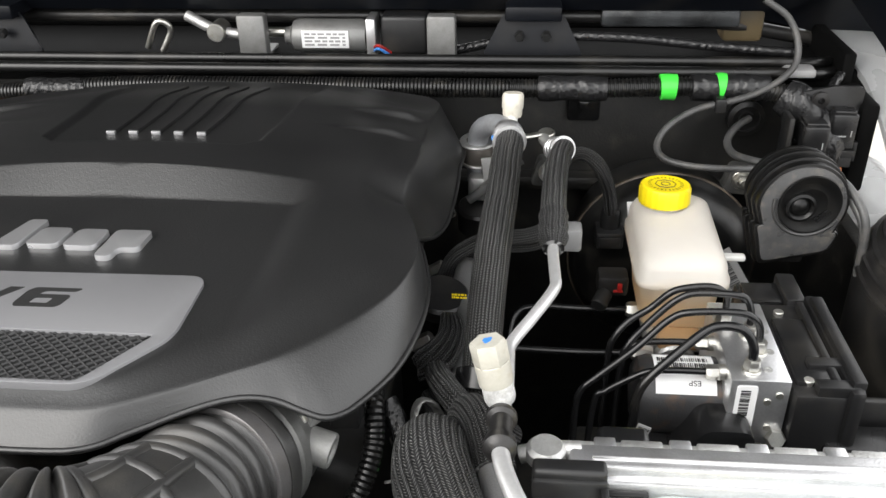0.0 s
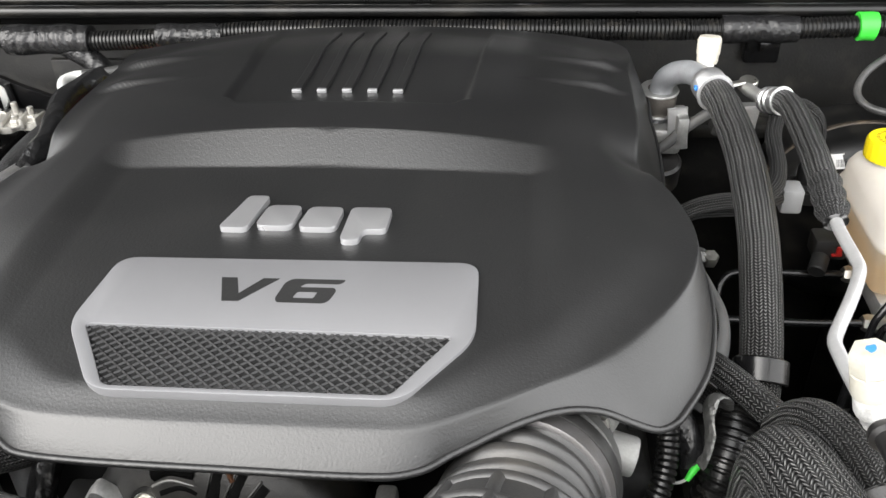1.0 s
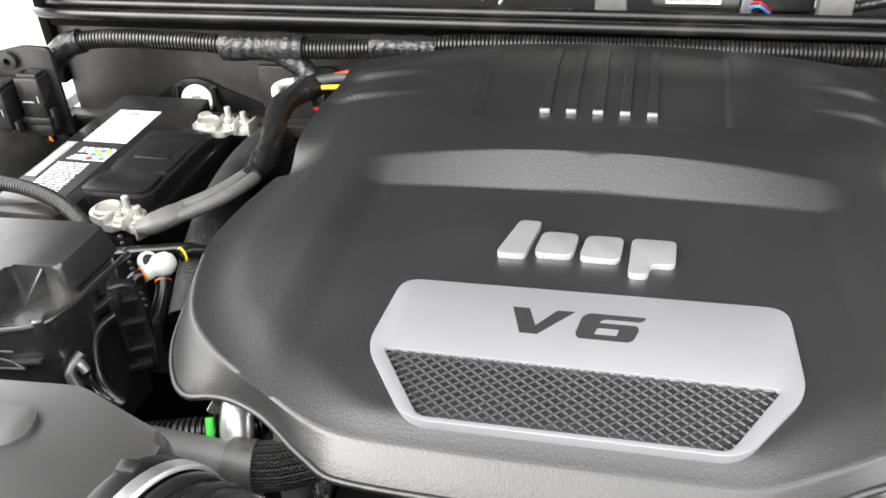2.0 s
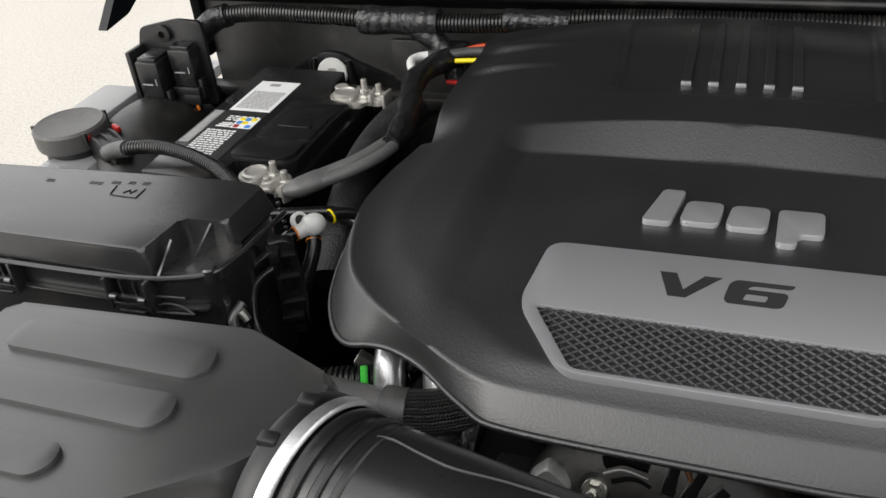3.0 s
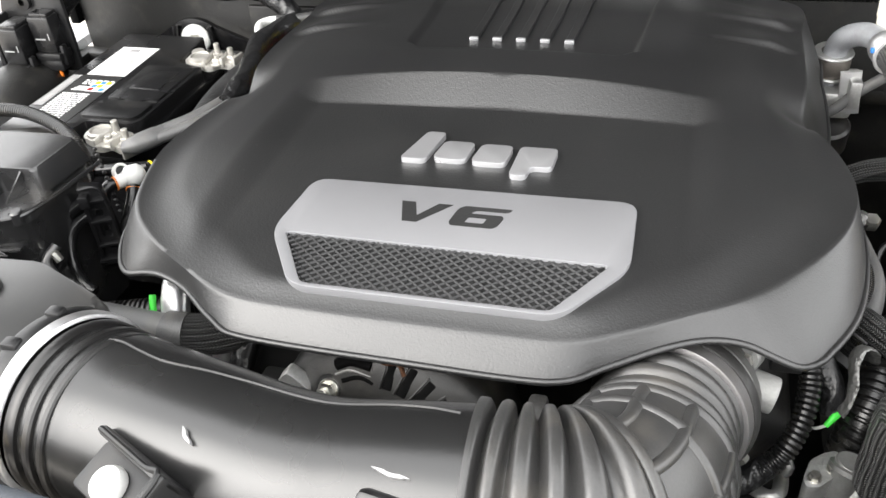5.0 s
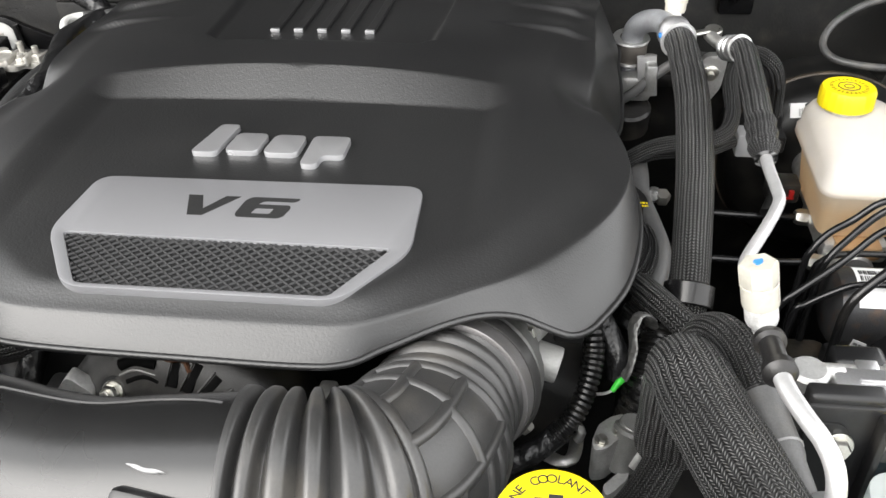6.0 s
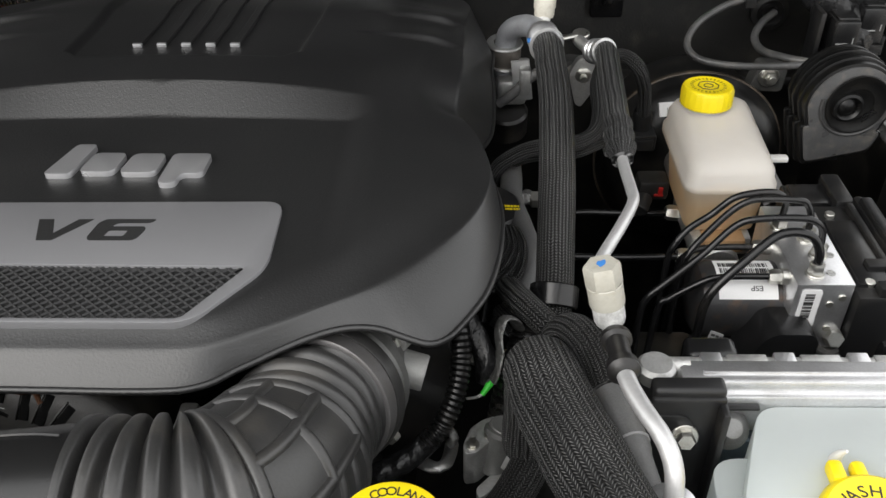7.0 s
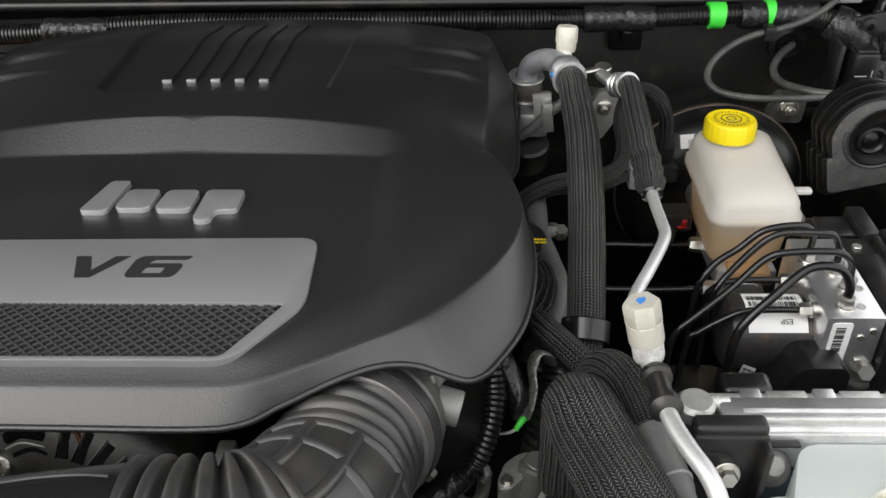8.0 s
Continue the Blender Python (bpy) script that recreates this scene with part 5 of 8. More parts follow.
            part("print", bm, LABEL, sticker)
    bm = B()
    box(bm, -0.036, -0.009, -0.030, -0.004, 0.0006, 0.0010, 0, m=up)
    warn = part("warning_panel", bm, LABEL, lid, "small panel of coloured warning signs")
    for mat, x, y in ((YELLOW, -0.0300, -0.0085), (BLUE, -0.0225, -0.0085), (YELLOW, -0.0150, -0.0085), (BLUE, -0.0300, -0.0170), (YELLOW, -0.0225, -0.0170), (RED, -0.0300, -0.0255), (BLUE, -0.0150, -0.0255)):
        bm = B()
        slab(bm, rounded([(x - 0.0034, y - 0.0036), (x + 0.0034, y - 0.0036), (x + 0.0034, y + 0.0036), (x - 0.0034, y + 0.0036)], 0.0022), [], 0.0010, 0.0013, 0, up)
        part("warning_sign", bm, mat, warn, "coloured warning sign")


battery()


def clamp(x, y, z, turn):
    t = thing("battery_clamp", (x, y, z), "dull grey cast battery terminal clamp with bolts", "battery clamp", "battery clamps")
    m = Matrix.Translation((x, y, z)) @ Matrix.Rotation(radians(turn), 4, "Z") @ Matrix.Scale(0.86, 4)
    bm = B()
    slab(bm, rounded([(-0.042, -0.006), (-0.034, -0.017), (-0.012, -0.020), (-0.002, -0.027), (0.010, -0.024), (0.014, -0.015), (0.034, -0.018), (0.045, -0.010), (0.046, 0.004), (0.030, 0.010), (0.018, 0.019), (-0.002, 0.015), (-0.024, 0.020), (-0.040, 0.010)], 0.005), [], 0.0, 0.009, 0.0022, m)
    body = part("casting", bm, LEAD, t)
    bm = B()
    lathe(bm, [(0, 0.004), (0.0165, 0.004), (0.0172, 0.007), (0.0165, 0.013), (0.0135, 0.0145), (0.0125, 0.012), (0, 0.012)], m @ Matrix.Translation((-0.020, 0, 0)), 28)
    part("post_ring", bm, LEAD, t)
    bm = B()
    box(bm, -0.006, 0.0, -0.026, 0.016, 0.004, 0.016, 0.002, m=m)
    part("pinch_lug", bm, LEAD, body)
    bm = B()
    box(bm, 0.020, 0.026, -0.022, 0.006, 0.004, 0.019, 0.002, m=m)
    part("pinch_lug", bm, LEAD, body)
    for dx, dy, h in ((0.008, 0.004, 0.024), (0.031, -0.002, 0.020), (0.014, -0.014, 0.014)):
        bm = B()
        q = m @ Vector((dx, dy, 0.007))
        hexnut(bm, q, q + Vector((0, 0, 0.008)), 0.0072)
        rod(bm, q, q + Vector((0, 0, 0.003)), 0.0098, n=16)
        rod(bm, q, q + Vector((0, 0, h * 0.86)), 0.0036, n=12)
        part("bolt", bm, LEAD, body)
    bm = B()
    box(bm, 0.043, 0.048, -0.013, 0.012, -0.004, 0.020, 0.002, m=m @ Matrix.Rotation(radians(-12), 4, "Z"))
    part("tab", bm, LEAD, body)


clamp(-0.4480, 0.683, 0.951, -16)
clamp(-0.4330, 0.888, 0.949, 4)


def cable(name, pts, r, mat, label, cat="cable", mod=None, n=14, step=0.005, grp=""):
    bm = B()
    sweep(bm, pts, r, n, step, mod)
    return solo(name, bm, mat, label, cat, group=grp)


t = thing("battery_cable", (-0.37, 0.72, 0.95), "twin grey battery cables bound in black tape", "battery cable")
BATTERYGREY = surface("battery_cable_grey", (0.10, 0.10, 0.10), 0.40, vary=0.3, dirt=DUST, dirt_amt=0.35, big=30)
for d in (-0.0072, 0.0072):
    bm = B()
    sweep(bm, [(-0.400 - d * 0.3, 0.660 + d * 0.3, 0.967), (-0.378 - d * 0.6, 0.673 + d * 0.8, 0.972), (-0.352 - d * 0.7, 0.698 + d * 0.7, 0.976), (-0.335 - d * 0.8, 0.726 + d * 0.5, 0.979), (-0.328 - d * 0.5, 0.754 + d * 0.2, 0.980), (-0.331, 0.79, 0.980)], 0.0062, 14, 0.004)
    part("cable", bm, BATTERYGREY, t, "grey sheathed cable")
bm = B()
sweep(bm, [(-0.412, 0.653, 0.965), (-0.400, 0.657, 0.967), (-0.388, 0.665, 0.970), (-0.376, 0.676, 0.972)], lambda s: 0.0085 + 0.0050 * ease(s, 0.0, 0.35) - 0.002 * ease(s, 0.75, 1.0), 18, 0.003, flat=0.72)
part("heat_shrink", bm, BATTERYGREY, t, "grey heat-shrink boot")
bm = B()
sweep(bm, [(-0.3290, 0.732, 0.981), (-0.3270, 0.757, 0.983), (-0.3330, 0.80, 0.985), (-0.3480, 0.85, 0.987), (-0.3500, 0.882, 0.989), (-0.337, 0.918, 0.990), (-0.314, 0.948, 0.990)], lambda s: 0.0122 + 0.0018 * math.sin(s * 13) ** 2 - 0.002 * ease(s, 0.12, 0.0), 20, 0.003)
part("tape_wrap", bm, TAPE, t, "wrinkled black tape wrap")
bm = B()
sweep(bm, [(-0.345, 0.850, 0.966), (-0.362, 0.815, 0.958), (-0.370, 0.775, 0.950), (-0.368, 0.720, 0.942), (-0.358, 0.660, 0.932), (-0.348, 0.60, 0.905)], 0.0200, 20, 0.005)
solo("main_harness", bm, CLOTHTAPE, "thick wiring harness wrapped in black cloth tape", "wiring harness")
cable("white_elbow_wire", [(-0.349, 0.872, 0.992), (-0.362, 0.890, 0.994), (-0.3675, 0.906, 0.996), (-0.361, 0.919, 0.996), (-0.350, 0.923, 0.996)], 0.0052, WHITE, "short white elbow sleeve on a wire", "wire sleeve")
cable("sleeved_wire", [(-0.352, 0.923, 0.996), (-0.328, 0.926, 0.997), (-0.305, 0.934, 0.998), (-0.27, 0.94, 0.998)], 0.0058, CABLE, "black sleeved wire by the firewall", "wire")
for pts, mat, lab in (([(-0.308, 0.935, 1.001), (-0.29, 0.942, 1.003), (-0.265, 0.945, 1.003)], REDORANGE, "orange wire"), ([(-0.318, 0.918, 0.993), (-0.29, 0.918, 0.995), (-0.262, 0.92, 0.995)], YELLOW, "yellow wire"), ([(-0.325, 0.905, 0.972), (-0.295, 0.89, 0.978), (-0.265, 0.885, 0.975)], RED, "red wire boot")):
    cable("wire", pts, 0.0028, mat, lab + " running under the engine cover", "wire")
cable("vacuum_hose", [(-0.46, 0.617, 0.952), (-0.42, 0.622, 0.955), (-0.385, 0.629, 0.957), (-0.345, 0.636, 0.957), (-0.31, 0.62, 0.95)], 0.0062, GLOSS, "thin black hose beside the battery", "hose")
cable("battery_conduit", [(-0.665, 0.715, 0.952), (-0.640, 0.708, 0.962), (-0.595, 0.706, 0.969), (-0.545, 0.692, 0.972), (-0.495, 0.668, 0.972), (-0.452, 0.635, 0.968), (-0.430, 0.605, 0.955), (-0.425, 0.58, 0.93)], 0.0078, CONDUIT, "ribbed black conduit crossing the battery", "conduit", ribbed(0.004, 0.0016), 14, 0.001)
cable("battery_conduit_sleeve", [(-0.672, 0.714, 0.950), (-0.655, 0.7125, 0.957), (-0.636, 0.7075, 0.963)], 0.0095, CABLE, "grey tape sleeve on a conduit", "sleeve")


def purge_valve():
    t = thing("purge_valve", (-0.333, 0.555, 0.95), "white plastic hose connector with orange clips", "hose connector")
    p0, p1 = Vector((-0.345, 0.534, 0.998)), Vector((-0.314, 0.579, 1.000))
    m = frame_of(p0, p1)
    bm = B()
    lathe(bm, [(0, 0.004), (0.0070, 0.004), (0.0085, 0.008), (0.0085, 0.016), (0.0105, 0.018), (0.0130, 0.021), (0.0135, 0.029), (0.0120, 0.036), (0.0090, 0.039), (0.0072, 0.041), (0, 0.041)], m, 24)
    part("body", bm, WHITE, t)
    bm = B()
    q = Vector((-0.3475, 0.5560, 1.0020))
    lathe(bm, [(0.0068, 0), (0.0100, 0.0005), (0.0104, 0.002), (0.0104, 0.007), (0.0095, 0.008), (0.0068, 0.008)], frame_of(q, q + Vector((0.6, -0.3, 0.45))), 26)
    box(bm, -0.342, -0.330, 0.545, 0.557, 0.996, 1.006, 0.002)
    part("ring", bm, WHITE, t)
    bm = B()
    rod(bm, q, q + Vector((0.6, -0.3, 0.45)).normalized() * 0.006, 0.0066, n=18)
    part("ring_bore", bm, PLASTIC, t)
    for p, d, mat in ((p0 + (p1 - p0) * 0.93, p1 - p0, YELLOW), (p0 + (p1 - p0) * 0.05, p1 - p0, ORANGE), (Vector((-0.3215, 0.5385, 0.990)), Vector((-0.35, 0.7, 0.5)), ORANGE)):
        bm = B()
        lathe(bm, [(0.005, 0), (0.0088, 0.0003), (0.0088, 0.0022), (0.005, 0.0025)], frame_of(p, p + d), 20)
        part("clip", bm, mat, t)
    bm = B()
    sweep(bm, [p1 - (p1 - p0) * 0.12, p1 + (p1 - p0) * 0.10, (-0.295, 0.595, 0.994), (-0.27, 0.61, 0.98)], 0.0072, 14, 0.004)
    part("outlet_hose", bm, GLOSS, t)
    bm = B()
    sweep(bm, [p0 + (p1 - p0) * 0.12, p0 - (p1 - p0) * 0.10, (-0.352, 0.520, 0.985), (-0.352, 0.51, 0.96)], 0.0075, 14, 0.004)
    part("inlet_hose", bm, GLOSS, t)
    bm = B()
    sweep(bm, [(-0.3225, 0.5420, 0.994), (-0.3200, 0.5330, 0.984), (-0.3220, 0.5200, 0.968), (-0.328, 0.505, 0.945)], 0.0082, 14, 0.004)
    part("branch_hose", bm, GLOSS, t)

    resize(t, (-0.331, 0.556, 1.0), 0.74, (0.001, -0.002, 0.0))

    t = thing("valve_bracket", (-0.325, 0.485, 0.93), "black moulded bracket holding loops of hose", "bracket")
    m = Matrix.Translation((-0.318, 0.487, 0)) @ Matrix.Rotation(radians(28), 4, "Z") @ Matrix.Rotation(radians(90), 4, "X")
    outer = rounded([(-0.010, 1.034), (0.008, 1.030), (0.011, 0.985), (0.009, 0.952), (-0.013, 0.950), (-0.010, 0.975)], 0.003)
    holes = [rounded([(-0.004, 1.012), (0.004, 1.011), (0.004, 1.004), (-0.004, 1.004)], 0.002, 3), rounded([(-0.003, 0.996), (0.005, 0.995), (0.005, 0.982), (-0.003, 0.984)], 0.002, 3)]
    bm = B()
    slab(bm, outer, holes, -0.006, 0.004, 0.001, m)
    body = part("body", bm, GLOSS, t)
    bm = B()
    sweep(bm, [m @ Vector((x, y, 0.005)) for x, y in ((-0.009, 1.033), (0.007, 1.029), (0.010, 0.985), (0.008, 0.953))], 0.0016, 8, 0.003)
    sweep(bm, [m @ Vector((x, y, 0.005)) for x, y in ((-0.0075, 1.028), (-0.0070, 0.990), (-0.0085, 0.955))], 0.0012, 8, 0.003)
    for y in (1.020, 1.000, 0.976):
        box(bm, -0.008, 0.009, y - 0.0012, y + 0.0012, 0.003, 0.0075, 0.0006, m=m)
    box(bm, -0.011, -0.003, 1.016, 1.027, 0.002, 0.010, 0.001, m=m)
    box(bm, -0.012, 0.006, 0.958, 0.963, 0.002, 0.009, 0.001, m=m)
    part("rib", bm, GLOSS, body)
    for k, r in ((0, 0.0055), (1, 0.0048)):
        bm = B()
        sweep(bm, [(-0.335 + 0.008 * k, 0.495, 1.012 - 0.010 * k), (-0.349 + 0.008 * k, 0.484, 1.000 - 0.006 * k), (-0.355 + 0.009 * k, 0.474, 0.982), (-0.350 + 0.009 * k, 0.462, 0.964), (-0.335 + 0.008 * k, 0.452, 0.955), (-0.318, 0.450, 0.950)], r, 12, 0.004)
        part("hose_loop", bm, GLOSS, t)
    bm = B()
    sweep(bm, [(-0.338, 0.436, 0.975), (-0.344, 0.440, 0.986), (-0.340, 0.452, 0.994)], 0.0042, 10, 0.003)
    part("hose_end", bm, BOXPLASTIC, t)
    for k in range(12):
        bm = B()
        z = 1.030 - 0.0052 * k
        bmesh.ops.create_icosphere(bm, subdivisions=1, radius=0.0022, matrix=Matrix.Translation((-0.352 + 0.0012 * k, 0.545 - 0.0010 * k, z)))
        part("tie_bead", bm, PLASTIC, t)


purge_valve()


def round_canister():
    t = thing("round_canister", (-0.755, 0.758, 0.86), "black plastic canister with a round flat lid", "canister")
    bm = B()
    m = Matrix.Translation((-0.757, 0.758, 0.88))
    lathe(bm, [(0, 0), (0.034, 0), (0.036, 0.03), (0.036, 0.062), (0, 0.062)], m, 40)
    part("body", bm, PLASTIC, t)
    bm = B()
    lathe(bm, [(0.036, 0.056), (0.042, 0.057), (0.043, 0.062), (0.043, 0.078), (0.040, 0.081), (0.037, 0.0795), (0, 0.0795)], m, 48)
    lid = part("lid", bm, surface("lid_plastic", (0.07, 0.068, 0.066), 0.5, dirt=DUST, dirt_amt=0.3, big=20), t, "dusty dark grey lid")
    for a in (60, 200, 330):
        bm = B()
        c = m @ Vector((0.0435 * math.cos(radians(a)), 0.0435 * math.sin(radians(a)), 0.07))
        box(bm, c.x - 0.003, c.x + 0.003, c.y - 0.002, c.y + 0.002, c.z - 0.006, c.z + 0.010, 0.001)
        part("latch", bm, PLASTIC, lid)
    bm = B()
    pm = Matrix.Translation((-0.692, 0.742, 0.942)) @ Matrix.Rotation(radians(-28), 4, "Z")
    box(bm, -0.030, 0.012, -0.014, 0.016, -0.014, 0.008, 0.003, 2, pm)
    box(bm, 0.010, 0.030, -0.010, 0.013, -0.012, 0.004, 0.003, 2, pm)
    for dy in (-0.011, 0.001, 0.013):
        sweep(bm, [pm @ Vector((-0.026, dy, 0.008)), pm @ Vector((-0.008, dy, 0.010)), pm @ Vector((0.010, dy, 0.006)), pm @ Vector((0.028, dy * 0.8, 0.002))], 0.0022, 8, 0.003)
    plug = part("connector", bm, PLASTIC, t, "black wiring plug")
    for dx, dy in ((-0.020, 0.021), (-0.028, -0.012)):
        bm = B()
        box(bm, dx - 0.008, dx + 0.008, dy - 0.0025, dy + 0.0025, 0.006, 0.013, 0.001, m=pm)
        part("lock_tab", bm, RED, plug, "red lock tab")


round_canister()


def relay_bank(s, x, y, z, k0=1.0):
    t = thing("relay_bank", (x, y, z - 0.06), "bank of black relays on a steel bracket", "relay bank", "relay banks")
    q = lambda v: v * k0
    m = Matrix.Translation((x, y + q(0.034), z)) @ Matrix.Rotation(radians(90), 4, "X")
    bm = B()
    slab(bm, rounded([(-q(0.062), q(0.030)), (-q(0.052), q(0.058)), (q(0.010), q(0.072)), (q(0.050), q(0.070)), (q(0.050), -q(0.055)), (-q(0.045), -q(0.060))], q(0.008)), [], -q(0.004), q(0.002), 0.001, m)
    box(bm, x - q(0.060), x - q(0.052), y - q(0.006), y + q(0.034), z - q(0.05), z + q(0.035), 0.002)
    part("bracket", bm, PLASTIC, t)
    for k, dx in enumerate((-0.040, 0.004)):
        lift = 0.012 * k
        bm = B()
        x0, x1, y0, y1, z0, z1 = x + q(dx), x + q(dx + 0.036), y - q(0.016 - 0.020 * k), y + q(0.03), z - q(0.028) + q(lift), z + q(0.026) + q(lift)
        box(bm, x0, x1, y0, y1, z0, z1, q(0.003))
        box(bm, x0 + q(0.003), x1 - q(0.003), y0 + q(0.004), y1 - q(0.002), z1 - q(0.002), z1 + q(0.0045), q(0.002))
        r = part("relay", bm, SATIN, t)
        bm = B()
        box(bm, x0 + q(0.005), x0 + q(0.022), y0 - 0.0004, y0 + 0.0008, z - q(0.008) + q(lift), z - q(0.006) + q(lift), 0)
        box(bm, x0 + q(0.028), x0 + q(0.0295), y0 - 0.0004, y0 + 0.0008, z - q(0.008) + q(lift), z + q(0.002) + q(lift), 0)
        part("print", bm, GREYINK, r)
        bm = B()
        box(bm, x0 - q(0.003), x1 + q(0.003), y0 - q(0.003), y1, z0 - q(0.012), z0 - q(0.0005), 0.0012)
        box(bm, x0 - q(0.001), x1 + q(0.001), y0 - q(0.001), y1, z0 - q(0.028), z0 - q(0.012), 0.0015)
        box(bm, x1 + q(0.001), x1 + q(0.007), y0 + q(0.004), y0 + q(0.014), z0 - q(0.020), z0 + q(0.010), 0.001)
        part("socket", bm, PLASTIC, t)
        for j, mat in enumerate((YELLOW, ORANGE)):
            bm = B()
            xx = x0 + q(0.016 + 0.008 * j)
            sweep(bm, [(xx, y0 + q(0.006), z0 - q(0.026)), (xx + 0.002, y0 + q(0.004), z0 - q(0.042)), (xx, y0 + q(0.012), z0 - q(0.058))], 0.0021, 8, 0.004)
            part("wire", bm, mat if k == j else CABLE, t)
    bm = B()
    box(bm, x - q(0.040), x - q(0.028), y - q(0.018), y - q(0.014), z - q(0.040), z - q(0.036), 0)
    part("lock_tab", bm, RED, t, "red lock tab")
    bm = B()
    c = Vector((x - q(0.012), y + q(0.032), z + q(0.052)))
    lathe(bm, [(q(0.005), 0), (q(0.012), 0.001), (q(0.012), 0.006), (q(0.005), 0.007)], frame_of(c, c + Vector((0, -1, 0))), 24)
    part("grommet", bm, RUBBER, t)


relay_bank(-1, -0.678, 0.862, 0.978, 0.88)


def wing_liner():
    """Dark dome of the wheel house beside the battery."""
    bm = B()
    m = Matrix.Translation((-0.698, 0.825, 0.872)) @ Matrix.Diagonal((0.078, 0.12, 0.084, 1))
    bmesh.ops.create_icosphere(bm, subdivisions=4, radius=1.0, matrix=m)
    solo("wheel_house_dome", bm, BAYPAINT, "dark domed top of the wheel house", "wheel house", "structure")
    bm = B()
    box(bm, -0.81, -0.748, 0.80, 0.895, 0.925, 0.946, 0.004)
    solo("fender_plate", bm, GREYLABEL, "silver steel plate at the fender's rear corner", "plate", "structure")


wing_liner()


def ground_stud():
    t = thing("ground_stud", (-0.518, 1.0, 0.90), "white plastic washer on a stud with a black web", "washer")
    bm = B()
    rod(bm, (-0.518, 0.998, 0.935), (-0.516, 0.986, 0.937), 0.0205, n=36)
    part("washer", bm, WHITE, t)
    bm = B()
    hexnut(bm, (-0.516, 0.988, 0.937), (-0.515, 0.980, 0.938), 0.008)
    rod(bm, (-0.516, 0.988, 0.937), (-0.514, 0.972, 0.939), 0.0045)
    part("nut", bm, STEEL, t)
    bm = B()
    m = Matrix.Translation((-0.518, 1.0, 0.0)) @ Matrix.Rotation(radians(90), 4, "X")
    slab(bm, rounded([(-0.12, 0.90), (-0.035, 0.952), (-0.012, 0.964), (0.012, 0.964), (0.035, 0.952), (0.13, 0.915), (0.13, 0.88), (-0.12, 0.87)], 0.014, 5), [], 0.001, 0.008, 0.002, m)
    part("web", bm, GLOSS, t, "glossy black bracket web")
    for s in (-1, 1):
        bm = B()
        sweep(bm, [(-0.518 + s * 0.026, 0.988, 0.955), (-0.518 + s * 0.03, 0.986, 0.93), (-0.518 + s * 0.04, 0.986, 0.905)], 0.004, 8, 0.006)
        part("strut", bm, SATIN, t)


ground_stud()


def firewall_harness():
    t = thing("firewall_harness", (0, 0.95, 1.02), "long ribbed wiring conduit with black and green tape along the firewall", "wiring harness")
    bm = B()
    sweep(bm, [(-0.70, 0.935, 0.84), (-0.697, 0.93, 0.92), (-0.685, 0.935, 0.985), (-0.655, 0.945, 1.018), (-0.60, 0.95, 1.030), (-0.5, 0.95, 1.030), (-0.43, 0.95, 1.027), (-0.36, 0.95, 1.025), (-0.27, 0.95, 1.028), (-0.15, 0.952, 1.036), (0, 0.953, 1.037), (0.2, 0.95, 1.038), (0.4, 0.95, 1.039), (0.55, 0.95, 1.043), (0.62, 0.945, 1.038), (0.665, 0.94, 1.02), (0.685, 0.935, 0.97), (0.69, 0.93, 0.90)], 0.0112, 16, 0.0011, ribbed(0.0044, 0.0016))
    body = part("conduit", bm, CONDUIT, t)
    for x0, x1, z, r, mat, lab in ((-0.69, -0.635, 0, 0.0150, TAPE, "crinkled tape"), (-0.445, -0.345, 1.0265, 0.0175, TAPE, "crinkled tape"), (-0.265, -0.19, 1.031, 0.0140, TAPE, "tape"), (0.352, 0.43, 1.0385, 0.0148, TAPE, "tape"), (0.525, 0.61, 1.0415, 0.0152, TAPE, "crinkled tape"), (0.490, 0.507, 1.0416, 0.0148, GREEN, "bright green tape"), (0.5535, 0.5595, 1.0428, 0.0156, GREEN, "bright green tape")):
        bm = B()
        if z:
            sweep(bm, [(x0, 0.95, z), ((x0 + x1) / 2, 0.95, z + 0.0005), (x1, 0.95, z)], lambda s, r=r, mat=mat: r if mat is GREEN else r * (0.97 + 0.05 * math.sin(s * 11)), 20, 0.003)
        else:
            sweep(bm, [(-0.694, 0.932, 0.94), (-0.686, 0.935, 0.985), (-0.655, 0.945, 1.018), (-0.63, 0.949, 1.027)], r, 18, 0.004)
        part("tape_band", bm, mat, body, lab)
    bm = B()
    sweep(bm, [(-0.375, 0.948, 1.02), (-0.35, 0.945, 1.005), (-0.335, 0.94, 0.99), (-0.325, 0.935, 0.965)], 0.013, 16, 0.004)
    part("branch", bm, TAPE, body, "taped branch hanging down")
    bm = B()
    sweep(bm, [(0.625, 0.945, 1.036), (0.655, 0.93, 1.02), (0.675, 0.92, 0.99), (0.68, 0.92, 0.93)], lambda s: 0.019 + 0.003 * math.sin(s * 14), 18, 0.004)
    part("branch", bm, TAPE, body, "thick crinkled tape wrap")
    bm = B()
    box(bm, 0.389, 0.428, 0.985, 1.0, 0.985, 1.024, 0.004)
    box(bm, 0.402, 0.414, 0.975, 0.99, 1.002, 1.014, 0.002)
    solo("harness_clip_plate", bm, GLOSS, "black recessed clip plate on the firewall", "clip plate")


firewall_harness()


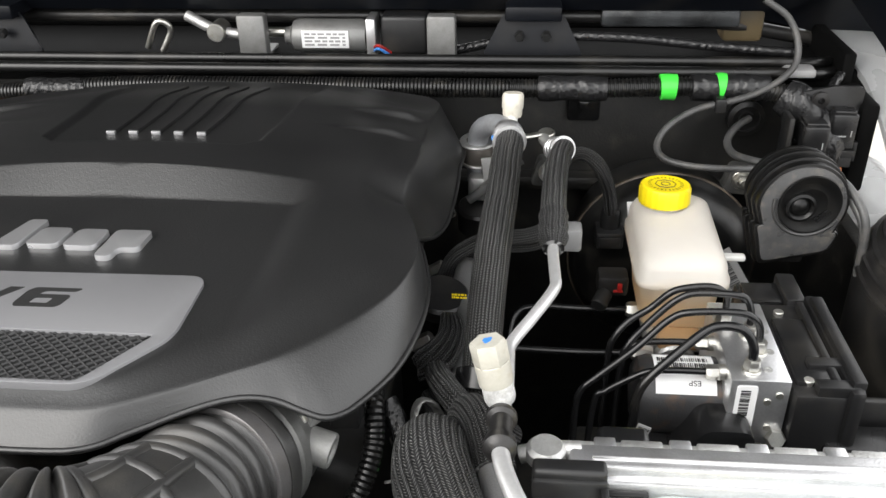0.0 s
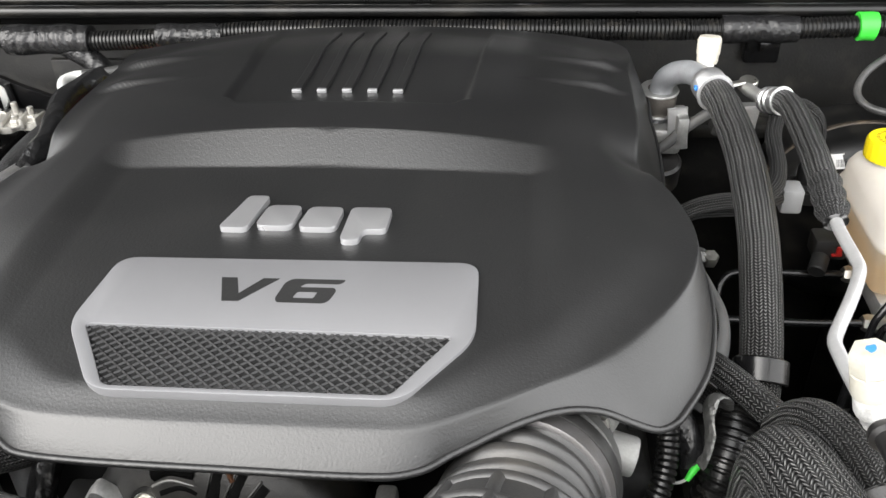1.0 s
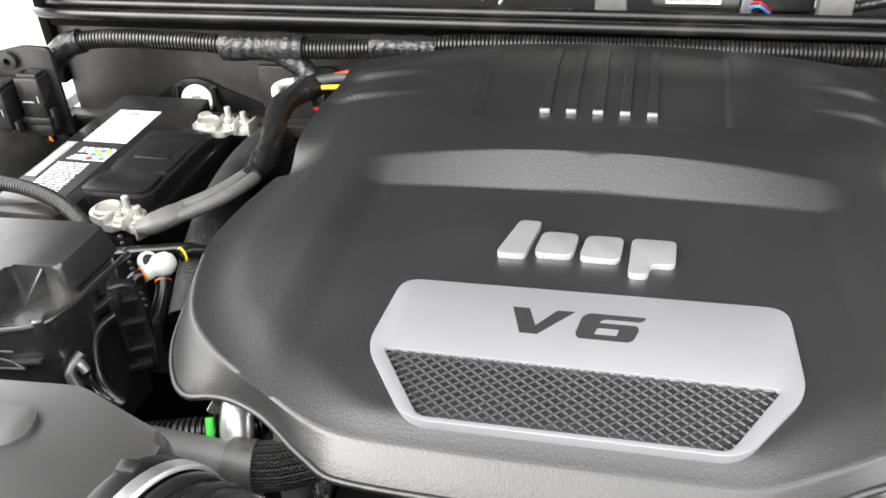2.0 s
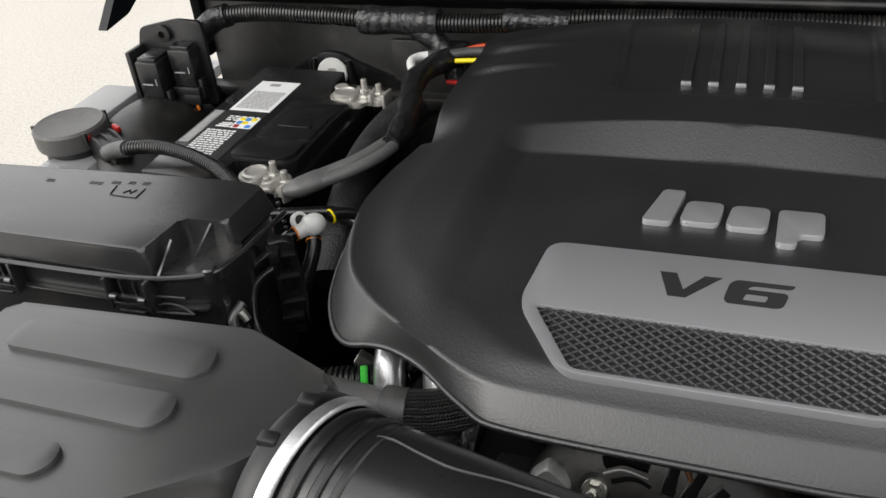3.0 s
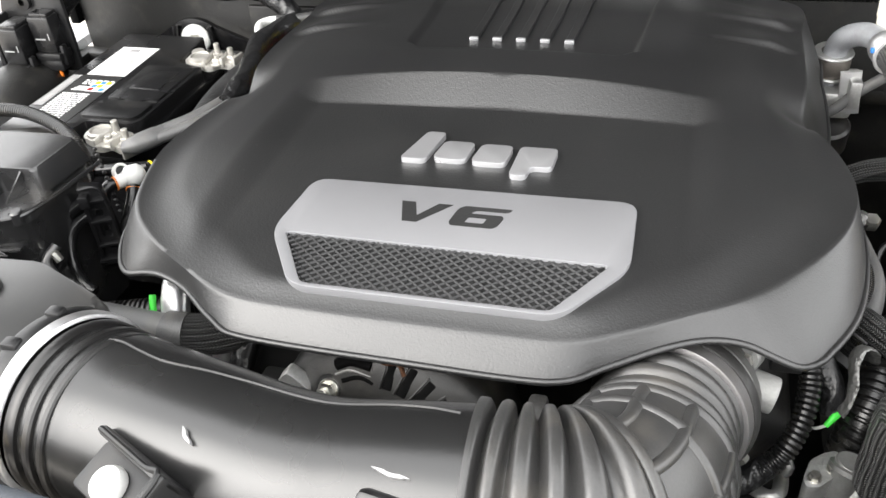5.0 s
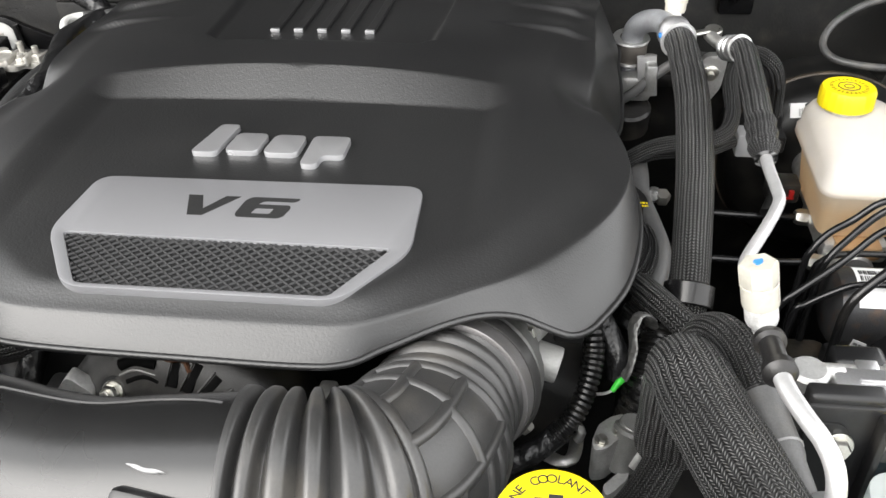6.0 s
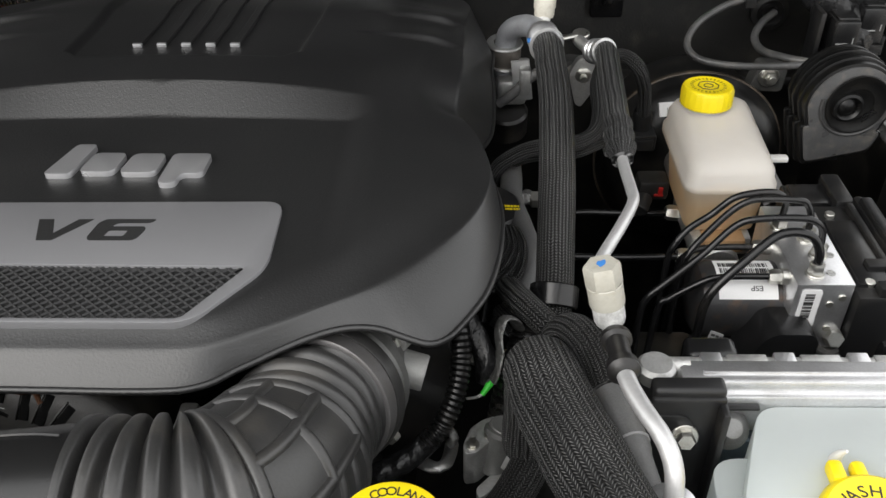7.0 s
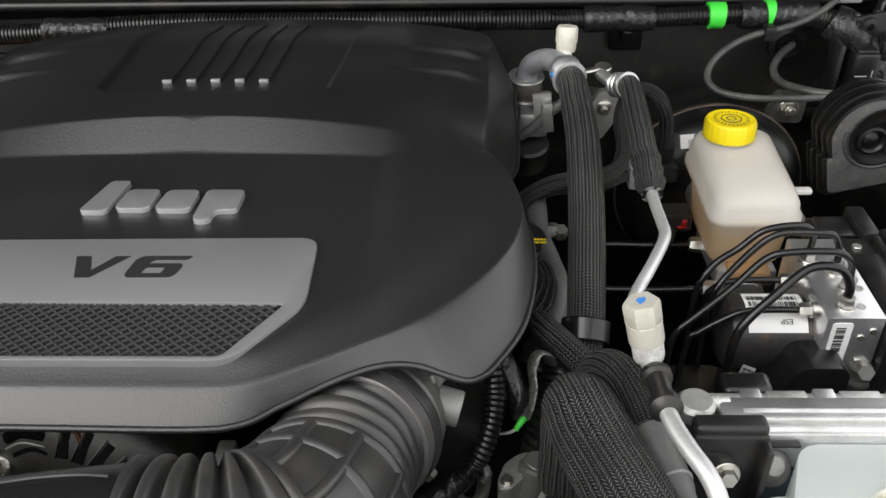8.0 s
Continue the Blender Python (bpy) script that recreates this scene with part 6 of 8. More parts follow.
def front_hoses():
    """Hoses and pipes showing between the air box and the engine cover."""
    t = thing("coolant_pipe", (-0.20, 0.40, 0.9), "bright aluminium pipe dropping below the engine cover", "pipe", "aluminium pipes")
    bm = B()
    sweep(bm, [(-0.205, 0.425, 1.008), (-0.203, 0.408, 1.0), (-0.200, 0.395, 0.98), (-0.199, 0.39, 0.94), (-0.199, 0.39, 0.88)], 0.0105, 20, 0.004)
    part("pipe", bm, ALU, t)
    copy_thing(t, Matrix.Translation((-0.20 + 0.033, 0.405, 0.898)))
    bm = B()
    sweep(bm, [(-0.219, 0.402, 1.0), (-0.217, 0.395, 0.99), (-0.216, 0.39, 0.965)], 0.0026, 10, 0.004)
    solo("green_wire_sleeve", bm, GREEN, "bright green sleeve beside an aluminium pipe", "sleeve")
    t = thing("heater_hose", (-0.17, 0.39, 0.95), "black braided hose with a taped rubber end", "hose")
    bm = B()
    sweep(bm, [(-0.185, 0.381, 0.985), (-0.165, 0.386, 0.985), (-0.145, 0.398, 0.984), (-0.128, 0.418, 0.98), (-0.115, 0.45, 0.97)], 0.0155, 22, 0.004)
    part("braided_sleeve", bm, BRAID_FINE, t)
    bm = B()
    sweep(bm, [(-0.268, 0.388, 0.978), (-0.24, 0.384, 0.982), (-0.205, 0.381, 0.985), (-0.19, 0.381, 0.985)], lambda s: 0.0165 - 0.003 * s, 20, 0.004)
    part("rubber_end", bm, GREYHOSE, t, "smooth grey-black rubber end")
    bm = B()
    sweep(bm, [(-0.198, 0.381, 0.985), (-0.19, 0.381, 0.985), (-0.181, 0.382, 0.985)], 0.0163, 20, 0.002)
    part("tape_band", bm, CABLE, t, "worn grey tape band")
    cable("taped_branch", [(-0.138, 0.405, 0.99), (-0.141, 0.39, 0.975), (-0.146, 0.375, 0.955), (-0.15, 0.365, 0.92)], 0.009, TAPE, "wire branch wrapped in wrinkled tape", "wiring harness")
    for x, y, z in ((-0.235, 0.45, 0.955), (-0.25, 0.44, 0.945), (-0.262, 0.43, 0.93)):
        cable("braided_lead", [(x - 0.05, y - 0.03, z - 0.03), (x - 0.02, y - 0.025, z - 0.012), (x + 0.02, y - 0.005, z), (x + 0.04, y + 0.03, z + 0.005)], 0.010, BRAID_FINE, "black braided lead beside the engine", "lead", grp="braided leads")
    cable("short_conduit", [(-0.285, 0.405, 0.965), (-0.255, 0.41, 0.968), (-0.225, 0.418, 0.97), (-0.20, 0.43, 0.97)], 0.012, CONDUIT, "ribbed black conduit behind the air box", "conduit", ribbed(0.0042, 0.0018), 16, 0.001)
    bm = B()
    box(bm, -0.12, -0.085, 0.345, 0.375, 0.945, 0.975, 0.004)
    solo("dark_connector", bm, DARK, "black connector with a red lock below the cover", "connector")
    bm = B()
    box(bm, -0.094, -0.088, 0.342, 0.346, 0.970, 0.976, 0.001)
    solo("red_lock", bm, RED, "small red connector lock", "lock tab")
    bm = B()
    sweep(bm, [(-0.50, 0.185, 1.045), (-0.33, 0.188, 1.050), (-0.25, 0.185, 1.048), (-0.12, 0.178, 1.045)], 0.017, 20, 0.01)
    solo("front_seal", bm, surface("blue_grey_rubber", (0.05, 0.06, 0.075), 0.5, dirt=DUST, dirt_amt=0.2), "blue-grey rubber seal along the front of the bay", "seal")


front_hoses()


# ---- driver side: refrigerant lines, brake reservoir, ABS unit, horn ----
def ac_lines():
    t = thing("suction_hose", (0.32, 0.65, 0.95), "thick black braided refrigerant hose with aluminium ends", "refrigerant hose", "refrigerant hoses")
    bm = B()
    sweep(bm, [(0.322, 0.803, 1.032), (0.3225, 0.785, 1.036), (0.3205, 0.735, 1.043), (0.3185, 0.66, 1.044), (0.3150, 0.60, 1.037), (0.3125, 0.56, 1.025), (0.310, 0.522, 1.002), (0.308, 0.492, 0.974), (0.303, 0.468, 0.950), (0.299, 0.448, 0.925)], 0.0142, 36, 0.004)
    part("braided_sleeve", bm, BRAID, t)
    bm = B()
    sweep(bm, [(0.320, 0.828, 1.031), (0.321, 0.815, 1.032), (0.3225, 0.802, 1.0325)], 0.0165, 28, 0.003, ribbed(0.007, 0.002))
    collar = part("crimp_collar", bm, ALU, t, "aluminium crimp collar")
    bm = B()
    lathe(bm, [(0.0140, 0), (0.0172, 0.0003), (0.0178, 0.0012), (0.0172, 0.0022), (0.0140, 0.0025)], frame_of((0.3220, 0.8045, 1.0325), (0.3225, 0.8020, 1.0327)), 32)
    part("crimp_ring", bm, PIPE, collar, "bright ring at the sleeve's end")
    bm = B()
    box(bm, 0.3035, 0.3065, 0.806, 0.811, 1.033, 1.037, 0.0008)
    part("paint_mark", bm, BLUE, collar, "blue paint mark")
    bm = B()
    sweep(bm, [(0.320, 0.826, 1.031), (0.318, 0.842, 1.030), (0.306, 0.862, 1.028), (0.292, 0.876, 1.018), (0.286, 0.884, 1.000), (0.285, 0.888, 0.95)], 0.0115, 24, 0.004)
    part("elbow_pipe", bm, surface("dull_aluminium", (0.36, 0.37, 0.39), 0.5, metal=0.5, vary=0.2, dirt=(0.15, 0.14, 0.13), dirt_amt=0.4, big=30), t, "dull aluminium elbow")
    bm = B()
    lathe(bm, [(0, 0), (0.0165, 0), (0.0178, 0.002), (0.0178, 0.018), (0.0165, 0.022), (0, 0.022)], frame_of((0.285, 0.887, 0.975), (0.2855, 0.885, 1.0)), 28)
    part("pipe_clamp", bm, surface("clamp_band", (0.16, 0.145, 0.13), 0.4, metal=0.6, vary=0.3, big=40), t, "brownish clamp band")
    for z in (0.974, 0.9965):
        bm = B()
        lathe(bm, [(0.012, 0), (0.0192, 0), (0.0200, 0.0015), (0.0192, 0.003), (0.012, 0.003)], frame_of((0.285, 0.887, z), (0.2852, 0.886, z + 0.01)), 28)
        part("clamp_ring", bm, CAST, t)
    bm = B()
    m = frame_of((0.306, 0.862, 0.945), (0.300, 0.858, 0.995))
    slab(bm, rounded([(-0.010, -0.002), (0.010, -0.002), (0.010, 0.002), (-0.010, 0.002)], 0.001), [], -0.002, 0.046, 0.001, m)
    part("clamp_strap", bm, PIPE, t, "bright flat metal strap")
    bm = B()
    rod(bm, (0.3215, 0.848, 1.026), (0.3238, 0.864, 1.040), 0.0068, n=20)
    part("port_neck", bm, WHITE, t)
    bm = B()
    lathe(bm, [(0, 0), (0.0095, 0), (0.0105, 0.003), (0.0105, 0.008), (0.0115, 0.010), (0.0115, 0.023), (0.010, 0.026), (0, 0.026)], frame_of((0.3238, 0.864, 1.0365), (0.3245, 0.869, 1.0645)), 12)
    part("port_cap", bm, CREAM, t, "translucent white service port cap")
    bm = B()
    lathe(bm, [(0.0165, 0), (0.0182, 0.001), (0.0182, 0.016), (0.0165, 0.017)], frame_of((0.3086, 0.4965, 0.979), (0.3066, 0.483, 0.9665)), 32)
    part("retaining_clip", bm, GLOSS, t, "glossy black plastic clip")

    t = thing("liquid_hose", (0.37, 0.68, 0.98), "black braided refrigerant hose ending in a bent aluminium pipe", "refrigerant hose", "refrigerant hoses")
    bm = B()
    sweep(bm, [(0.3755, 0.775, 1.038), (0.372, 0.74, 1.049), (0.367, 0.70, 1.057), (0.363, 0.65, 1.060), (0.361, 0.61, 1.057), (0.3605, 0.58, 1.051)], 0.0104, 28, 0.004)
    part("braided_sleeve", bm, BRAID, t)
    bm = B()
    cm = frame_of((0.3668, 0.796, 1.029), (0.3760, 0.7725, 1.039))
    lathe(bm, [(0.006, 0), (0.0108, 0.0005), (0.0122, 0.002), (0.0124, 0.006), (0.0112, 0.0072), (0.0112, 0.0088), (0.0124, 0.010), (0.0124, 0.013), (0.0112, 0.0142), (0.0112, 0.0158), (0.0122, 0.017), (0.0122, 0.023), (0.0102, 0.0236)], cm, 30)
    collar = part("crimp_collar", bm, ALU, t, "aluminium crimp collar")
    bm = B()
    lathe(bm, [(0.0102, 0.0232), (0.0126, 0.0234), (0.0132, 0.0243), (0.0126, 0.0253), (0.0102, 0.0256)], cm, 30)
    part("crimp_ring", bm, PIPE, collar, "bright ring at the sleeve's end")
    bm = B()
    sweep(bm, [(0.361, 0.602, 1.0560), (0.3605, 0.582, 1.0515), (0.3603, 0.562, 1.047)], lambda s: 0.0112 + 0.0008 * math.sin(s * 20) - 0.0035 * ease(s, 0.7, 1.0), 24, 0.003)
    part("frayed_end", bm, BRAID_FINE, t, "frayed sleeve end")
    bm = B()
    sweep(bm, [(0.3603, 0.566, 1.048), (0.3600, 0.550, 1.047), (0.3608, 0.522, 1.0465), (0.3606, 0.510, 1.046), (0.355, 0.4955, 1.045), (0.345, 0.476, 1.0425), (0.3345, 0.4575, 1.0395), (0.3297, 0.447, 1.038), (0.3292, 0.436, 1.038), (0.3292, 0.410, 1.040), (0.3285, 0.382, 1.046)], 0.0042, 20, 0.004)
    part("bent_pipe", bm, PIPE, t, "bare bent aluminium pipe")
    bm = B()
    sweep(bm, [(0.366, 0.797, 1.029), (0.362, 0.815, 1.026), (0.358, 0.832, 1.024)], 0.0062, 16, 0.004)
    part("neck_pipe", bm, CAST, t)
    bm = B()
    sweep(bm, [(0.325, 0.832, 1.028), (0.340, 0.834, 1.0265), (0.356, 0.838, 1.028)], 0.0042, 12, 0.004, flat=0.6)
    rod(bm, (0.3605, 0.842, 1.019), (0.3605, 0.840, 1.030), 0.0088, n=22)
    part("link_plate", bm, STEEL, t, "brassy link plate with an eye")

    t = thing("service_valve", (0.327, 0.376, 1.045), "cream plastic hex cap on an aluminium service valve", "service valve")
    lo, hi = Vector((0.3265, 0.3760, 1.0490)), Vector((0.3176, 0.3812, 1.0895))
    m = frame_of(lo, hi)
    bm = B()
    lathe(bm, [(0, -0.006), (0.005, -0.006), (0.0055, 0.0), (0.0084, 0.0025), (0.0092, 0.005), (0.0092, 0.017), (0, 0.017)], m, 28)
    part("valve_stem", bm, SPARKLE, t, "rough cast aluminium stem")
    bm = B()
    lathe(bm, [(0.0085, 0.0145), (0.0100, 0.0150), (0.0103, 0.0165), (0.0103, 0.0285), (0.0098, 0.0290)], m, 32)
    lathe(bm, [(0.0098, 0.0265), (0.0106, 0.0285), (0.0107, 0.0400), (0.0098, 0.0420), (0, 0.0422)], m, 6)
    cap = part("hex_cap", bm, CAPPLASTIC, t, "translucent beige hex cap", angle=25)
    bm = B()
    slab(bm, [(0.003 * math.cos(a) * (1 + 0.3 * math.sin(3 * a)), 0.0025 * math.sin(a)) for a in [2 * math.pi * i / 14 for i in range(14)]], [], 0.0420, 0.0426, 0, m)
    part("paint_mark", bm, BLUE, cap, "blue paint dot")

    t = thing("condenser_pipe", (0.335, 0.31, 1.02), "bent aluminium pipe with a black rubber grommet", "pipe")
    bm = B()
    sweep(bm, [(0.3272, 0.380, 1.043), (0.3270, 0.372, 1.049), (0.3266, 0.357, 1.0545), (0.3268, 0.333, 1.0560), (0.3290, 0.318, 1.0560), (0.3340, 0.302, 1.0555), (0.3395, 0.289, 1.0540), (0.3432, 0.278, 1.0490), (0.3448, 0.2715, 1.0380), (0.3450, 0.2700, 1.0200), (0.3450, 0.2700, 0.96)], 0.0049, 22, 0.003)
    part("pipe", bm, PIPE, t)
    bm = B()
    m = frame_of((0.3268, 0.3630, 1.0525), (0.3266, 0.3270, 1.0570)) @ Matrix.Scale(0.71, 4)
    lathe(bm, [(0.005, 0), (0.0115, 0.001), (0.0125, 0.003), (0.0125, 0.008), (0.009, 0.010), (0.009, 0.036), (0.0125, 0.038), (0.0130, 0.046), (0.0095, 0.050), (0.005, 0.051)], m, 28)
    part("grommet", bm, RUBBER, t, "black rubber isolator")
    bm = B()
    lathe(bm, [(0, 0), (0.011, 0), (0.0125, 0.003), (0.0125, 0.012), (0.008, 0.014), (0, 0.014)], Matrix.Translation((0.345, 0.270, 1.014)), 28)
    part("end_nut", bm, ALU, t)

    # looped hose and flat harness behind the big hose
    cable("looped_hose", [(0.262, 0.685, 0.935), (0.272, 0.693, 0.958), (0.291, 0.690, 0.976), (0.312, 0.689, 0.984), (0.343, 0.692, 0.986), (0.361, 0.704, 0.990), (0.368, 0.727, 0.998), (0.369, 0.761, 1.010), (0.380, 0.789, 1.022), (0.396, 0.794, 1.025), (0.410, 0.788, 1.018), (0.420, 0.797, 0.998), (0.428, 0.815, 0.970), (0.432, 0.826, 0.945)], 0.0072, BRAID_FINE, "black braided vacuum hose looped to a connector", "hose", n=20)
    cable("flat_harness", [(0.262, 0.700, 0.925), (0.276, 0.707, 0.948), (0.296, 0.702, 0.965), (0.316, 0.700, 0.970), (0.345, 0.701, 0.972), (0.370, 0.716, 0.974)], 0.0068, BRAID_FINE, "black braided wiring lead under the refrigerant hose", "lead")
    bm = B()
    box(bm, 0.417, 0.447, 0.812, 0.842, 0.905, 0.925, 0.003)
    lathe(bm, [(0, 0), (0.0105, 0), (0.0105, 0.018), (0.009, 0.024), (0, 0.024)], Matrix.Translation((0.432, 0.83, 0.922)), 20)
    box(bm, 0.421, 0.443, 0.809, 0.8125, 0.908, 0.921, 0.001)
    solo("sensor_plug", bm, PLASTIC, "black sensor plug on a hose end", "connector")
    bm = B()
    box(bm, 0.376, 0.395, 0.722, 0.744, 0.952, 0.976, 0.003)
    solo("white_connector", bm, GREYLABEL, "pale grey plastic connector below the hoses", "connector")


ac_lines()


def brake_reservoir():
    t = thing("brake_reservoir", (0.497, 0.76, 0.865), "milky plastic brake fluid reservoir with amber fluid", "fluid reservoir")
    bm = B()
    def sect(x0, x1, y0, y1, r, zf, zb):
        pts = rounded([(x0, y0), (x1, y0), (x1, y1), (x0, y1)], r, 6)
        return [bm.verts.new((p.x, p.y, zf + (zb - zf) * (p.y - y0) / (y1 - y0))) for p in pts]
    rings = [sect(0.466, 0.530, 0.715, 0.80, 0.012, 0.872, 0.872), sect(0.4635, 0.533, 0.710, 0.81, 0.014, 0.876, 0.876), sect(0.4605, 0.536, 0.7045, 0.828, 0.016, 0.921, 0.921), sect(0.4535, 0.543, 0.697, 0.838, 0.018, 0.926, 0.926), sect(0.4535, 0.543, 0.697, 0.838, 0.018, 0.932, 0.934), sect(0.456, 0.5405, 0.700, 0.836, 0.018, 0.936, 0.939), sect(0.4565, 0.540, 0.701, 0.835, 0.018, 0.943, 0.952), sect(0.460, 0.536, 0.706, 0.831, 0.02, 0.951, 0.962), sect(0.468, 0.528, 0.718, 0.824, 0.022, 0.956, 0.968), sect(0.480, 0.516, 0.735, 0.815, 0.016, 0.959, 0.970)]
    for a, b in zip(rings, rings[1:]):
        for i in range(len(a)):
            j = (i + 1) % len(a)
            bm.faces.new((a[i], a[j], b[j], b[i]))
    bm.faces.new(rings[0][::-1])
    bm.faces.new(rings[-1])
    tank = part("tank", bm, RESERVOIR, t, angle=70)
    m = Matrix.Translation((0.4885, 0.803, 0.962)) @ Matrix.Rotation(radians(-3), 4, "X")
    bm = B()
    lathe(bm, [(0, 0), (0.021, 0), (0.021, 0.010), (0, 0.010)], m, 32)
    part("neck", bm, RESERVOIR, tank)
    bm = B()
    n = 72
    prof = [(0.0245, 0.006), (0.0262, 0.007), (0.0262, 0.022), (0.0245, 0.0255), (0.0225, 0.0262), (0.021, 0.0256), (0, 0.0256)]
    rings = []
    for r, h in prof[:-1]:
        rings.append([bm.verts.new(m @ Vector(((r - (0.0008 if i % 3 == 0 and 0.0065 < h < 0.023 else 0)) * math.cos(2 * math.pi * i / n), (r - (0.0008 if i % 3 == 0 and 0.0065 < h < 0.023 else 0)) * math.sin(2 * math.pi * i / n), h))) for i in range(n)])
    for a, b in zip(rings, rings[1:]):
        for i in range(n):
            bm.faces.new((a[i], a[(i + 1) % n], b[(i + 1) % n], b[i]))
    bm.faces.new(rings[-1])
    cap = part("cap", bm, YELLOW, t, "bright yellow knurled screw cap")
    for r, k in ((0.0105, 8), (0.0045, 24)):
        bm = B()
        pts = [m @ Vector((r * math.cos(2 * math.pi * i / k), r * math.sin(2 * math.pi * i / k), 0.0258)) for i in range(k)]
        for i in range(k):
            rod(bm, pts[i], pts[(i + 1) % k], 0.0005, n=6)
        part("emblem", bm, INK, cap)
    bm = B()
    for i in range(26):
        a = 2 * math.pi * i / 26
        mm = m @ Matrix.Rotation(a, 4, "Z") @ Matrix.Translation((0.0165, 0, 0.0257))
        box(bm, -0.0016, 0.0016, -0.0010, 0.0010 - 0.0006 * (i % 2), 0, 0.0003, 0, m=mm)
    part("cap_print", bm, surface("olive_print", (0.35, 0.27, 0.01), 0.5), cap, "ring of small print")
    bm = B()
    box(bm, 0.540, 0.565, 0.748, 0.757, 0.930, 0.936, 0.002)
    part("side_tab", bm, WHITE, tank)

    resize(t, (0.497, 0.76, 0.865), 0.94, (-0.0153, -0.0454, 0.0313))
    t = thing("master_cylinder", (0.50, 0.79, 0.80), "cast aluminium brake master cylinder below its reservoir", "master cylinder")
    bm = B()
    rod(bm, (0.497, 0.69, 0.845), (0.497, 0.90, 0.855), 0.021, n=28)
    box(bm, 0.468, 0.53, 0.70, 0.79, 0.85, 0.872, 0.006)
    part("body", bm, CAST, t)
    for y, z in ((0.742, 0.859), (0.675, 0.852)):
        bm = B()
        hexnut(bm, (0.475, y + 0.02, z), (0.455, y + 0.02, z + 0.002), 0.0085)
        part("line_nut", bm, STEEL, t)
    bm = B()
    box(bm, 0.478, 0.522, 0.692, 0.72, 0.858, 0.875, 0.006)
    part("fluid_port", bm, BROWN, t)
    bm = B()
    box(bm, 0.424, 0.456, 0.764, 0.790, 0.874, 0.897, 0.004)
    plug = part("level_plug", bm, PLASTIC, t, "black level sensor plug")
    bm = B()
    box(bm, 0.444, 0.449, 0.7605, 0.7645, 0.883, 0.8915, 0.001)
    box(bm, 0.440, 0.450, 0.7610, 0.7640, 0.881, 0.8835, 0.001)
    part("lock_tab", bm, RED, plug, "red lock tab")
    bm = B()
    rod(bm, (0.432, 0.765, 0.878), (0.424, 0.748, 0.872), 0.0085, n=18)
    part("switch", bm, DARK, t)

    resize(t, (0.5, 0.79, 0.8), 0.94, (-0.0155, -0.0472, 0.0352))
    t = thing("brake_booster", (0.50, 0.93, 0.78), "round black brake servo with a barcode label", "brake servo")
    bm = B()
    m = frame_of((0.510, 0.985, 0.852), (0.510, 0.86, 0.857))
    lathe(bm, [(0, 0), (0.098, 0), (0.104, 0.01), (0.1075, 0.066), (0.110, 0.070), (0.1105, 0.074), (0.110, 0.078), (0.106, 0.082), (0.104, 0.092), (0.094, 0.108), (0.078, 0.116), (0.05, 0.122), (0, 0.123)], m, 72)
    rim_ring = B()
    lathe(rim_ring, [(0.1095, 0.0705), (0.1118, 0.0715), (0.1122, 0.074), (0.1118, 0.0765), (0.1095, 0.0775)], m, 72)
    part("rim_ring", rim_ring, surface("servo_rim", (0.055, 0.045, 0.036), 0.35, metal=0.3, vary=0.6, dirt=(0.16, 0.12, 0.08), dirt_amt=0.6, big=40), t, "worn brownish crimped rim")
    drum = part("drum", bm, surface("servo_paint", (0.004, 0.004, 0.004), 0.32, dirt=DUST, dirt_amt=0.12, big=14, spec=0.4), t)
    bm = B()
    lm = Matrix.Translation((0.478, 0.878, 0.938)) @ Matrix.Rotation(radians(60), 4, "X") @ Matrix.Rotation(radians(4), 4, "Z")
    box(bm, -0.017, 0.017, -0.008, 0.008, -0.02, 0.0006, 0, m=lm)
    lab = part("label", bm, LABEL, drum, "white barcode label")
    bm = B()
    barcode(bm, lm @ Matrix.Translation((0.003, -0.002, 0.0007)), 0.022, 0.008, 14)
    part("print", bm, INK, lab)
    # second label takes a grey colour in place of white, as its shade
    bm = B()
    lm = Matrix.Translation((0.572, 0.82, 0.885)) @ Matrix.Rotation(radians(60), 4, "X") @ Matrix.Rotation(radians(-60), 4, "Z")
    box(bm, -0.03, 0.03, -0.014, 0.014, 0, 0.0006, 0, m=lm)
    lab = part("label", bm, GREYLABEL, drum, "barcode label coloured grey for shade")
    bm = B()
    barcode(bm, lm @ Matrix.Translation((0, 0, 0.0007)), 0.055, 0.012, 26)
    part("print", bm, INK, lab)
    for x, z in ((0.372, 0.95), (0.600, 0.945)):
        bm = B()
        m2 = Matrix.Translation((x, 0.965, z)) @ Matrix.Rotation(radians(90), 4, "X")
        slab(bm, rounded([(-0.021, -0.018), (0.019, -0.020), (0.021, 0.012), (-0.012, 0.016)], 0.007), [], 0, 0.02, 0.004, m2)
        flange = part("mount_flange", bm, surface("dull_flange", (0.09, 0.09, 0.087), 0.55, metal=0.5, dirt=DUST, dirt_amt=0.4, big=25), t, "bare cast mounting flange")
        bm = B()
        rod(bm, (x, 0.946, z), (x, 0.942, z), 0.012, n=20)
        hexnut(bm, (x, 0.944, z), (x, 0.935, z + 0.001), 0.0085)
        rod(bm, (x, 0.944, z), (x, 0.928, z + 0.002), 0.0048)
        part("nut", bm, STEEL, flange)
    resize(t, (0.5, 0.93, 0.78), 0.955, (-0.0116, -0.0417, 0.0123))


brake_reservoir()


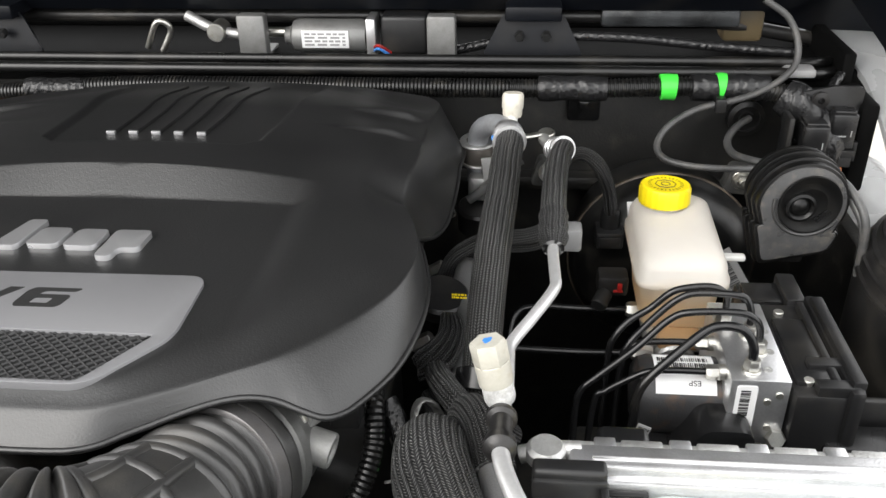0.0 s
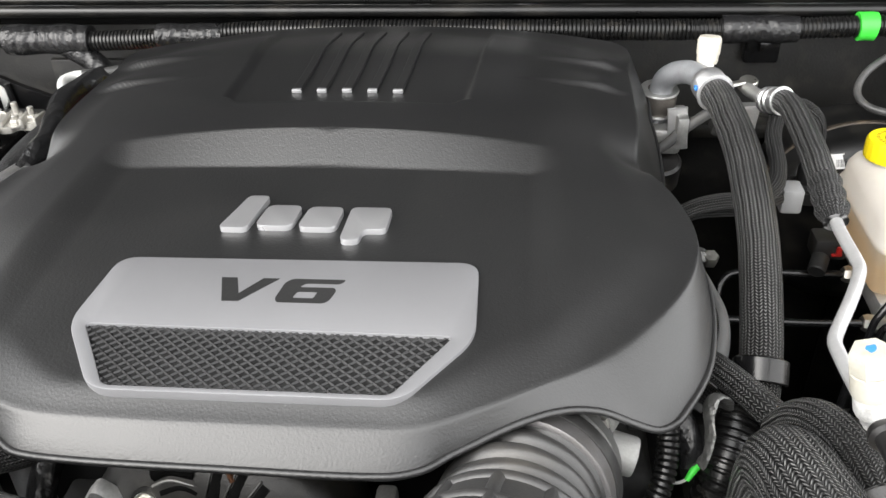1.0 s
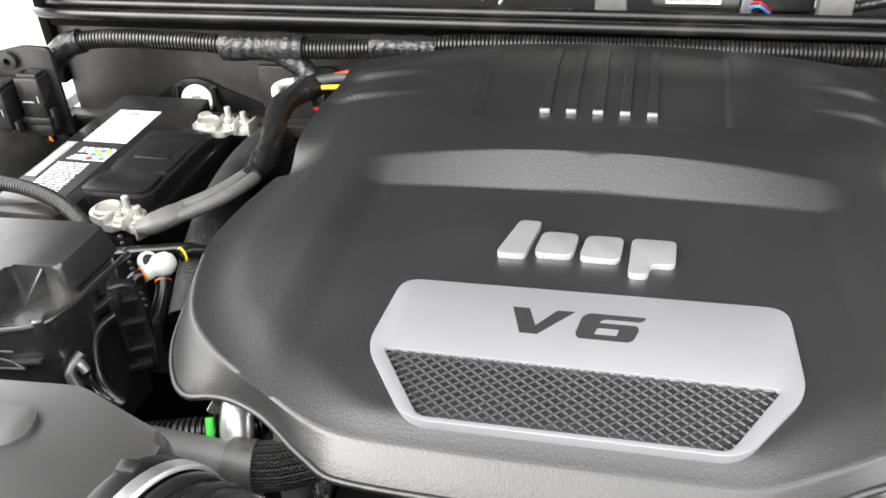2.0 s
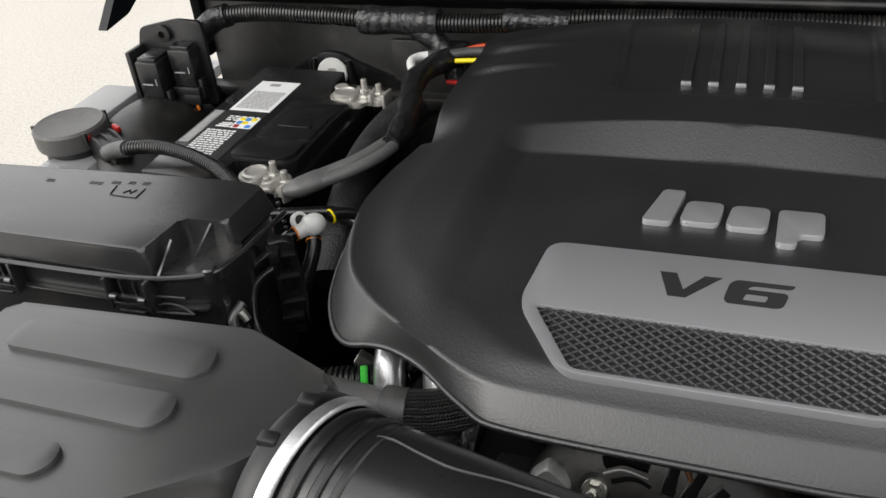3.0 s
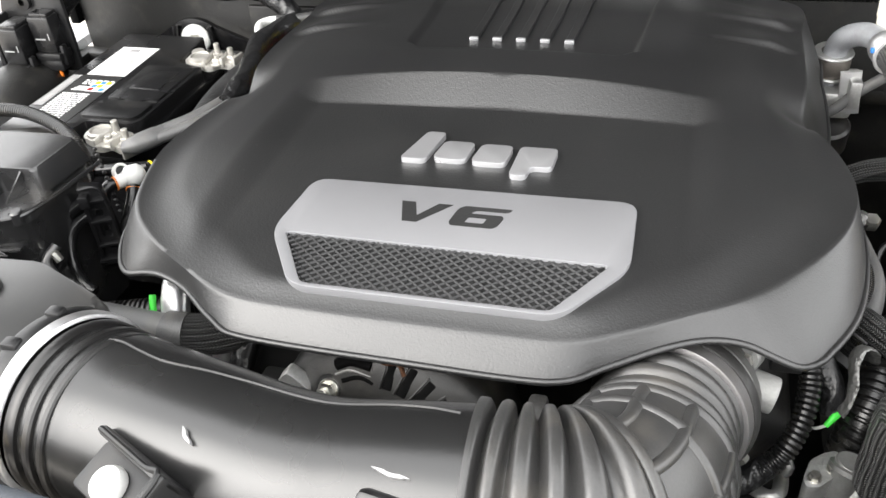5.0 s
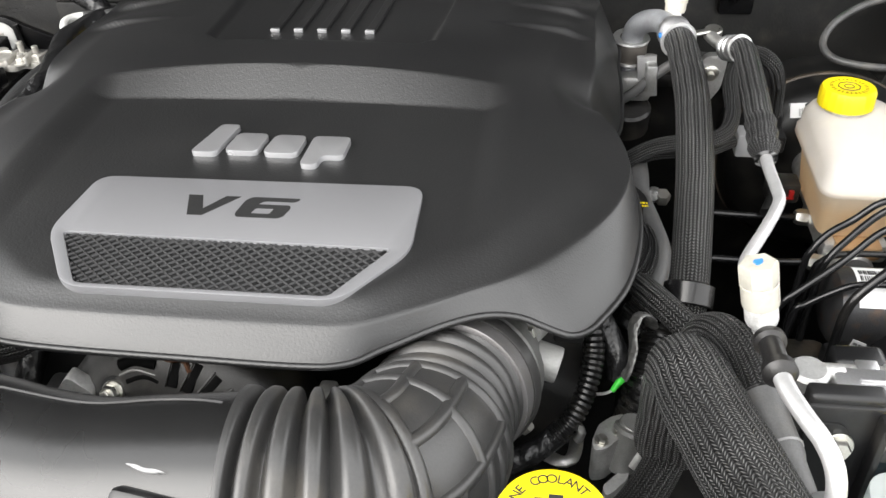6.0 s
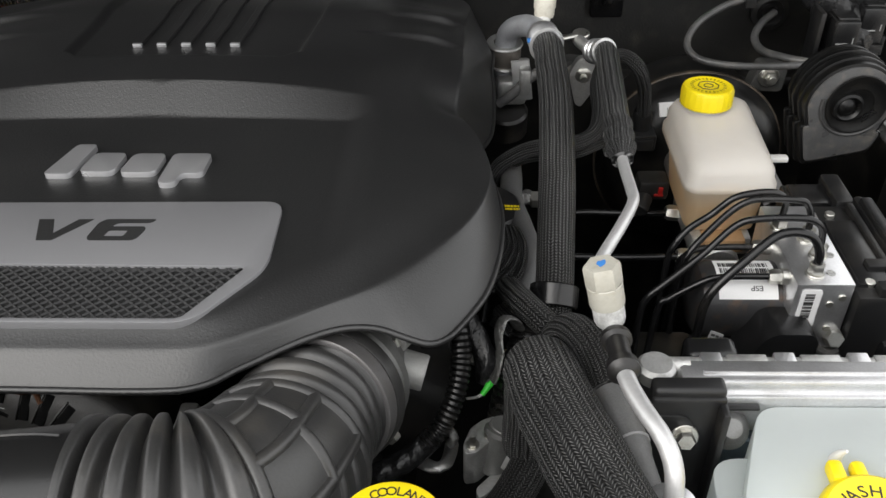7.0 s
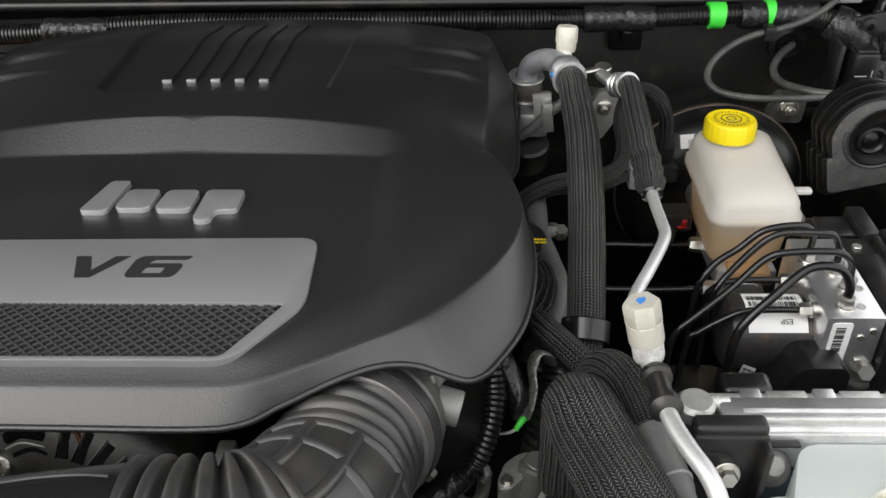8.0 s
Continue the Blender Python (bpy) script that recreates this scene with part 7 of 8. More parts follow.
def abs_unit():
    t = thing("abs_unit", (0.55, 0.61, 0.80), "machined aluminium ABS block with motor, control box and labels", "ABS unit")
    bm = B()
    box(bm, 0.518, 0.566, 0.560, 0.676, 0.835, 0.928, 0.0015)
    block = part("block", bm, ALU, t, "machined aluminium block")
    for k, (x, y) in enumerate(((0.527, 0.64), (0.55, 0.575), (0.557, 0.60), (0.559, 0.63), (0.555, 0.652))):
        bm = B()
        lathe(bm, [(0, 0), (0.0038, 0), (0.0038, 0.0006), (0.0022, 0.0006), (0.0022, -0.001), (0, -0.001)], Matrix.Translation((x, y, 0.9282)), 16)
        part("plug", bm, CAST, block)
    for k, (x, z) in enumerate(((0.549, 0.907), (0.558, 0.914), (0.553, 0.88))):
        bm = B()
        rod(bm, (x, 0.561, z), (x, 0.5585, z), 0.0032, n=14)
        part("plug", bm, STEEL, block)
    bm = B()
    lm = Matrix.Translation((0.5315, 0.5595, 0.901)) @ Matrix.Rotation(radians(90), 4, "X")
    slab(bm, rounded([(-0.0085, -0.022), (0.0085, -0.022), (0.0085, 0.022), (-0.0085, 0.022)], 0.003), [], 0, 0.0006, 0, lm)
    lab = part("label", bm, LABEL, block, "white barcode sticker")
    bm = B()
    barcode(bm, lm @ Matrix.Translation((-0.001, 0, 0.0007)) @ Matrix.Rotation(radians(90), 4, "Z"), 0.036, 0.008, 20)
    part("print", bm, INK, lab)
    bm = B()
    m = frame_of((0.518, 0.603, 0.877), (0.440, 0.603, 0.877))
    lathe(bm, [(0, 0), (0.034, 0), (0.0345, 0.004), (0.0345, 0.06), (0.032, 0.068), (0.026, 0.072), (0, 0.074)], m, 48)
    motor = part("motor", bm, surface("motor_steel", (0.05, 0.05, 0.052), 0.42, metal=0.5, dirt=(0.12, 0.07, 0.04), dirt_amt=0.6, big=40), t, "rusty-edged steel pump motor")
    bm = B()
    uvm = []
    for i in range(15):
        a = radians(52 - i * 5.2)
        uvm.append([bm.verts.new((x, 0.603 - 0.0352 * math.sin(a), 0.877 + 0.0352 * math.cos(a))) for x in (0.462, 0.513)])
    for a, b in zip(uvm, uvm[1:]):
        bm.faces.new((a[0], a[1], b[1], b[0]))
    mlab = part("label", bm, LABEL, motor, "wrapped white label")
    def on_motor(x, a, lift=0.0357):
        a = radians(a)
        return Matrix.Translation((x, 0.603 - lift * math.sin(a), 0.877 + lift * math.cos(a))) @ Matrix.Rotation(a, 4, "X")
    bm = B()
    for k, a in enumerate((-8, 4)):
        barcode(bm, on_motor(0.487, a + 4), 0.044, 0.0055, 24, seed=k + 5)
    part("print", bm, INK, mlab)
    bm = lettering("ESP", 0.0048, on_motor(0.495, 36) @ Matrix.Rotation(math.pi, 4, "Z"), 0.0002, 1.1)
    part("marking", bm, INK, mlab)
    bm = B()
    box(bm, 0.568, 0.612, 0.552, 0.690, 0.82, 0.920, 0.005, 2)
    ecu = part("control_box", bm, PLASTIC, t, "black plastic control box")
    bm = B()
    box(bm, 0.609, 0.622, 0.548, 0.695, 0.83, 0.928, 0.005, 2)
    part("end_wall", bm, PLASTIC, ecu)
    bm = B()
    box(bm, 0.572, 0.610, 0.566, 0.66, 0.915, 0.924, 0.003, 2)
    part("lid", bm, SATIN, ecu)
    for x0, x1, z1 in ((0.600, 0.607, 0.927), (0.612, 0.623, 0.933)):
        bm = B()
        box(bm, x0, x1, 0.556, 0.684, 0.905, z1, 0.002)
        part("rib", bm, PLASTIC, ecu)
    for y in (0.560, 0.590):
        bm = B()
        box(bm, 0.585, 0.618, y - 0.006, y + 0.006, 0.908, 0.9285, 0.0015)
        part("clip", bm, PLASTIC, ecu)
    bm = B()
    box(bm, 0.556, 0.606, 0.692, 0.735, 0.84, 0.914, 0.003, 2)
    box(bm, 0.560, 0.600, 0.696, 0.730, 0.912, 0.918, 0.002, 2)
    plug = part("main_connector", bm, SATIN, ecu, "large black wiring connector")
    bm = B()
    box(bm, 0.594, 0.612, 0.688, 0.738, 0.850, 0.925, 0.003, 2)
    box(bm, 0.562, 0.592, 0.688, 0.692, 0.898, 0.905, 0.001)
    part("lock_lever", bm, PLASTIC, plug)
    for y in (0.57, 0.67):
        bm = B()
        rod(bm, (0.582, y, 0.917), (0.582, y, 0.924), 0.0045, n=16)
        part("screw", bm, STEEL, ecu)
    # fittings and brake lines
    upright = ([(0.526, 0.642, 0.936), (0.526, 0.6415, 0.954), (0.520, 0.637, 0.9645), (0.511, 0.638, 0.968), (0.494, 0.638, 0.967), (0.477, 0.637, 0.962), (0.460, 0.635, 0.946), (0.442, 0.630, 0.935), (0.430, 0.624, 0.922), (0.425, 0.622, 0.90), (0.424, 0.620, 0.80)],
               [(0.544, 0.623, 0.936), (0.5435, 0.626, 0.952), (0.539, 0.629, 0.962), (0.530, 0.629, 0.966), (0.502, 0.632, 0.965), (0.488, 0.632, 0.962), (0.474, 0.629, 0.953), (0.455, 0.619, 0.938), (0.440, 0.610, 0.923), (0.435, 0.608, 0.90), (0.434, 0.606, 0.80)],
               [(0.547, 0.600, 0.936), (0.545, 0.600, 0.953), (0.538, 0.599, 0.963), (0.525, 0.600, 0.967), (0.489, 0.603, 0.964), (0.471, 0.603, 0.956), (0.444, 0.591, 0.934), (0.412, 0.578, 0.912), (0.399, 0.574, 0.900), (0.395, 0.572, 0.88), (0.394, 0.570, 0.79)],
               [(0.536, 0.574, 0.936), (0.535, 0.5745, 0.950), (0.530, 0.577, 0.961), (0.522, 0.579, 0.966), (0.509, 0.581, 0.966), (0.495, 0.579, 0.961), (0.468, 0.566, 0.942), (0.450, 0.558, 0.926), (0.443, 0.554, 0.912), (0.441, 0.552, 0.89), (0.440, 0.550, 0.79)])
    for k, pts in enumerate(upright):
        x, y = pts[0][:2]
        bm = B()
        rod(bm, (x, y, 0.924), (x, y, 0.930), 0.0080, n=20)
        hexnut(bm, (x, y, 0.930), (x, y, 0.940), 0.0070)
        part("fitting", bm, STEEL, t, "bright hex fitting")
        bm = B()
        sweep(bm, pts, 0.0039 if k == 3 else 0.0031, 14, 0.003)
        part("brake_line", bm, GLOSS, t, "black coated brake line")
    for y, z, pts in ((0.583, 0.918, [(0.475, 0.583, 0.918), (0.456, 0.583, 0.916), (0.441, 0.582, 0.909), (0.420, 0.579, 0.896), (0.411, 0.577, 0.885), (0.406, 0.575, 0.80)]), (0.633, 0.912, [(0.480, 0.633, 0.912), (0.456, 0.634, 0.909), (0.444, 0.634, 0.901), (0.439, 0.634, 0.885), (0.437, 0.634, 0.80)])):
        bm = B()
        rod(bm, (0.520, y, z), (0.512, y, z), 0.0070, n=18)
        hexnut(bm, (0.514, y, z), (0.502, y, z), 0.0066)
        part("fitting", bm, STEEL, t, "bright hex fitting")
        bm = B()
        sweep(bm, [(0.505, y, z)] + pts, 0.0030, 14, 0.003)
        part("brake_line", bm, GLOSS, t, "black coated brake line")
    resize(t, (0.55, 0.61, 0.8), 0.915, (-0.0262, -0.0516, 0.0498))


abs_unit()
for k, pts in enumerate(([(0.4422, 0.7164, 0.8916), (0.3999, 0.7146, 0.8925), (0.3529, 0.7164, 0.8916), (0.3322, 0.707, 0.885), (0.3247, 0.677, 0.854)], [(0.4422, 0.6535, 0.885), (0.3999, 0.6516, 0.885), (0.2965, 0.6535, 0.8841), (0.2683, 0.6441, 0.8747), (0.2589, 0.6159, 0.8352)])):
    cable("master_brake_line", pts, 0.0036, GLOSS, "thin black brake line from the master cylinder", "brake line", grp="master brake lines")


HORNBLACK = surface("horn_black", (0.004, 0.004, 0.004), 0.34, dirt=DUST, dirt_amt=0.05, big=20, spec=0.35)


def snail_horn():
    t = thing("horn", (0.605, 0.79, 0.90), "black plastic snail horn with a round centre", "horn")
    m = Matrix.Translation((0.614, 0.760, 0.988)) @ Matrix.Rotation(radians(90), 4, "X") @ Matrix.Rotation(radians(3), 4, "Y")

    def shape(s, grow=0.0):
        r = 0.0440 * s + grow
        pts = [(r * math.cos(radians(a)), r * math.sin(radians(a))) for a in range(-28, 181, 8)]
        return pts + rounded([(-0.0440 * s - grow, -0.020), (-0.0330 * s - grow * 0.8, -0.0660 * s - grow), (0.0330 * s + grow, -0.0530 * s - grow), (0.0420 * s + grow, -0.030)], 0.006, 3)

    bm = B()
    slab(bm, shape(1.0), [], -0.010, 0.0, 0.003, m)
    body = part("body", bm, HORNBLACK, t)
    for z0, z1, g, nm in ((-0.013, -0.009, 0.0025, "rim"), (-0.022, -0.013, -0.001, "rear_shell"), (-0.026, -0.022, 0.0035, "rim"), (-0.036, -0.026, -0.001, "rear_shell"), (-0.040, -0.036, 0.002, "rim"), (-0.048, -0.040, -0.006, "rear_shell")):
        bm = B()
        slab(bm, shape(1.0, g), [], z0, z1, 0.0012, m)
        part(nm, bm, HORNBLACK, body)
    bm = B()
    slab(bm, shape(0.93), [], -0.004, 0.0018, 0.0012, m)
    face = part("face", bm, surface("horn_face", (0.060, 0.060, 0.061), 0.30, dirt=DUST, dirt_amt=0.5, big=45), t, "dusty grey front face")
    bm = B()
    sweep(bm, [m @ Vector((0.005 + 0.0335 * math.cos(radians(a)), 0.003 + 0.0335 * math.sin(radians(a)), 0.0018)) for a in range(170, 331, 16)], 0.0022, 8, 0.003)
    part("face_rib", bm, BOXPLASTIC, face, "raised curved rib")
    bm = B()
    c = m @ Matrix.Translation((0.005, 0.003, 0.001))
    lathe(bm, [(0.0, 0.0015), (0.0285, 0.0015), (0.0305, 0.003), (0.0300, 0.0045), (0.0280, 0.0045), (0.0255, 0.0030), (0.0165, 0.0030)], c, 48)
    lathe(bm, [(0.0150, 0.002), (0.0145, 0.0065), (0.0120, 0.0075), (0.0098, 0.0055), (0.0090, 0.0030), (0.0070, 0.0045), (0.0040, 0.0065), (0, 0.0068)], m @ Matrix.Translation((-0.004, 0.001, 0.001)), 40)
    part("centre_disc", bm, HORNBLACK, face, "round black centre")
    bm = B()
    bars(bm, c @ Matrix.Translation((0.014, -0.012, 0.0031)) @ Matrix.Rotation(radians(40), 4, "Z"), 0.016, 0.008, 2, 3, 0.0003, 12)
    part("moulded_mark", bm, GLOSS, face)
    bm = B()
    box(bm, 0.615, 0.64, 0.80, 0.83, 0.90, 0.98, 0.004)
    part("stalk", bm, DARK, t)
    for k in range(2):
        bm = B()
        sweep(bm, [(0.640, 0.80, 1.010 - 0.006 * k), (0.660, 0.775, 1.000 - 0.008 * k), (0.672, 0.750, 0.975 - 0.008 * k), (0.674, 0.745, 0.92)], 0.0042, 12, 0.004)
        part("lead", bm, CABLE, t)
    resize(t, (0.605, 0.79, 0.9), 0.93, (-0.0254, -0.0551, 0.034))


snail_horn()


def ribbed_dome():
    t = thing("headlamp_housing", (0.735, 0.655, 0.78), "large black ribbed rubber housing at the bay's edge", "rubber housing")
    m = Matrix.Translation((0.735, 0.655, 0)) @ Matrix.Diagonal((1.0, 1.30, 1, 1))
    bm = B()
    lathe(bm, [(0.098, 0.78), (0.098, 0.93), (0.0965, 0.972), (0.090, 0.985), (0.082, 0.998), (0.072, 1.010), (0.06, 1.020), (0.04, 1.022), (0.0, 1.023)], m, 56)
    dome = part("dome", bm, RUBBER, t)
    for r, z in ((0.0985, 0.962), (0.0955, 0.974), (0.0900, 0.986), (0.0830, 0.998), (0.0735, 1.009)):
        bm = B()
        lathe(bm, [(r - 0.009, z - 0.003), (r - 0.0005, z - 0.0035), (r + 0.0012, z - 0.001), (r + 0.0008, z + 0.002), (r - 0.003, z + 0.0038), (r - 0.010, z + 0.003)], m, 56)
        part("ridge", bm, RUBBER, dome)


ribbed_dome()
relay_bank(1, 0.668, 0.90, 1.0, 0.75)


def firewall_cables():
    cable("loop_cable", [(0.5996, 0.985, 1.132), (0.6259, 0.980, 1.1146), (0.6378, 0.970, 1.092), (0.6375, 0.958, 1.0699), (0.6217, 0.945, 1.0545), (0.594, 0.935, 1.0411), (0.5694, 0.930, 1.034), (0.530, 0.927, 1.024), (0.4984, 0.9128, 1.0098), (0.4841, 0.8938, 0.995), (0.4903, 0.875, 0.9864), (0.5146, 0.8603, 0.9847), (0.5552, 0.8558, 0.984), (0.6125, 0.8644, 0.982), (0.6765, 0.8925, 0.9747)], 0.0038, CABLE, "grey sheathed cable looped across the firewall", "cable", n=12)
    cable("side_cable", [(0.600, 0.972, 0.997), (0.583, 0.955, 0.993), (0.570, 0.935, 0.984), (0.572, 0.912, 0.978), (0.586, 0.884, 0.982), (0.606, 0.868, 0.984), (0.625, 0.869, 0.9835)], 0.0044, CABLE, "short grey cable from a grommet", "cable", n=12)
    bm = B()
    lathe(bm, [(0, 0), (0.022, 0), (0.022, 0.006), (0.016, 0.008), (0.016, 0.003), (0.009, 0.003), (0.009, 0.010), (0, 0.010)], frame_of((0.603, 0.999, 0.988), (0.603, 0.98, 0.988)), 36)
    solo("grommet", bm, RUBBER, "round black rubber firewall grommet", "grommet")
    bm = B()
    box(bm, 0.548, 0.560, 0.920, 0.936, 1.022, 1.038, 0.002)
    solo("cable_clip", bm, PLASTIC, "small black cable clip", "clip")
    bm = B()
    box(bm, 0.632, 0.665, 0.965, 0.99, 1.048, 1.058, 0.003)
    solo("seal_end_clip", bm, GREYLABEL, "grey plastic clip at the seal's end", "clip")
    cable("strap_cable", [(0.70, 0.99, 1.045), (0.68, 0.96, 1.035), (0.655, 0.93, 1.015), (0.64, 0.915, 0.99)], 0.0055, TAPE, "taped black lead at the bay's corner", "lead", n=12)


firewall_cables()


# ---- front right: radiator header, washer tank, coolant cap, hoses ----
def radiator():
    t = thing("radiator", (0.53, 0.39, 0.88), "bright aluminium radiator header with folded tabs", "radiator")
    bm = B()
    box(bm, 0.378, 0.72, 0.3835, 0.404, 0.955, 0.9945, 0.003)
    bar = part("header_bar", bm, ALU, t)
    bm = B()
    box(bm, 0.392, 0.72, 0.3900, 0.3930, 0.985, 0.9965, 0.001)
    part("header_ridge", bm, ALU, bar)
    bm = B()
    box(bm, 0.394, 0.72, 0.3785, 0.3845, 0.955, 0.986, 0.002)
    part("front_step", bm, ALU, bar)
    bm = B()
    box(bm, 0.368, 0.72, 0.403, 0.411, 0.965, 0.991, 0.0025)
    part("rear_rail", bm, CAST, bar)
    for k in range(7):
        x = 0.3945 + 0.0472 * k
        bm = B()
        box(bm, x, x + 0.0135, 0.3975, 0.4125, 0.972, 0.9930, 0.0012)
        part("folded_tab", bm, ALU, bar)
        bm = B()
        box(bm, x + 0.017, x + 0.043, 0.404, 0.4118, 0.972, 0.9918, 0.0012)
        part("seam_strip", bm, CAST, bar)
    bm = B()
    lathe(bm, [(0, 0), (0.011, 0), (0.0125, 0.002), (0.0125, 0.010), (0.010, 0.013), (0, 0.013)], Matrix.Translation((0.364, 0.398, 0.984)), 24)
    sweep(bm, [(0.348, 0.402, 0.984), (0.364, 0.402, 0.989), (0.386, 0.402, 0.990)], 0.006, 14, 0.004)
    part("end_boss", bm, CAST, t)
    bm = B()
    box(bm, 0.397, 0.72, 0.374, 0.392, 0.80, 0.950, 0.003)
    part("core_side", bm, surface("grey_blue_side", (0.10, 0.13, 0.15), 0.4, metal=0.3), t, "grey-blue side plate")
    bm = B()
    box(bm, 0.399, 0.426, 0.3735, 0.3785, 0.9790, 0.9815, 0.001)
    part("side_lip", bm, PLASTIC, t)
    bm = B()
    lathe(bm, [(0, 0), (0.013, 0), (0.0135, 0.002), (0.010, 0.006), (0.0095, 0.010), (0.006, 0.014), (0, 0.015)], frame_of((0.4085, 0.374, 0.963), (0.408, 0.362, 0.976)), 28)
    part("mount_bolt", bm, DULLSTEEL, t, "washered mounting bolt")

    resize(t, (0.53, 0.39, 0.88), 0.905, (-0.0274, -0.0368, 0.0481))
    t = thing("corner_bracket", (0.37, 0.365, 0.86), "black steel corner bracket with a bolt", "bracket")
    bm = B()
    box(bm, 0.355, 0.399, 0.3625, 0.3755, 0.992, 1.0085, 0.003, 3)
    box(bm, 0.3545, 0.3995, 0.360, 0.366, 0.86, 1.003, 0.0025)
    box(bm, 0.3945, 0.3995, 0.350, 0.363, 0.86, 1.000, 0.002)
    plate = part("plate", bm, PLASTIC, t)
    bm = B()
    m = Matrix.Translation((0, 0.3602, 0)) @ Matrix.Rotation(radians(90), 4, "X")
    slab(bm, rounded([(0.3555, 0.88), (0.387, 0.88), (0.389, 0.968), (0.3765, 0.991), (0.3560, 0.991)], 0.006), [], 0.0, 0.0018, 0.0006, m)
    part("pressed_panel", bm, PLASTIC, plate, "raised pressed panel")
    bm = B()
    hexnut(bm, (0.3765, 0.359, 0.974), (0.376, 0.3495, 0.977), 0.0062)
    rod(bm, (0.3765, 0.3590, 0.974), (0.3765, 0.3555, 0.975), 0.0085, n=24)
    part("bolt", bm, STEEL, plate, "bright flange bolt")

    resize(t, (0.37, 0.365, 0.86), 0.905, (-0.0122, -0.0344, 0.05))
    t = thing("fan_shroud", (0.5, 0.55, 0.80), "black plastic fan shroud with rubber mount", "fan shroud")
    bm = B()
    m = Matrix.Translation((0, 0.562, 0)) @ Matrix.Rotation(radians(90), 4, "X")
    slab(bm, rounded([(0.462, 0.845), (0.533, 0.845), (0.533, 0.895), (0.526, 0.902), (0.498, 0.902), (0.490, 0.897)], 0.006), [], 0.0, 0.035, 0.004, m)
    part("bump", bm, SATIN, t)
    bm = B()
    box(bm, 0.44, 0.72, 0.545, 0.575, 0.72, 0.862, 0.006)
    box(bm, 0.535, 0.70, 0.572, 0.580, 0.85, 0.902, 0.003)
    part("frame_piece", bm, PLASTIC, t)
    bm = B()
    lathe(bm, [(0, 0), (0.017, 0), (0.0185, 0.002), (0.0185, 0.008), (0.016, 0.010), (0.012, 0.010), (0.011, 0.007), (0, 0.007)], frame_of((0.556, 0.562, 0.872), (0.555, 0.541, 0.883)), 36)
    rub = part("rubber_mount", bm, surface("dusty_rubber", (0.075, 0.072, 0.07), 0.7, dirt=DUST, dirt_amt=0.5, big=40), t, "dusty round rubber mount")
    bm = B()
    hexnut(bm, (0.556, 0.556, 0.875), (0.555, 0.543, 0.882), 0.0085)
    part("bolt", bm, STEEL, rub)
    bm = B()
    box(bm, 0.592, 0.68, 0.535, 0.568, 0.83, 0.882, 0.006)
    part("far_bump", bm, SATIN, t)
    resize(t, (0.5, 0.55, 0.8), 0.93, (-0.0181, -0.0383, 0.041))
    bm = B()
    box(bm, 0.388, 0.422, 0.412, 0.4325, 0.86, 0.9895, 0.005, 3)
    solo("rubber_pad", bm, SATIN, "black moulded pad behind the radiator header", "pad")
    bm = B()
    m = Matrix.Translation((0.425, 0.474, 0.943)) @ Matrix.Rotation(radians(75), 4, "X") @ Matrix.Rotation(radians(-20), 4, "Z")
    box(bm, -0.005, 0.005, -0.009, 0.009, 0, 0.001, 0, m=m)
    tag = solo("paper_tag", bm, GREYLABEL, "small grey printed tag on a line", "tag")
    bm = B()
    bars(bm, m @ Matrix.Translation((0, 0, 0.0012)), 0.008, 0.016, 5, 2, 0.0003, 9)
    part("print", bm, INK, tag)

    t = thing("washer_tank", (0.50, 0.32, 0.80), "milky blue-white windscreen washer tank with a yellow cap", "washer tank")
    tiers = [((0.397, 0.300), (0.70, 0.300), (0.70, 0.3775), (0.4255, 0.3775), 0.014, 0.80, 0.979), ((0.381, 0.20), (0.70, 0.20), (0.70, 0.350), (0.392, 0.350), 0.018, 0.78, 0.963)]
    parts_made = []
    for a, b, c, d, r, z0, z1 in tiers:
        bm = B()
        slab(bm, rounded([a, b, c, d], r, 6), [], z0, z1, 0.007)
        parts_made.append(bm)
    tank = part("tank", parts_made[0], WASHTANK, t, angle=60)
    part("front_chamber", parts_made[1], WASHTANK, tank, angle=60)
    cm = Matrix.Translation((0.467, 0.2895, 0.964)) @ Matrix.Rotation(radians(4), 4, "X")
    bm = B()
    lathe(bm, [(0, 0), (0.031, 0), (0.033, 0.002), (0.033, 0.018), (0.031, 0.0215), (0.029, 0.0225), (0.027, 0.021), (0, 0.021)], cm, 48)
    box(bm, 0.4500, 0.4590, 0.316, 0.3305, 0.978, 0.988, 0.003)
    box(bm, 0.4635, 0.4720, 0.316, 0.3305, 0.978, 0.987, 0.003)
    cap = part("cap", bm, YELLOW, t, "bright yellow hinged cap")
    word = "WASHER"
    for i, ch in enumerate(word):
        a = radians(90 + 52 - i * 104 / (len(word) - 1))
        mm = cm @ Matrix.Translation((0.020 * math.cos(a), 0.020 * math.sin(a), 0.0212)) @ Matrix.Rotation(a - math.pi / 2, 4, "Z")
        part("letter", lettering(ch, 0.0075, mm, 0.0002), INK, cap)
    bm = B()
    sweep(bm, [(0.459, 0.337, 0.974), (0.460, 0.335, 0.986), (0.461, 0.331, 0.993)], lambda s: 0.0048 * (1 - 0.8 * s), 10, 0.003)
    part("drip_tip", bm, WHITE, cap)
    resize(t, (0.5, 0.32, 0.8), 0.905, (-0.0245, -0.0301, 0.0557))


radiator()


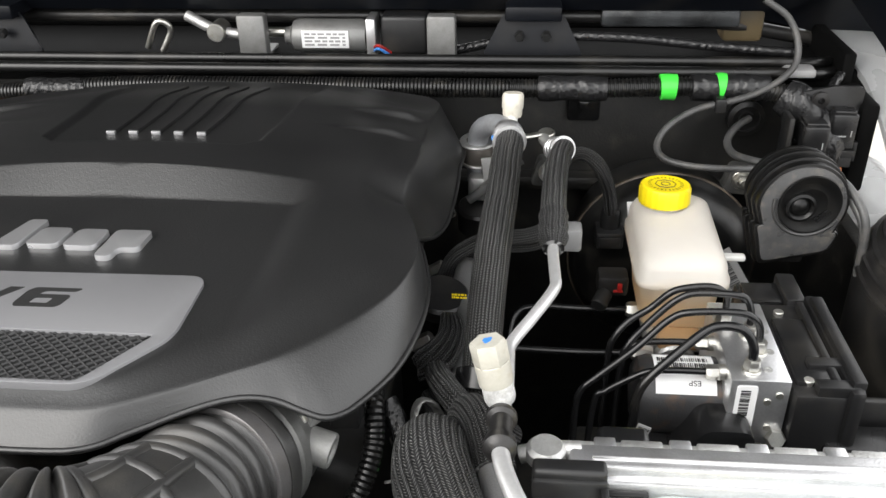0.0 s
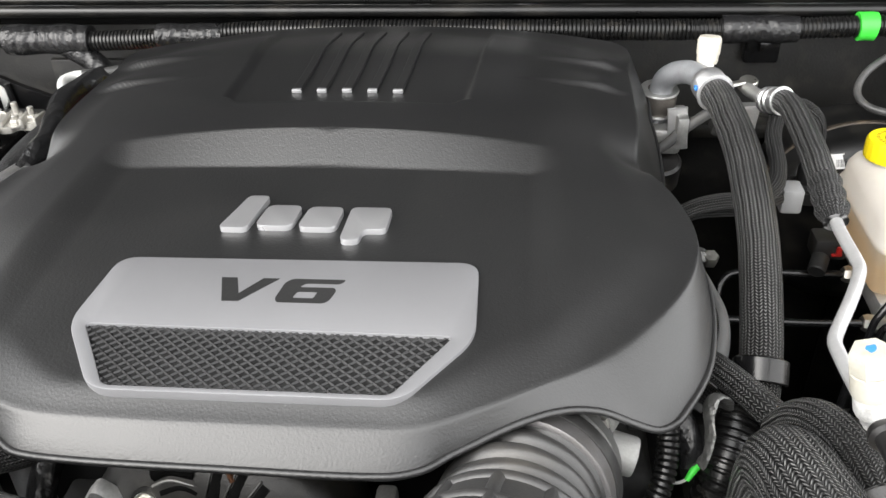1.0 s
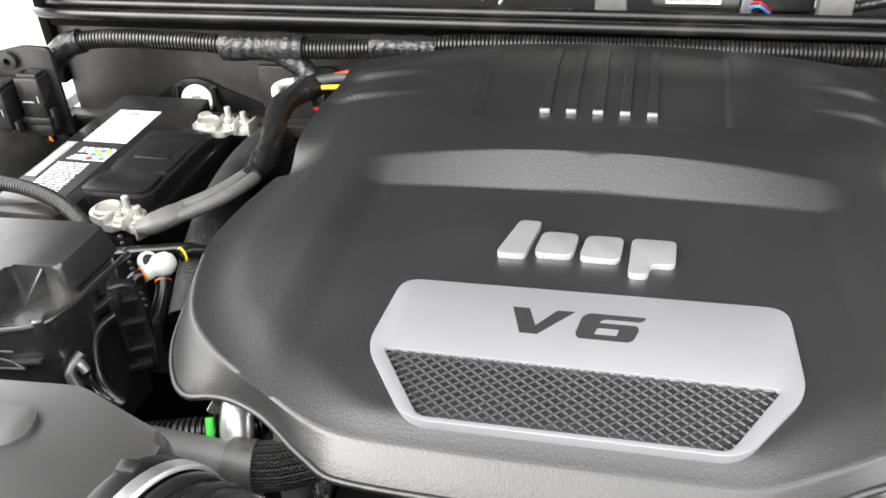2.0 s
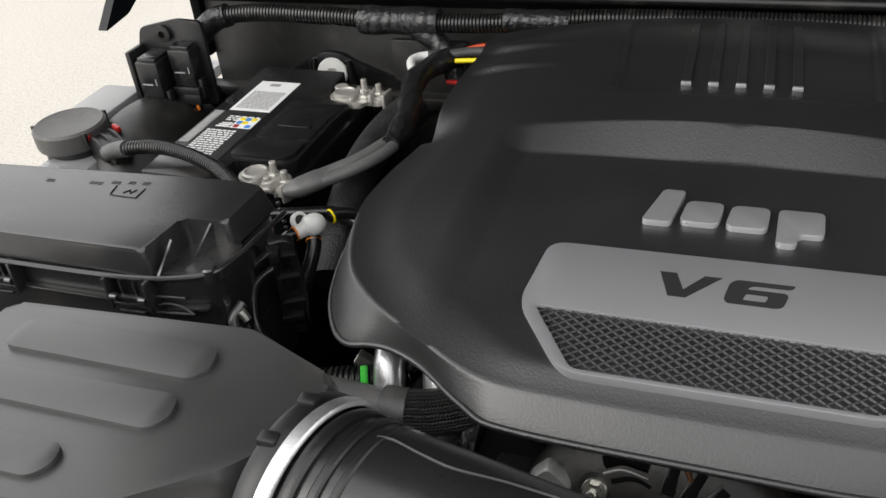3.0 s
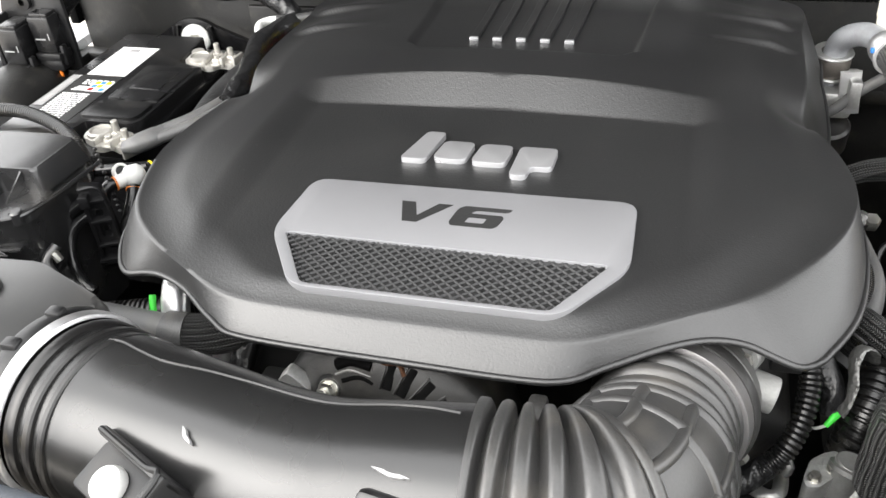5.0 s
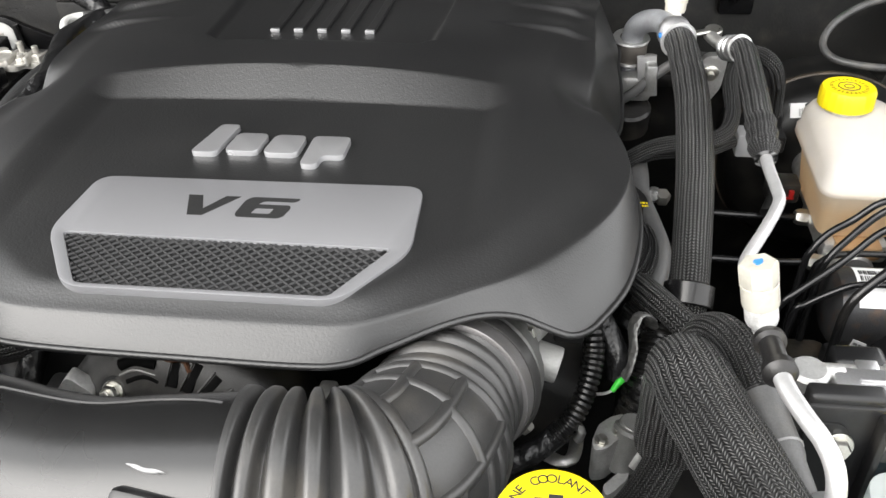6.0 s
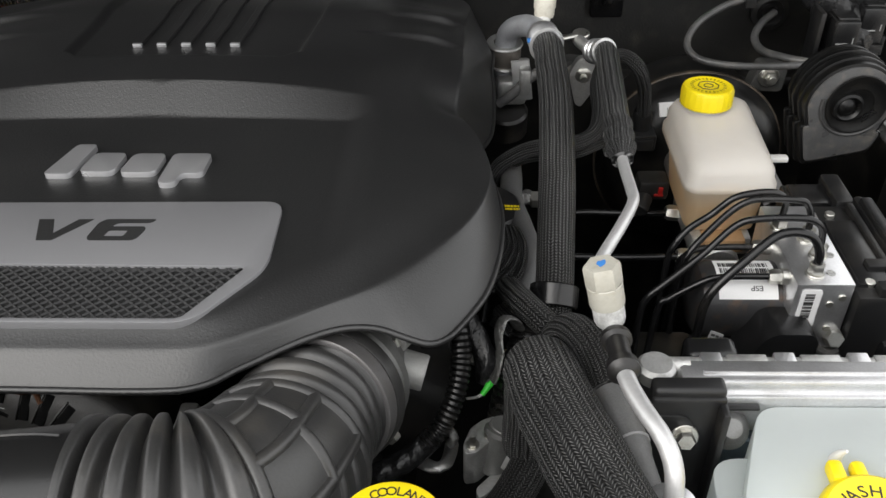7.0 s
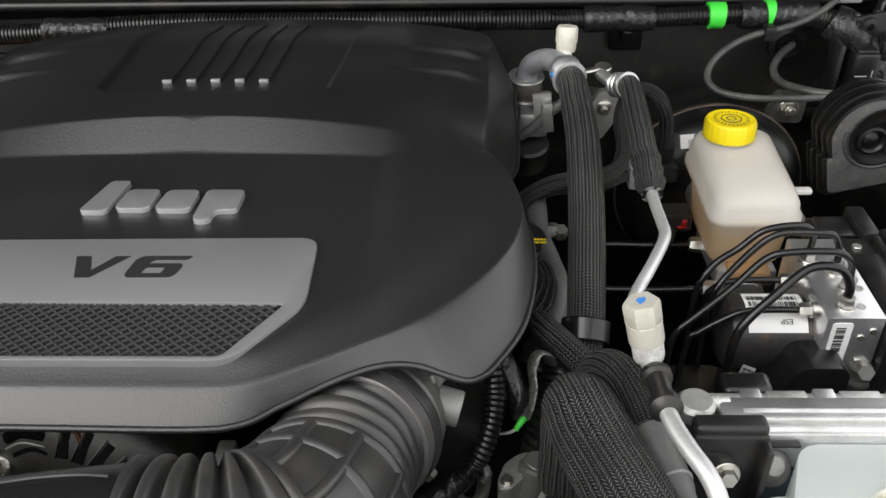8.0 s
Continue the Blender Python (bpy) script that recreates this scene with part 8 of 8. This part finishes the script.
def coolant_cap():
    t = thing("coolant_filler", (0.2115, 0.218, 1.03), "yellow engine coolant pressure cap with black lettering", "filler")
    cm = Matrix.Translation((0.2115, 0.2165, 1.064))
    bm = B()
    lathe(bm, [(0, 0), (0.0225, 0), (0.0245, 0.002), (0.0250, 0.012), (0.0235, 0.0155), (0.0215, 0.0165), (0, 0.0165)], cm, 56)
    cap = part("cap", bm, YELLOW, t)
    bm = B()
    lathe(bm, [(0, -0.05), (0.019, -0.05), (0.019, 0.0), (0, 0.0)], cm, 36)
    part("neck", bm, PLASTIC, t, "black filler neck")
    text = "ENGINE COOLANT ONLY"
    for i, ch in enumerate(text):
        if ch == " ":
            continue
        a = radians(93 + 110 - i * 220 / (len(text) - 1))
        mm = cm @ Matrix.Translation((0.0175 * math.cos(a), 0.0175 * math.sin(a), 0.0166)) @ Matrix.Rotation(a - math.pi / 2, 4, "Z")
        part("letter", lettering(ch, 0.0045, mm, 0.0002), INK, cap)
    bm = B()
    for x0, x1, y0, y1 in ((-0.008, 0.008, 0.006, 0.0075), (-0.008, -0.0065, -0.006, 0.006), (0.0065, 0.008, -0.006, 0.006), (-0.002, 0.004, 0.0075, 0.0095), (0.008, 0.011, 0.001, 0.0025), (-0.011, -0.008, 0.001, 0.0025)):
        box(bm, x0, x1, y0, y1, 0.0165, 0.0169, 0, m=cm)
    part("pictogram", bm, INK, cap, "black outline pictogram")
    bm = B()
    box(bm, 0.02, 0.33, 0.12, 0.205, 0.93, 1.02, 0.01, 3)
    solo("radiator_tank", bm, PLASTIC, "black plastic radiator top tank", "radiator tank")


coolant_cap()


def right_hoses():
    t = thing("radiator_hose", (0.31, 0.30, 0.88), "large black braided radiator hose over a ribbed end", "radiator hose")
    line = [(0.2935, 0.414, 0.90), (0.2935, 0.413, 0.94), (0.2925, 0.408, 0.970), (0.2905, 0.395, 0.990), (0.2915, 0.376, 1.001), (0.295, 0.357, 1.003), (0.3025, 0.336, 1.001), (0.312, 0.311, 0.999), (0.321, 0.288, 0.996), (0.335, 0.25, 0.988), (0.350, 0.19, 0.972)]
    bm = B()
    sweep(bm, line, lambda s: 0.0243 + 0.0006 * math.sin(31 * s) * math.sin(17 * s + 1), 48, 0.004)
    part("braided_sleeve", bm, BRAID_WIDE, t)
    bm = B()
    lathe(bm, [(0.0235, 0), (0.0262, 0.001), (0.0266, 0.006), (0.0262, 0.011), (0.0235, 0.012)], frame_of((0.3440, 0.217, 0.9800), (0.350, 0.19, 0.972)), 40)
    part("end_clamp", bm, DULLSTEEL, t, "dull steel hose clamp")
    resize(t, (0.31, 0.3, 0.88), 0.925, (-0.0051, -0.0223, 0.038))
    t = thing("heater_return_hose", (0.32, 0.39, 0.95), "black braided coolant hose with a smooth rubber end", "hose")
    bm = B()
    sweep(bm, [(0.3082, 0.4632, 0.9500), (0.3111, 0.4481, 0.9750), (0.3171, 0.4320, 0.9900), (0.3241, 0.4130, 0.9950), (0.3292, 0.3954, 0.9930), (0.3326, 0.3790, 0.9900)], 0.0135, 28, 0.004)
    part("braided_sleeve", bm, BRAID, t)
    bm = B()
    sweep(bm, [(0.3322, 0.3814, 0.9900), (0.3359, 0.3648, 0.9880), (0.3387, 0.3521, 0.9850), (0.3421, 0.3357, 0.9820), (0.3457, 0.3150, 0.9780), (0.3486, 0.3082, 0.9720)], lambda s: 0.0112 - 0.0016 * ease(s, 0.55, 0.65), 24, 0.004)
    part("rubber_end", bm, GREYHOSE, t, "smooth grey rubber end")
    bm = B()
    lathe(bm, [(0.0090, 0), (0.0116, 0.0005), (0.0116, 0.002), (0.0090, 0.0025)], frame_of((0.3407, 0.3444, 0.9835), (0.3419, 0.3390, 0.9830)), 24)
    part("band", bm, GREYLABEL, t)
    cable("ribbed_sleeve", [(0.2922, 0.4692, 0.962), (0.2883, 0.4580, 0.956), (0.2806, 0.4381, 0.942), (0.2745, 0.4270, 0.922), (0.2725, 0.4250, 0.900)], 0.0150, CONDUIT, "black ringed rubber sleeve below the refrigerant hose", "sleeve", ribbed(0.0056, 0.0024), 24, 0.0010)
    cable("crossing_hose", [(0.2755, 0.5080, 0.966), (0.2805, 0.4825, 0.979), (0.2920, 0.4565, 0.985), (0.3050, 0.4440, 0.980), (0.3190, 0.4530, 0.965), (0.3310, 0.4710, 0.940)], 0.0098, BRAID, "black braided hose crossing under the refrigerant line", "hose", n=26)
    cable("tucked_hose", [(0.2702, 0.4984, 0.9500), (0.2770, 0.4770, 0.9580), (0.2862, 0.4593, 0.9580), (0.2947, 0.4554, 0.9500)], 0.0075, BRAID_FINE, "thin braided hose tucked behind the radiator hose", "hose", n=18)
    cable("throttle_conduit", [(0.2347, 0.4684, 0.9850), (0.2375, 0.4446, 0.9850), (0.2396, 0.4270, 0.9700), (0.2360, 0.4096, 0.9550), (0.2271, 0.3949, 0.9400), (0.2169, 0.3882, 0.9300)], 0.0072, CONDUIT, "ribbed black conduit behind the cover's corner", "conduit", ribbed(0.0040, 0.0015), 18, 0.001)
    cable("throttle_conduit_wrap", [(0.2205, 0.3916, 0.9320), (0.2124, 0.3873, 0.9250), (0.1994, 0.3786, 0.9200), (0.1827, 0.3722, 0.9150)], 0.0082, TAPE, "tape-wrapped end of a conduit", "conduit")
    cable("second_conduit", [(0.2431, 0.4621, 0.9750), (0.2515, 0.4528, 0.9650), (0.2566, 0.4435, 0.9550), (0.2585, 0.4362, 0.9400)], 0.0082, TAPE, "tape-wrapped wiring beside the conduit", "wiring harness")
    cable("lower_braided_hose", [(0.2966, 0.4026, 0.9300), (0.2885, 0.3760, 0.9350), (0.2786, 0.3566, 0.9300), (0.2661, 0.3416, 0.9200), (0.2504, 0.3310, 0.9100)], 0.0130, BRAID_FINE, "dark braided hose passing below the radiator hose", "hose", n=20)
    resize(t, (0.32, 0.39, 0.95), 0.905, (-0.0074, -0.0368, 0.0414))
    t = thing("foil_lead", (0.27, 0.45, 0.93), "dull grey bent metal lead with a green tape tab", "lead")
    bm = B()
    sweep(bm, [(0.2817, 0.4622, 0.9650), (0.2759, 0.4536, 0.9830), (0.2692, 0.4499, 0.9870), (0.2655, 0.4430, 0.9800), (0.2663, 0.4340, 0.9700), (0.2648, 0.4276, 0.9600), (0.2615, 0.4265, 0.9500)], lambda s: 0.0066 - 0.0022 * ease(s, 0.25, 0.9) - 0.0010 * abs(math.sin(13 * s)), 16, 0.003, flat=0.34)
    part("foil", bm, FOIL, t)
    bm = B()
    sweep(bm, [(0.2559, 0.4260, 0.9390), (0.2507, 0.4262, 0.9340), (0.2440, 0.4333, 0.9250)], 0.0011, 8, 0.003)
    part("white_wire", bm, WHITE, t)
    bm = B()
    sweep(bm, [(0.2641, 0.4360, 0.9450), (0.2589, 0.4289, 0.9430), (0.2544, 0.4248, 0.9380)], lambda s: 0.0034 - 0.0016 * s, 12, 0.002)
    part("green_tab", bm, GREEN, t, "bright green tape tab")
    # looped leads beside the cover
    for k in range(5):
        d = 0.0072 * k
        cable("wiring_loop", [(0.280 - d * 0.25, 0.602, 0.955), (0.286 - d * 0.45, 0.582 + d * 0.2, 0.966 - d * 0.1), (0.290 - d * 0.6, 0.560 + d * 0.1, 0.966 - d * 0.1), (0.288 - d * 0.75, 0.542 + d * 0.3, 0.962), (0.280 - d * 0.9, 0.530 + d * 0.4, 0.955), (0.258, 0.528 + d * 0.5, 0.945)], 0.0031, BRAID_FINE, "looped black braided engine lead", "lead", n=12, grp="wiring loops")
    cable("breather_hose", [(0.286, 0.725, 0.944), (0.2855, 0.690, 0.948), (0.2845, 0.650, 0.949), (0.291, 0.610, 0.949), (0.296, 0.578, 0.947), (0.292, 0.548, 0.943), (0.283, 0.525, 0.935), (0.270, 0.51, 0.92)], 0.0105, GREYHOSE, "plain black rubber breather hose", "hose", n=18)
    t = thing("oil_filler", (0.285, 0.585, 0.95), "black oil filler cap with yellow print", "filler cap")
    bm = B()
    m = frame_of((0.266, 0.630, 0.948), (0.2675, 0.6275, 0.960))
    lathe(bm, [(0, 0), (0.024, 0), (0.025, 0.003), (0.025, 0.012), (0.022, 0.015), (0, 0.015)], m, 32)
    cap = part("cap", bm, PLASTIC, t)
    bm = B()
    bars(bm, m @ Matrix.Translation((0.012, -0.010, 0.0153)) @ Matrix.Rotation(radians(-25), 4, "Z"), 0.013, 0.007, 2, 4, 0.0003, 3)
    part("print", bm, YELLOW, cap, "yellow print")
    bm = B()
    rod(bm, (0.300, 0.672, 0.940), (0.297, 0.655, 0.950), 0.0075, 0.0055, n=16)
    solo("sensor_tip", bm, FOIL, "bright metal sensor tip", "sensor")
    for x, y, z in ((0.306, 0.66, 0.948), (0.275, 0.70, 0.955)):
        bm = B()
        hexnut(bm, (x, y, z - 0.006), (x, y - 0.004, z + 0.004), 0.007)
        solo("engine_bolt", bm, STEEL, "bright hex bolt on the engine side", "bolt", group="engine bolts")
    bm = B()
    sweep(bm, [(0.278, 0.85, 0.943), (0.292, 0.85, 0.954), (0.310, 0.852, 0.972), (0.335, 0.856, 0.99)], 0.0055, 10, 0.004)
    solo("steel_strut", bm, GREYHOSE, "grey drain tube behind the refrigerant hose", "strut")
    bm = B()
    box(bm, 0.276, 0.31, 0.86, 0.90, 0.935, 0.965, 0.006)
    box(bm, 0.30, 0.312, 0.845, 0.88, 0.955, 0.985, 0.003)
    solo("expansion_valve", bm, CAST, "cast metal expansion valve bracket", "valve bracket")
    t = thing("strut_bracket", (0.372, 0.88, 0.92), "dull cast bracket with a bolt at the firewall", "bracket")
    bm = B()
    slab(bm, rounded([(0.357, 0.962), (0.366, 0.981), (0.389, 0.982), (0.386, 0.944), (0.373, 0.922), (0.366, 0.926)], 0.006, 5), [], 0.0, 0.010, 0.002, Matrix.Translation((0, 0.893, 0)) @ Matrix.Rotation(radians(90), 4, "X"))
    part("plate", bm, CAST, t)
    bm = B()
    lathe(bm, [(0, 0), (0.0085, 0), (0.009, 0.002), (0.007, 0.004), (0.0042, 0.0045), (0.0042, 0.011), (0, 0.012)], frame_of((0.3725, 0.8835, 0.962), (0.3725, 0.87, 0.960)), 20)
    part("bolt", bm, STEEL, t, "flanged bolt")
    bm = B()
    rod(bm, (0.288, 0.868, 0.90), (0.288, 0.86, 0.932), 0.024, n=28)
    solo("firewall_boot", bm, RUBBER, "black rubber pipe boot at the firewall", "boot")
    # deep clutter right of the engine
    bm = B()
    box(bm, 0.28, 0.40, 0.36, 0.62, 0.45, 0.80, 0.02)
    box(bm, 0.38, 0.44, 0.44, 0.56, 0.45, 0.88, 0.01)
    solo("steering_box", bm, BAYPAINT, "dark oily steering gear deep in the bay", "steering gear")
    t = thing("pump_casting", (0.26, 0.39, 0.885), "dull cast metal pump casting low in the engine bay", "pump casting")
    bm = B()
    slab(bm, rounded([(0.2410, 0.3904), (0.2461, 0.4057), (0.2549, 0.4135), (0.2636, 0.4171), (0.2656, 0.4053), (0.2590, 0.3934), (0.2504, 0.3841), (0.2421, 0.3826)], 0.003, 4), [], 0.893, 0.925, 0.004)
    part("body", bm, CAST, t)
    bm = B()
    rod(bm, (0.2693, 0.4002, 0.9350), (0.2621, 0.3967, 0.8950), 0.0100, 0.0115, n=24)
    lathe(bm, [(0.010, 0), (0.0125, 0.001), (0.0125, 0.004), (0.010, 0.005)], frame_of((0.2683, 0.3988, 0.9320), (0.2673, 0.3973, 0.9290)), 24)
    part("outlet_tube", bm, DULLSTEEL, t, "grey outlet tube")
    bm = B()
    sweep(bm, [(0.2803, 0.4061, 0.9250), (0.2782, 0.3959, 0.9250), (0.2741, 0.3894, 0.9150), (0.2690, 0.3875, 0.9050)], 0.0042, 10, 0.004, flat=0.5)
    part("strap", bm, CAST, t, "bright bent metal strap")
    bm = B()
    sweep(bm, [(0.2116, 0.3957, 0.9000), (0.2212, 0.3872, 0.9050), (0.2282, 0.3896, 0.9050), (0.2314, 0.4019, 0.9000), (0.2330, 0.4166, 0.8950)], 0.0050, 12, 0.004, flat=0.7)
    part("arm", bm, CAST, t, "curved cast arm")
    bm = B()
    sweep(bm, [(0.2256, 0.4103, 0.9150), (0.2315, 0.4096, 0.9180), (0.2348, 0.4046, 0.9150), (0.2318, 0.4037, 0.9100)], 0.0036, 10, 0.003)
    part("hook", bm, DULLSTEEL, t)
    bm = B()
    slab(bm, rounded([(0.2497, 0.3745), (0.2596, 0.3855), (0.2696, 0.3939), (0.2664, 0.3811), (0.2573, 0.3702), (0.2515, 0.3662)], 0.003, 3), [], 0.885, 0.899, 0.003)
    part("foot", bm, CAST, t)
    for x, y in ((0.2475, 0.3905), (0.2600, 0.4000)):
        bm = B()
        rod(bm, (x, y, 0.9235), (x, y, 0.9260), 0.0048, n=16)
        hexnut(bm, (x, y, 0.9255), (x, y, 0.9300), 0.0036)
        part("bolt", bm, STEEL, t)
    bm = B()
    box(bm, 0.16, 0.33, 0.22, 0.36, 0.6, 0.885, 0.01)
    solo("water_pump", bm, DARK, "dark pump casing low at the engine's front", "pump")


right_hoses()
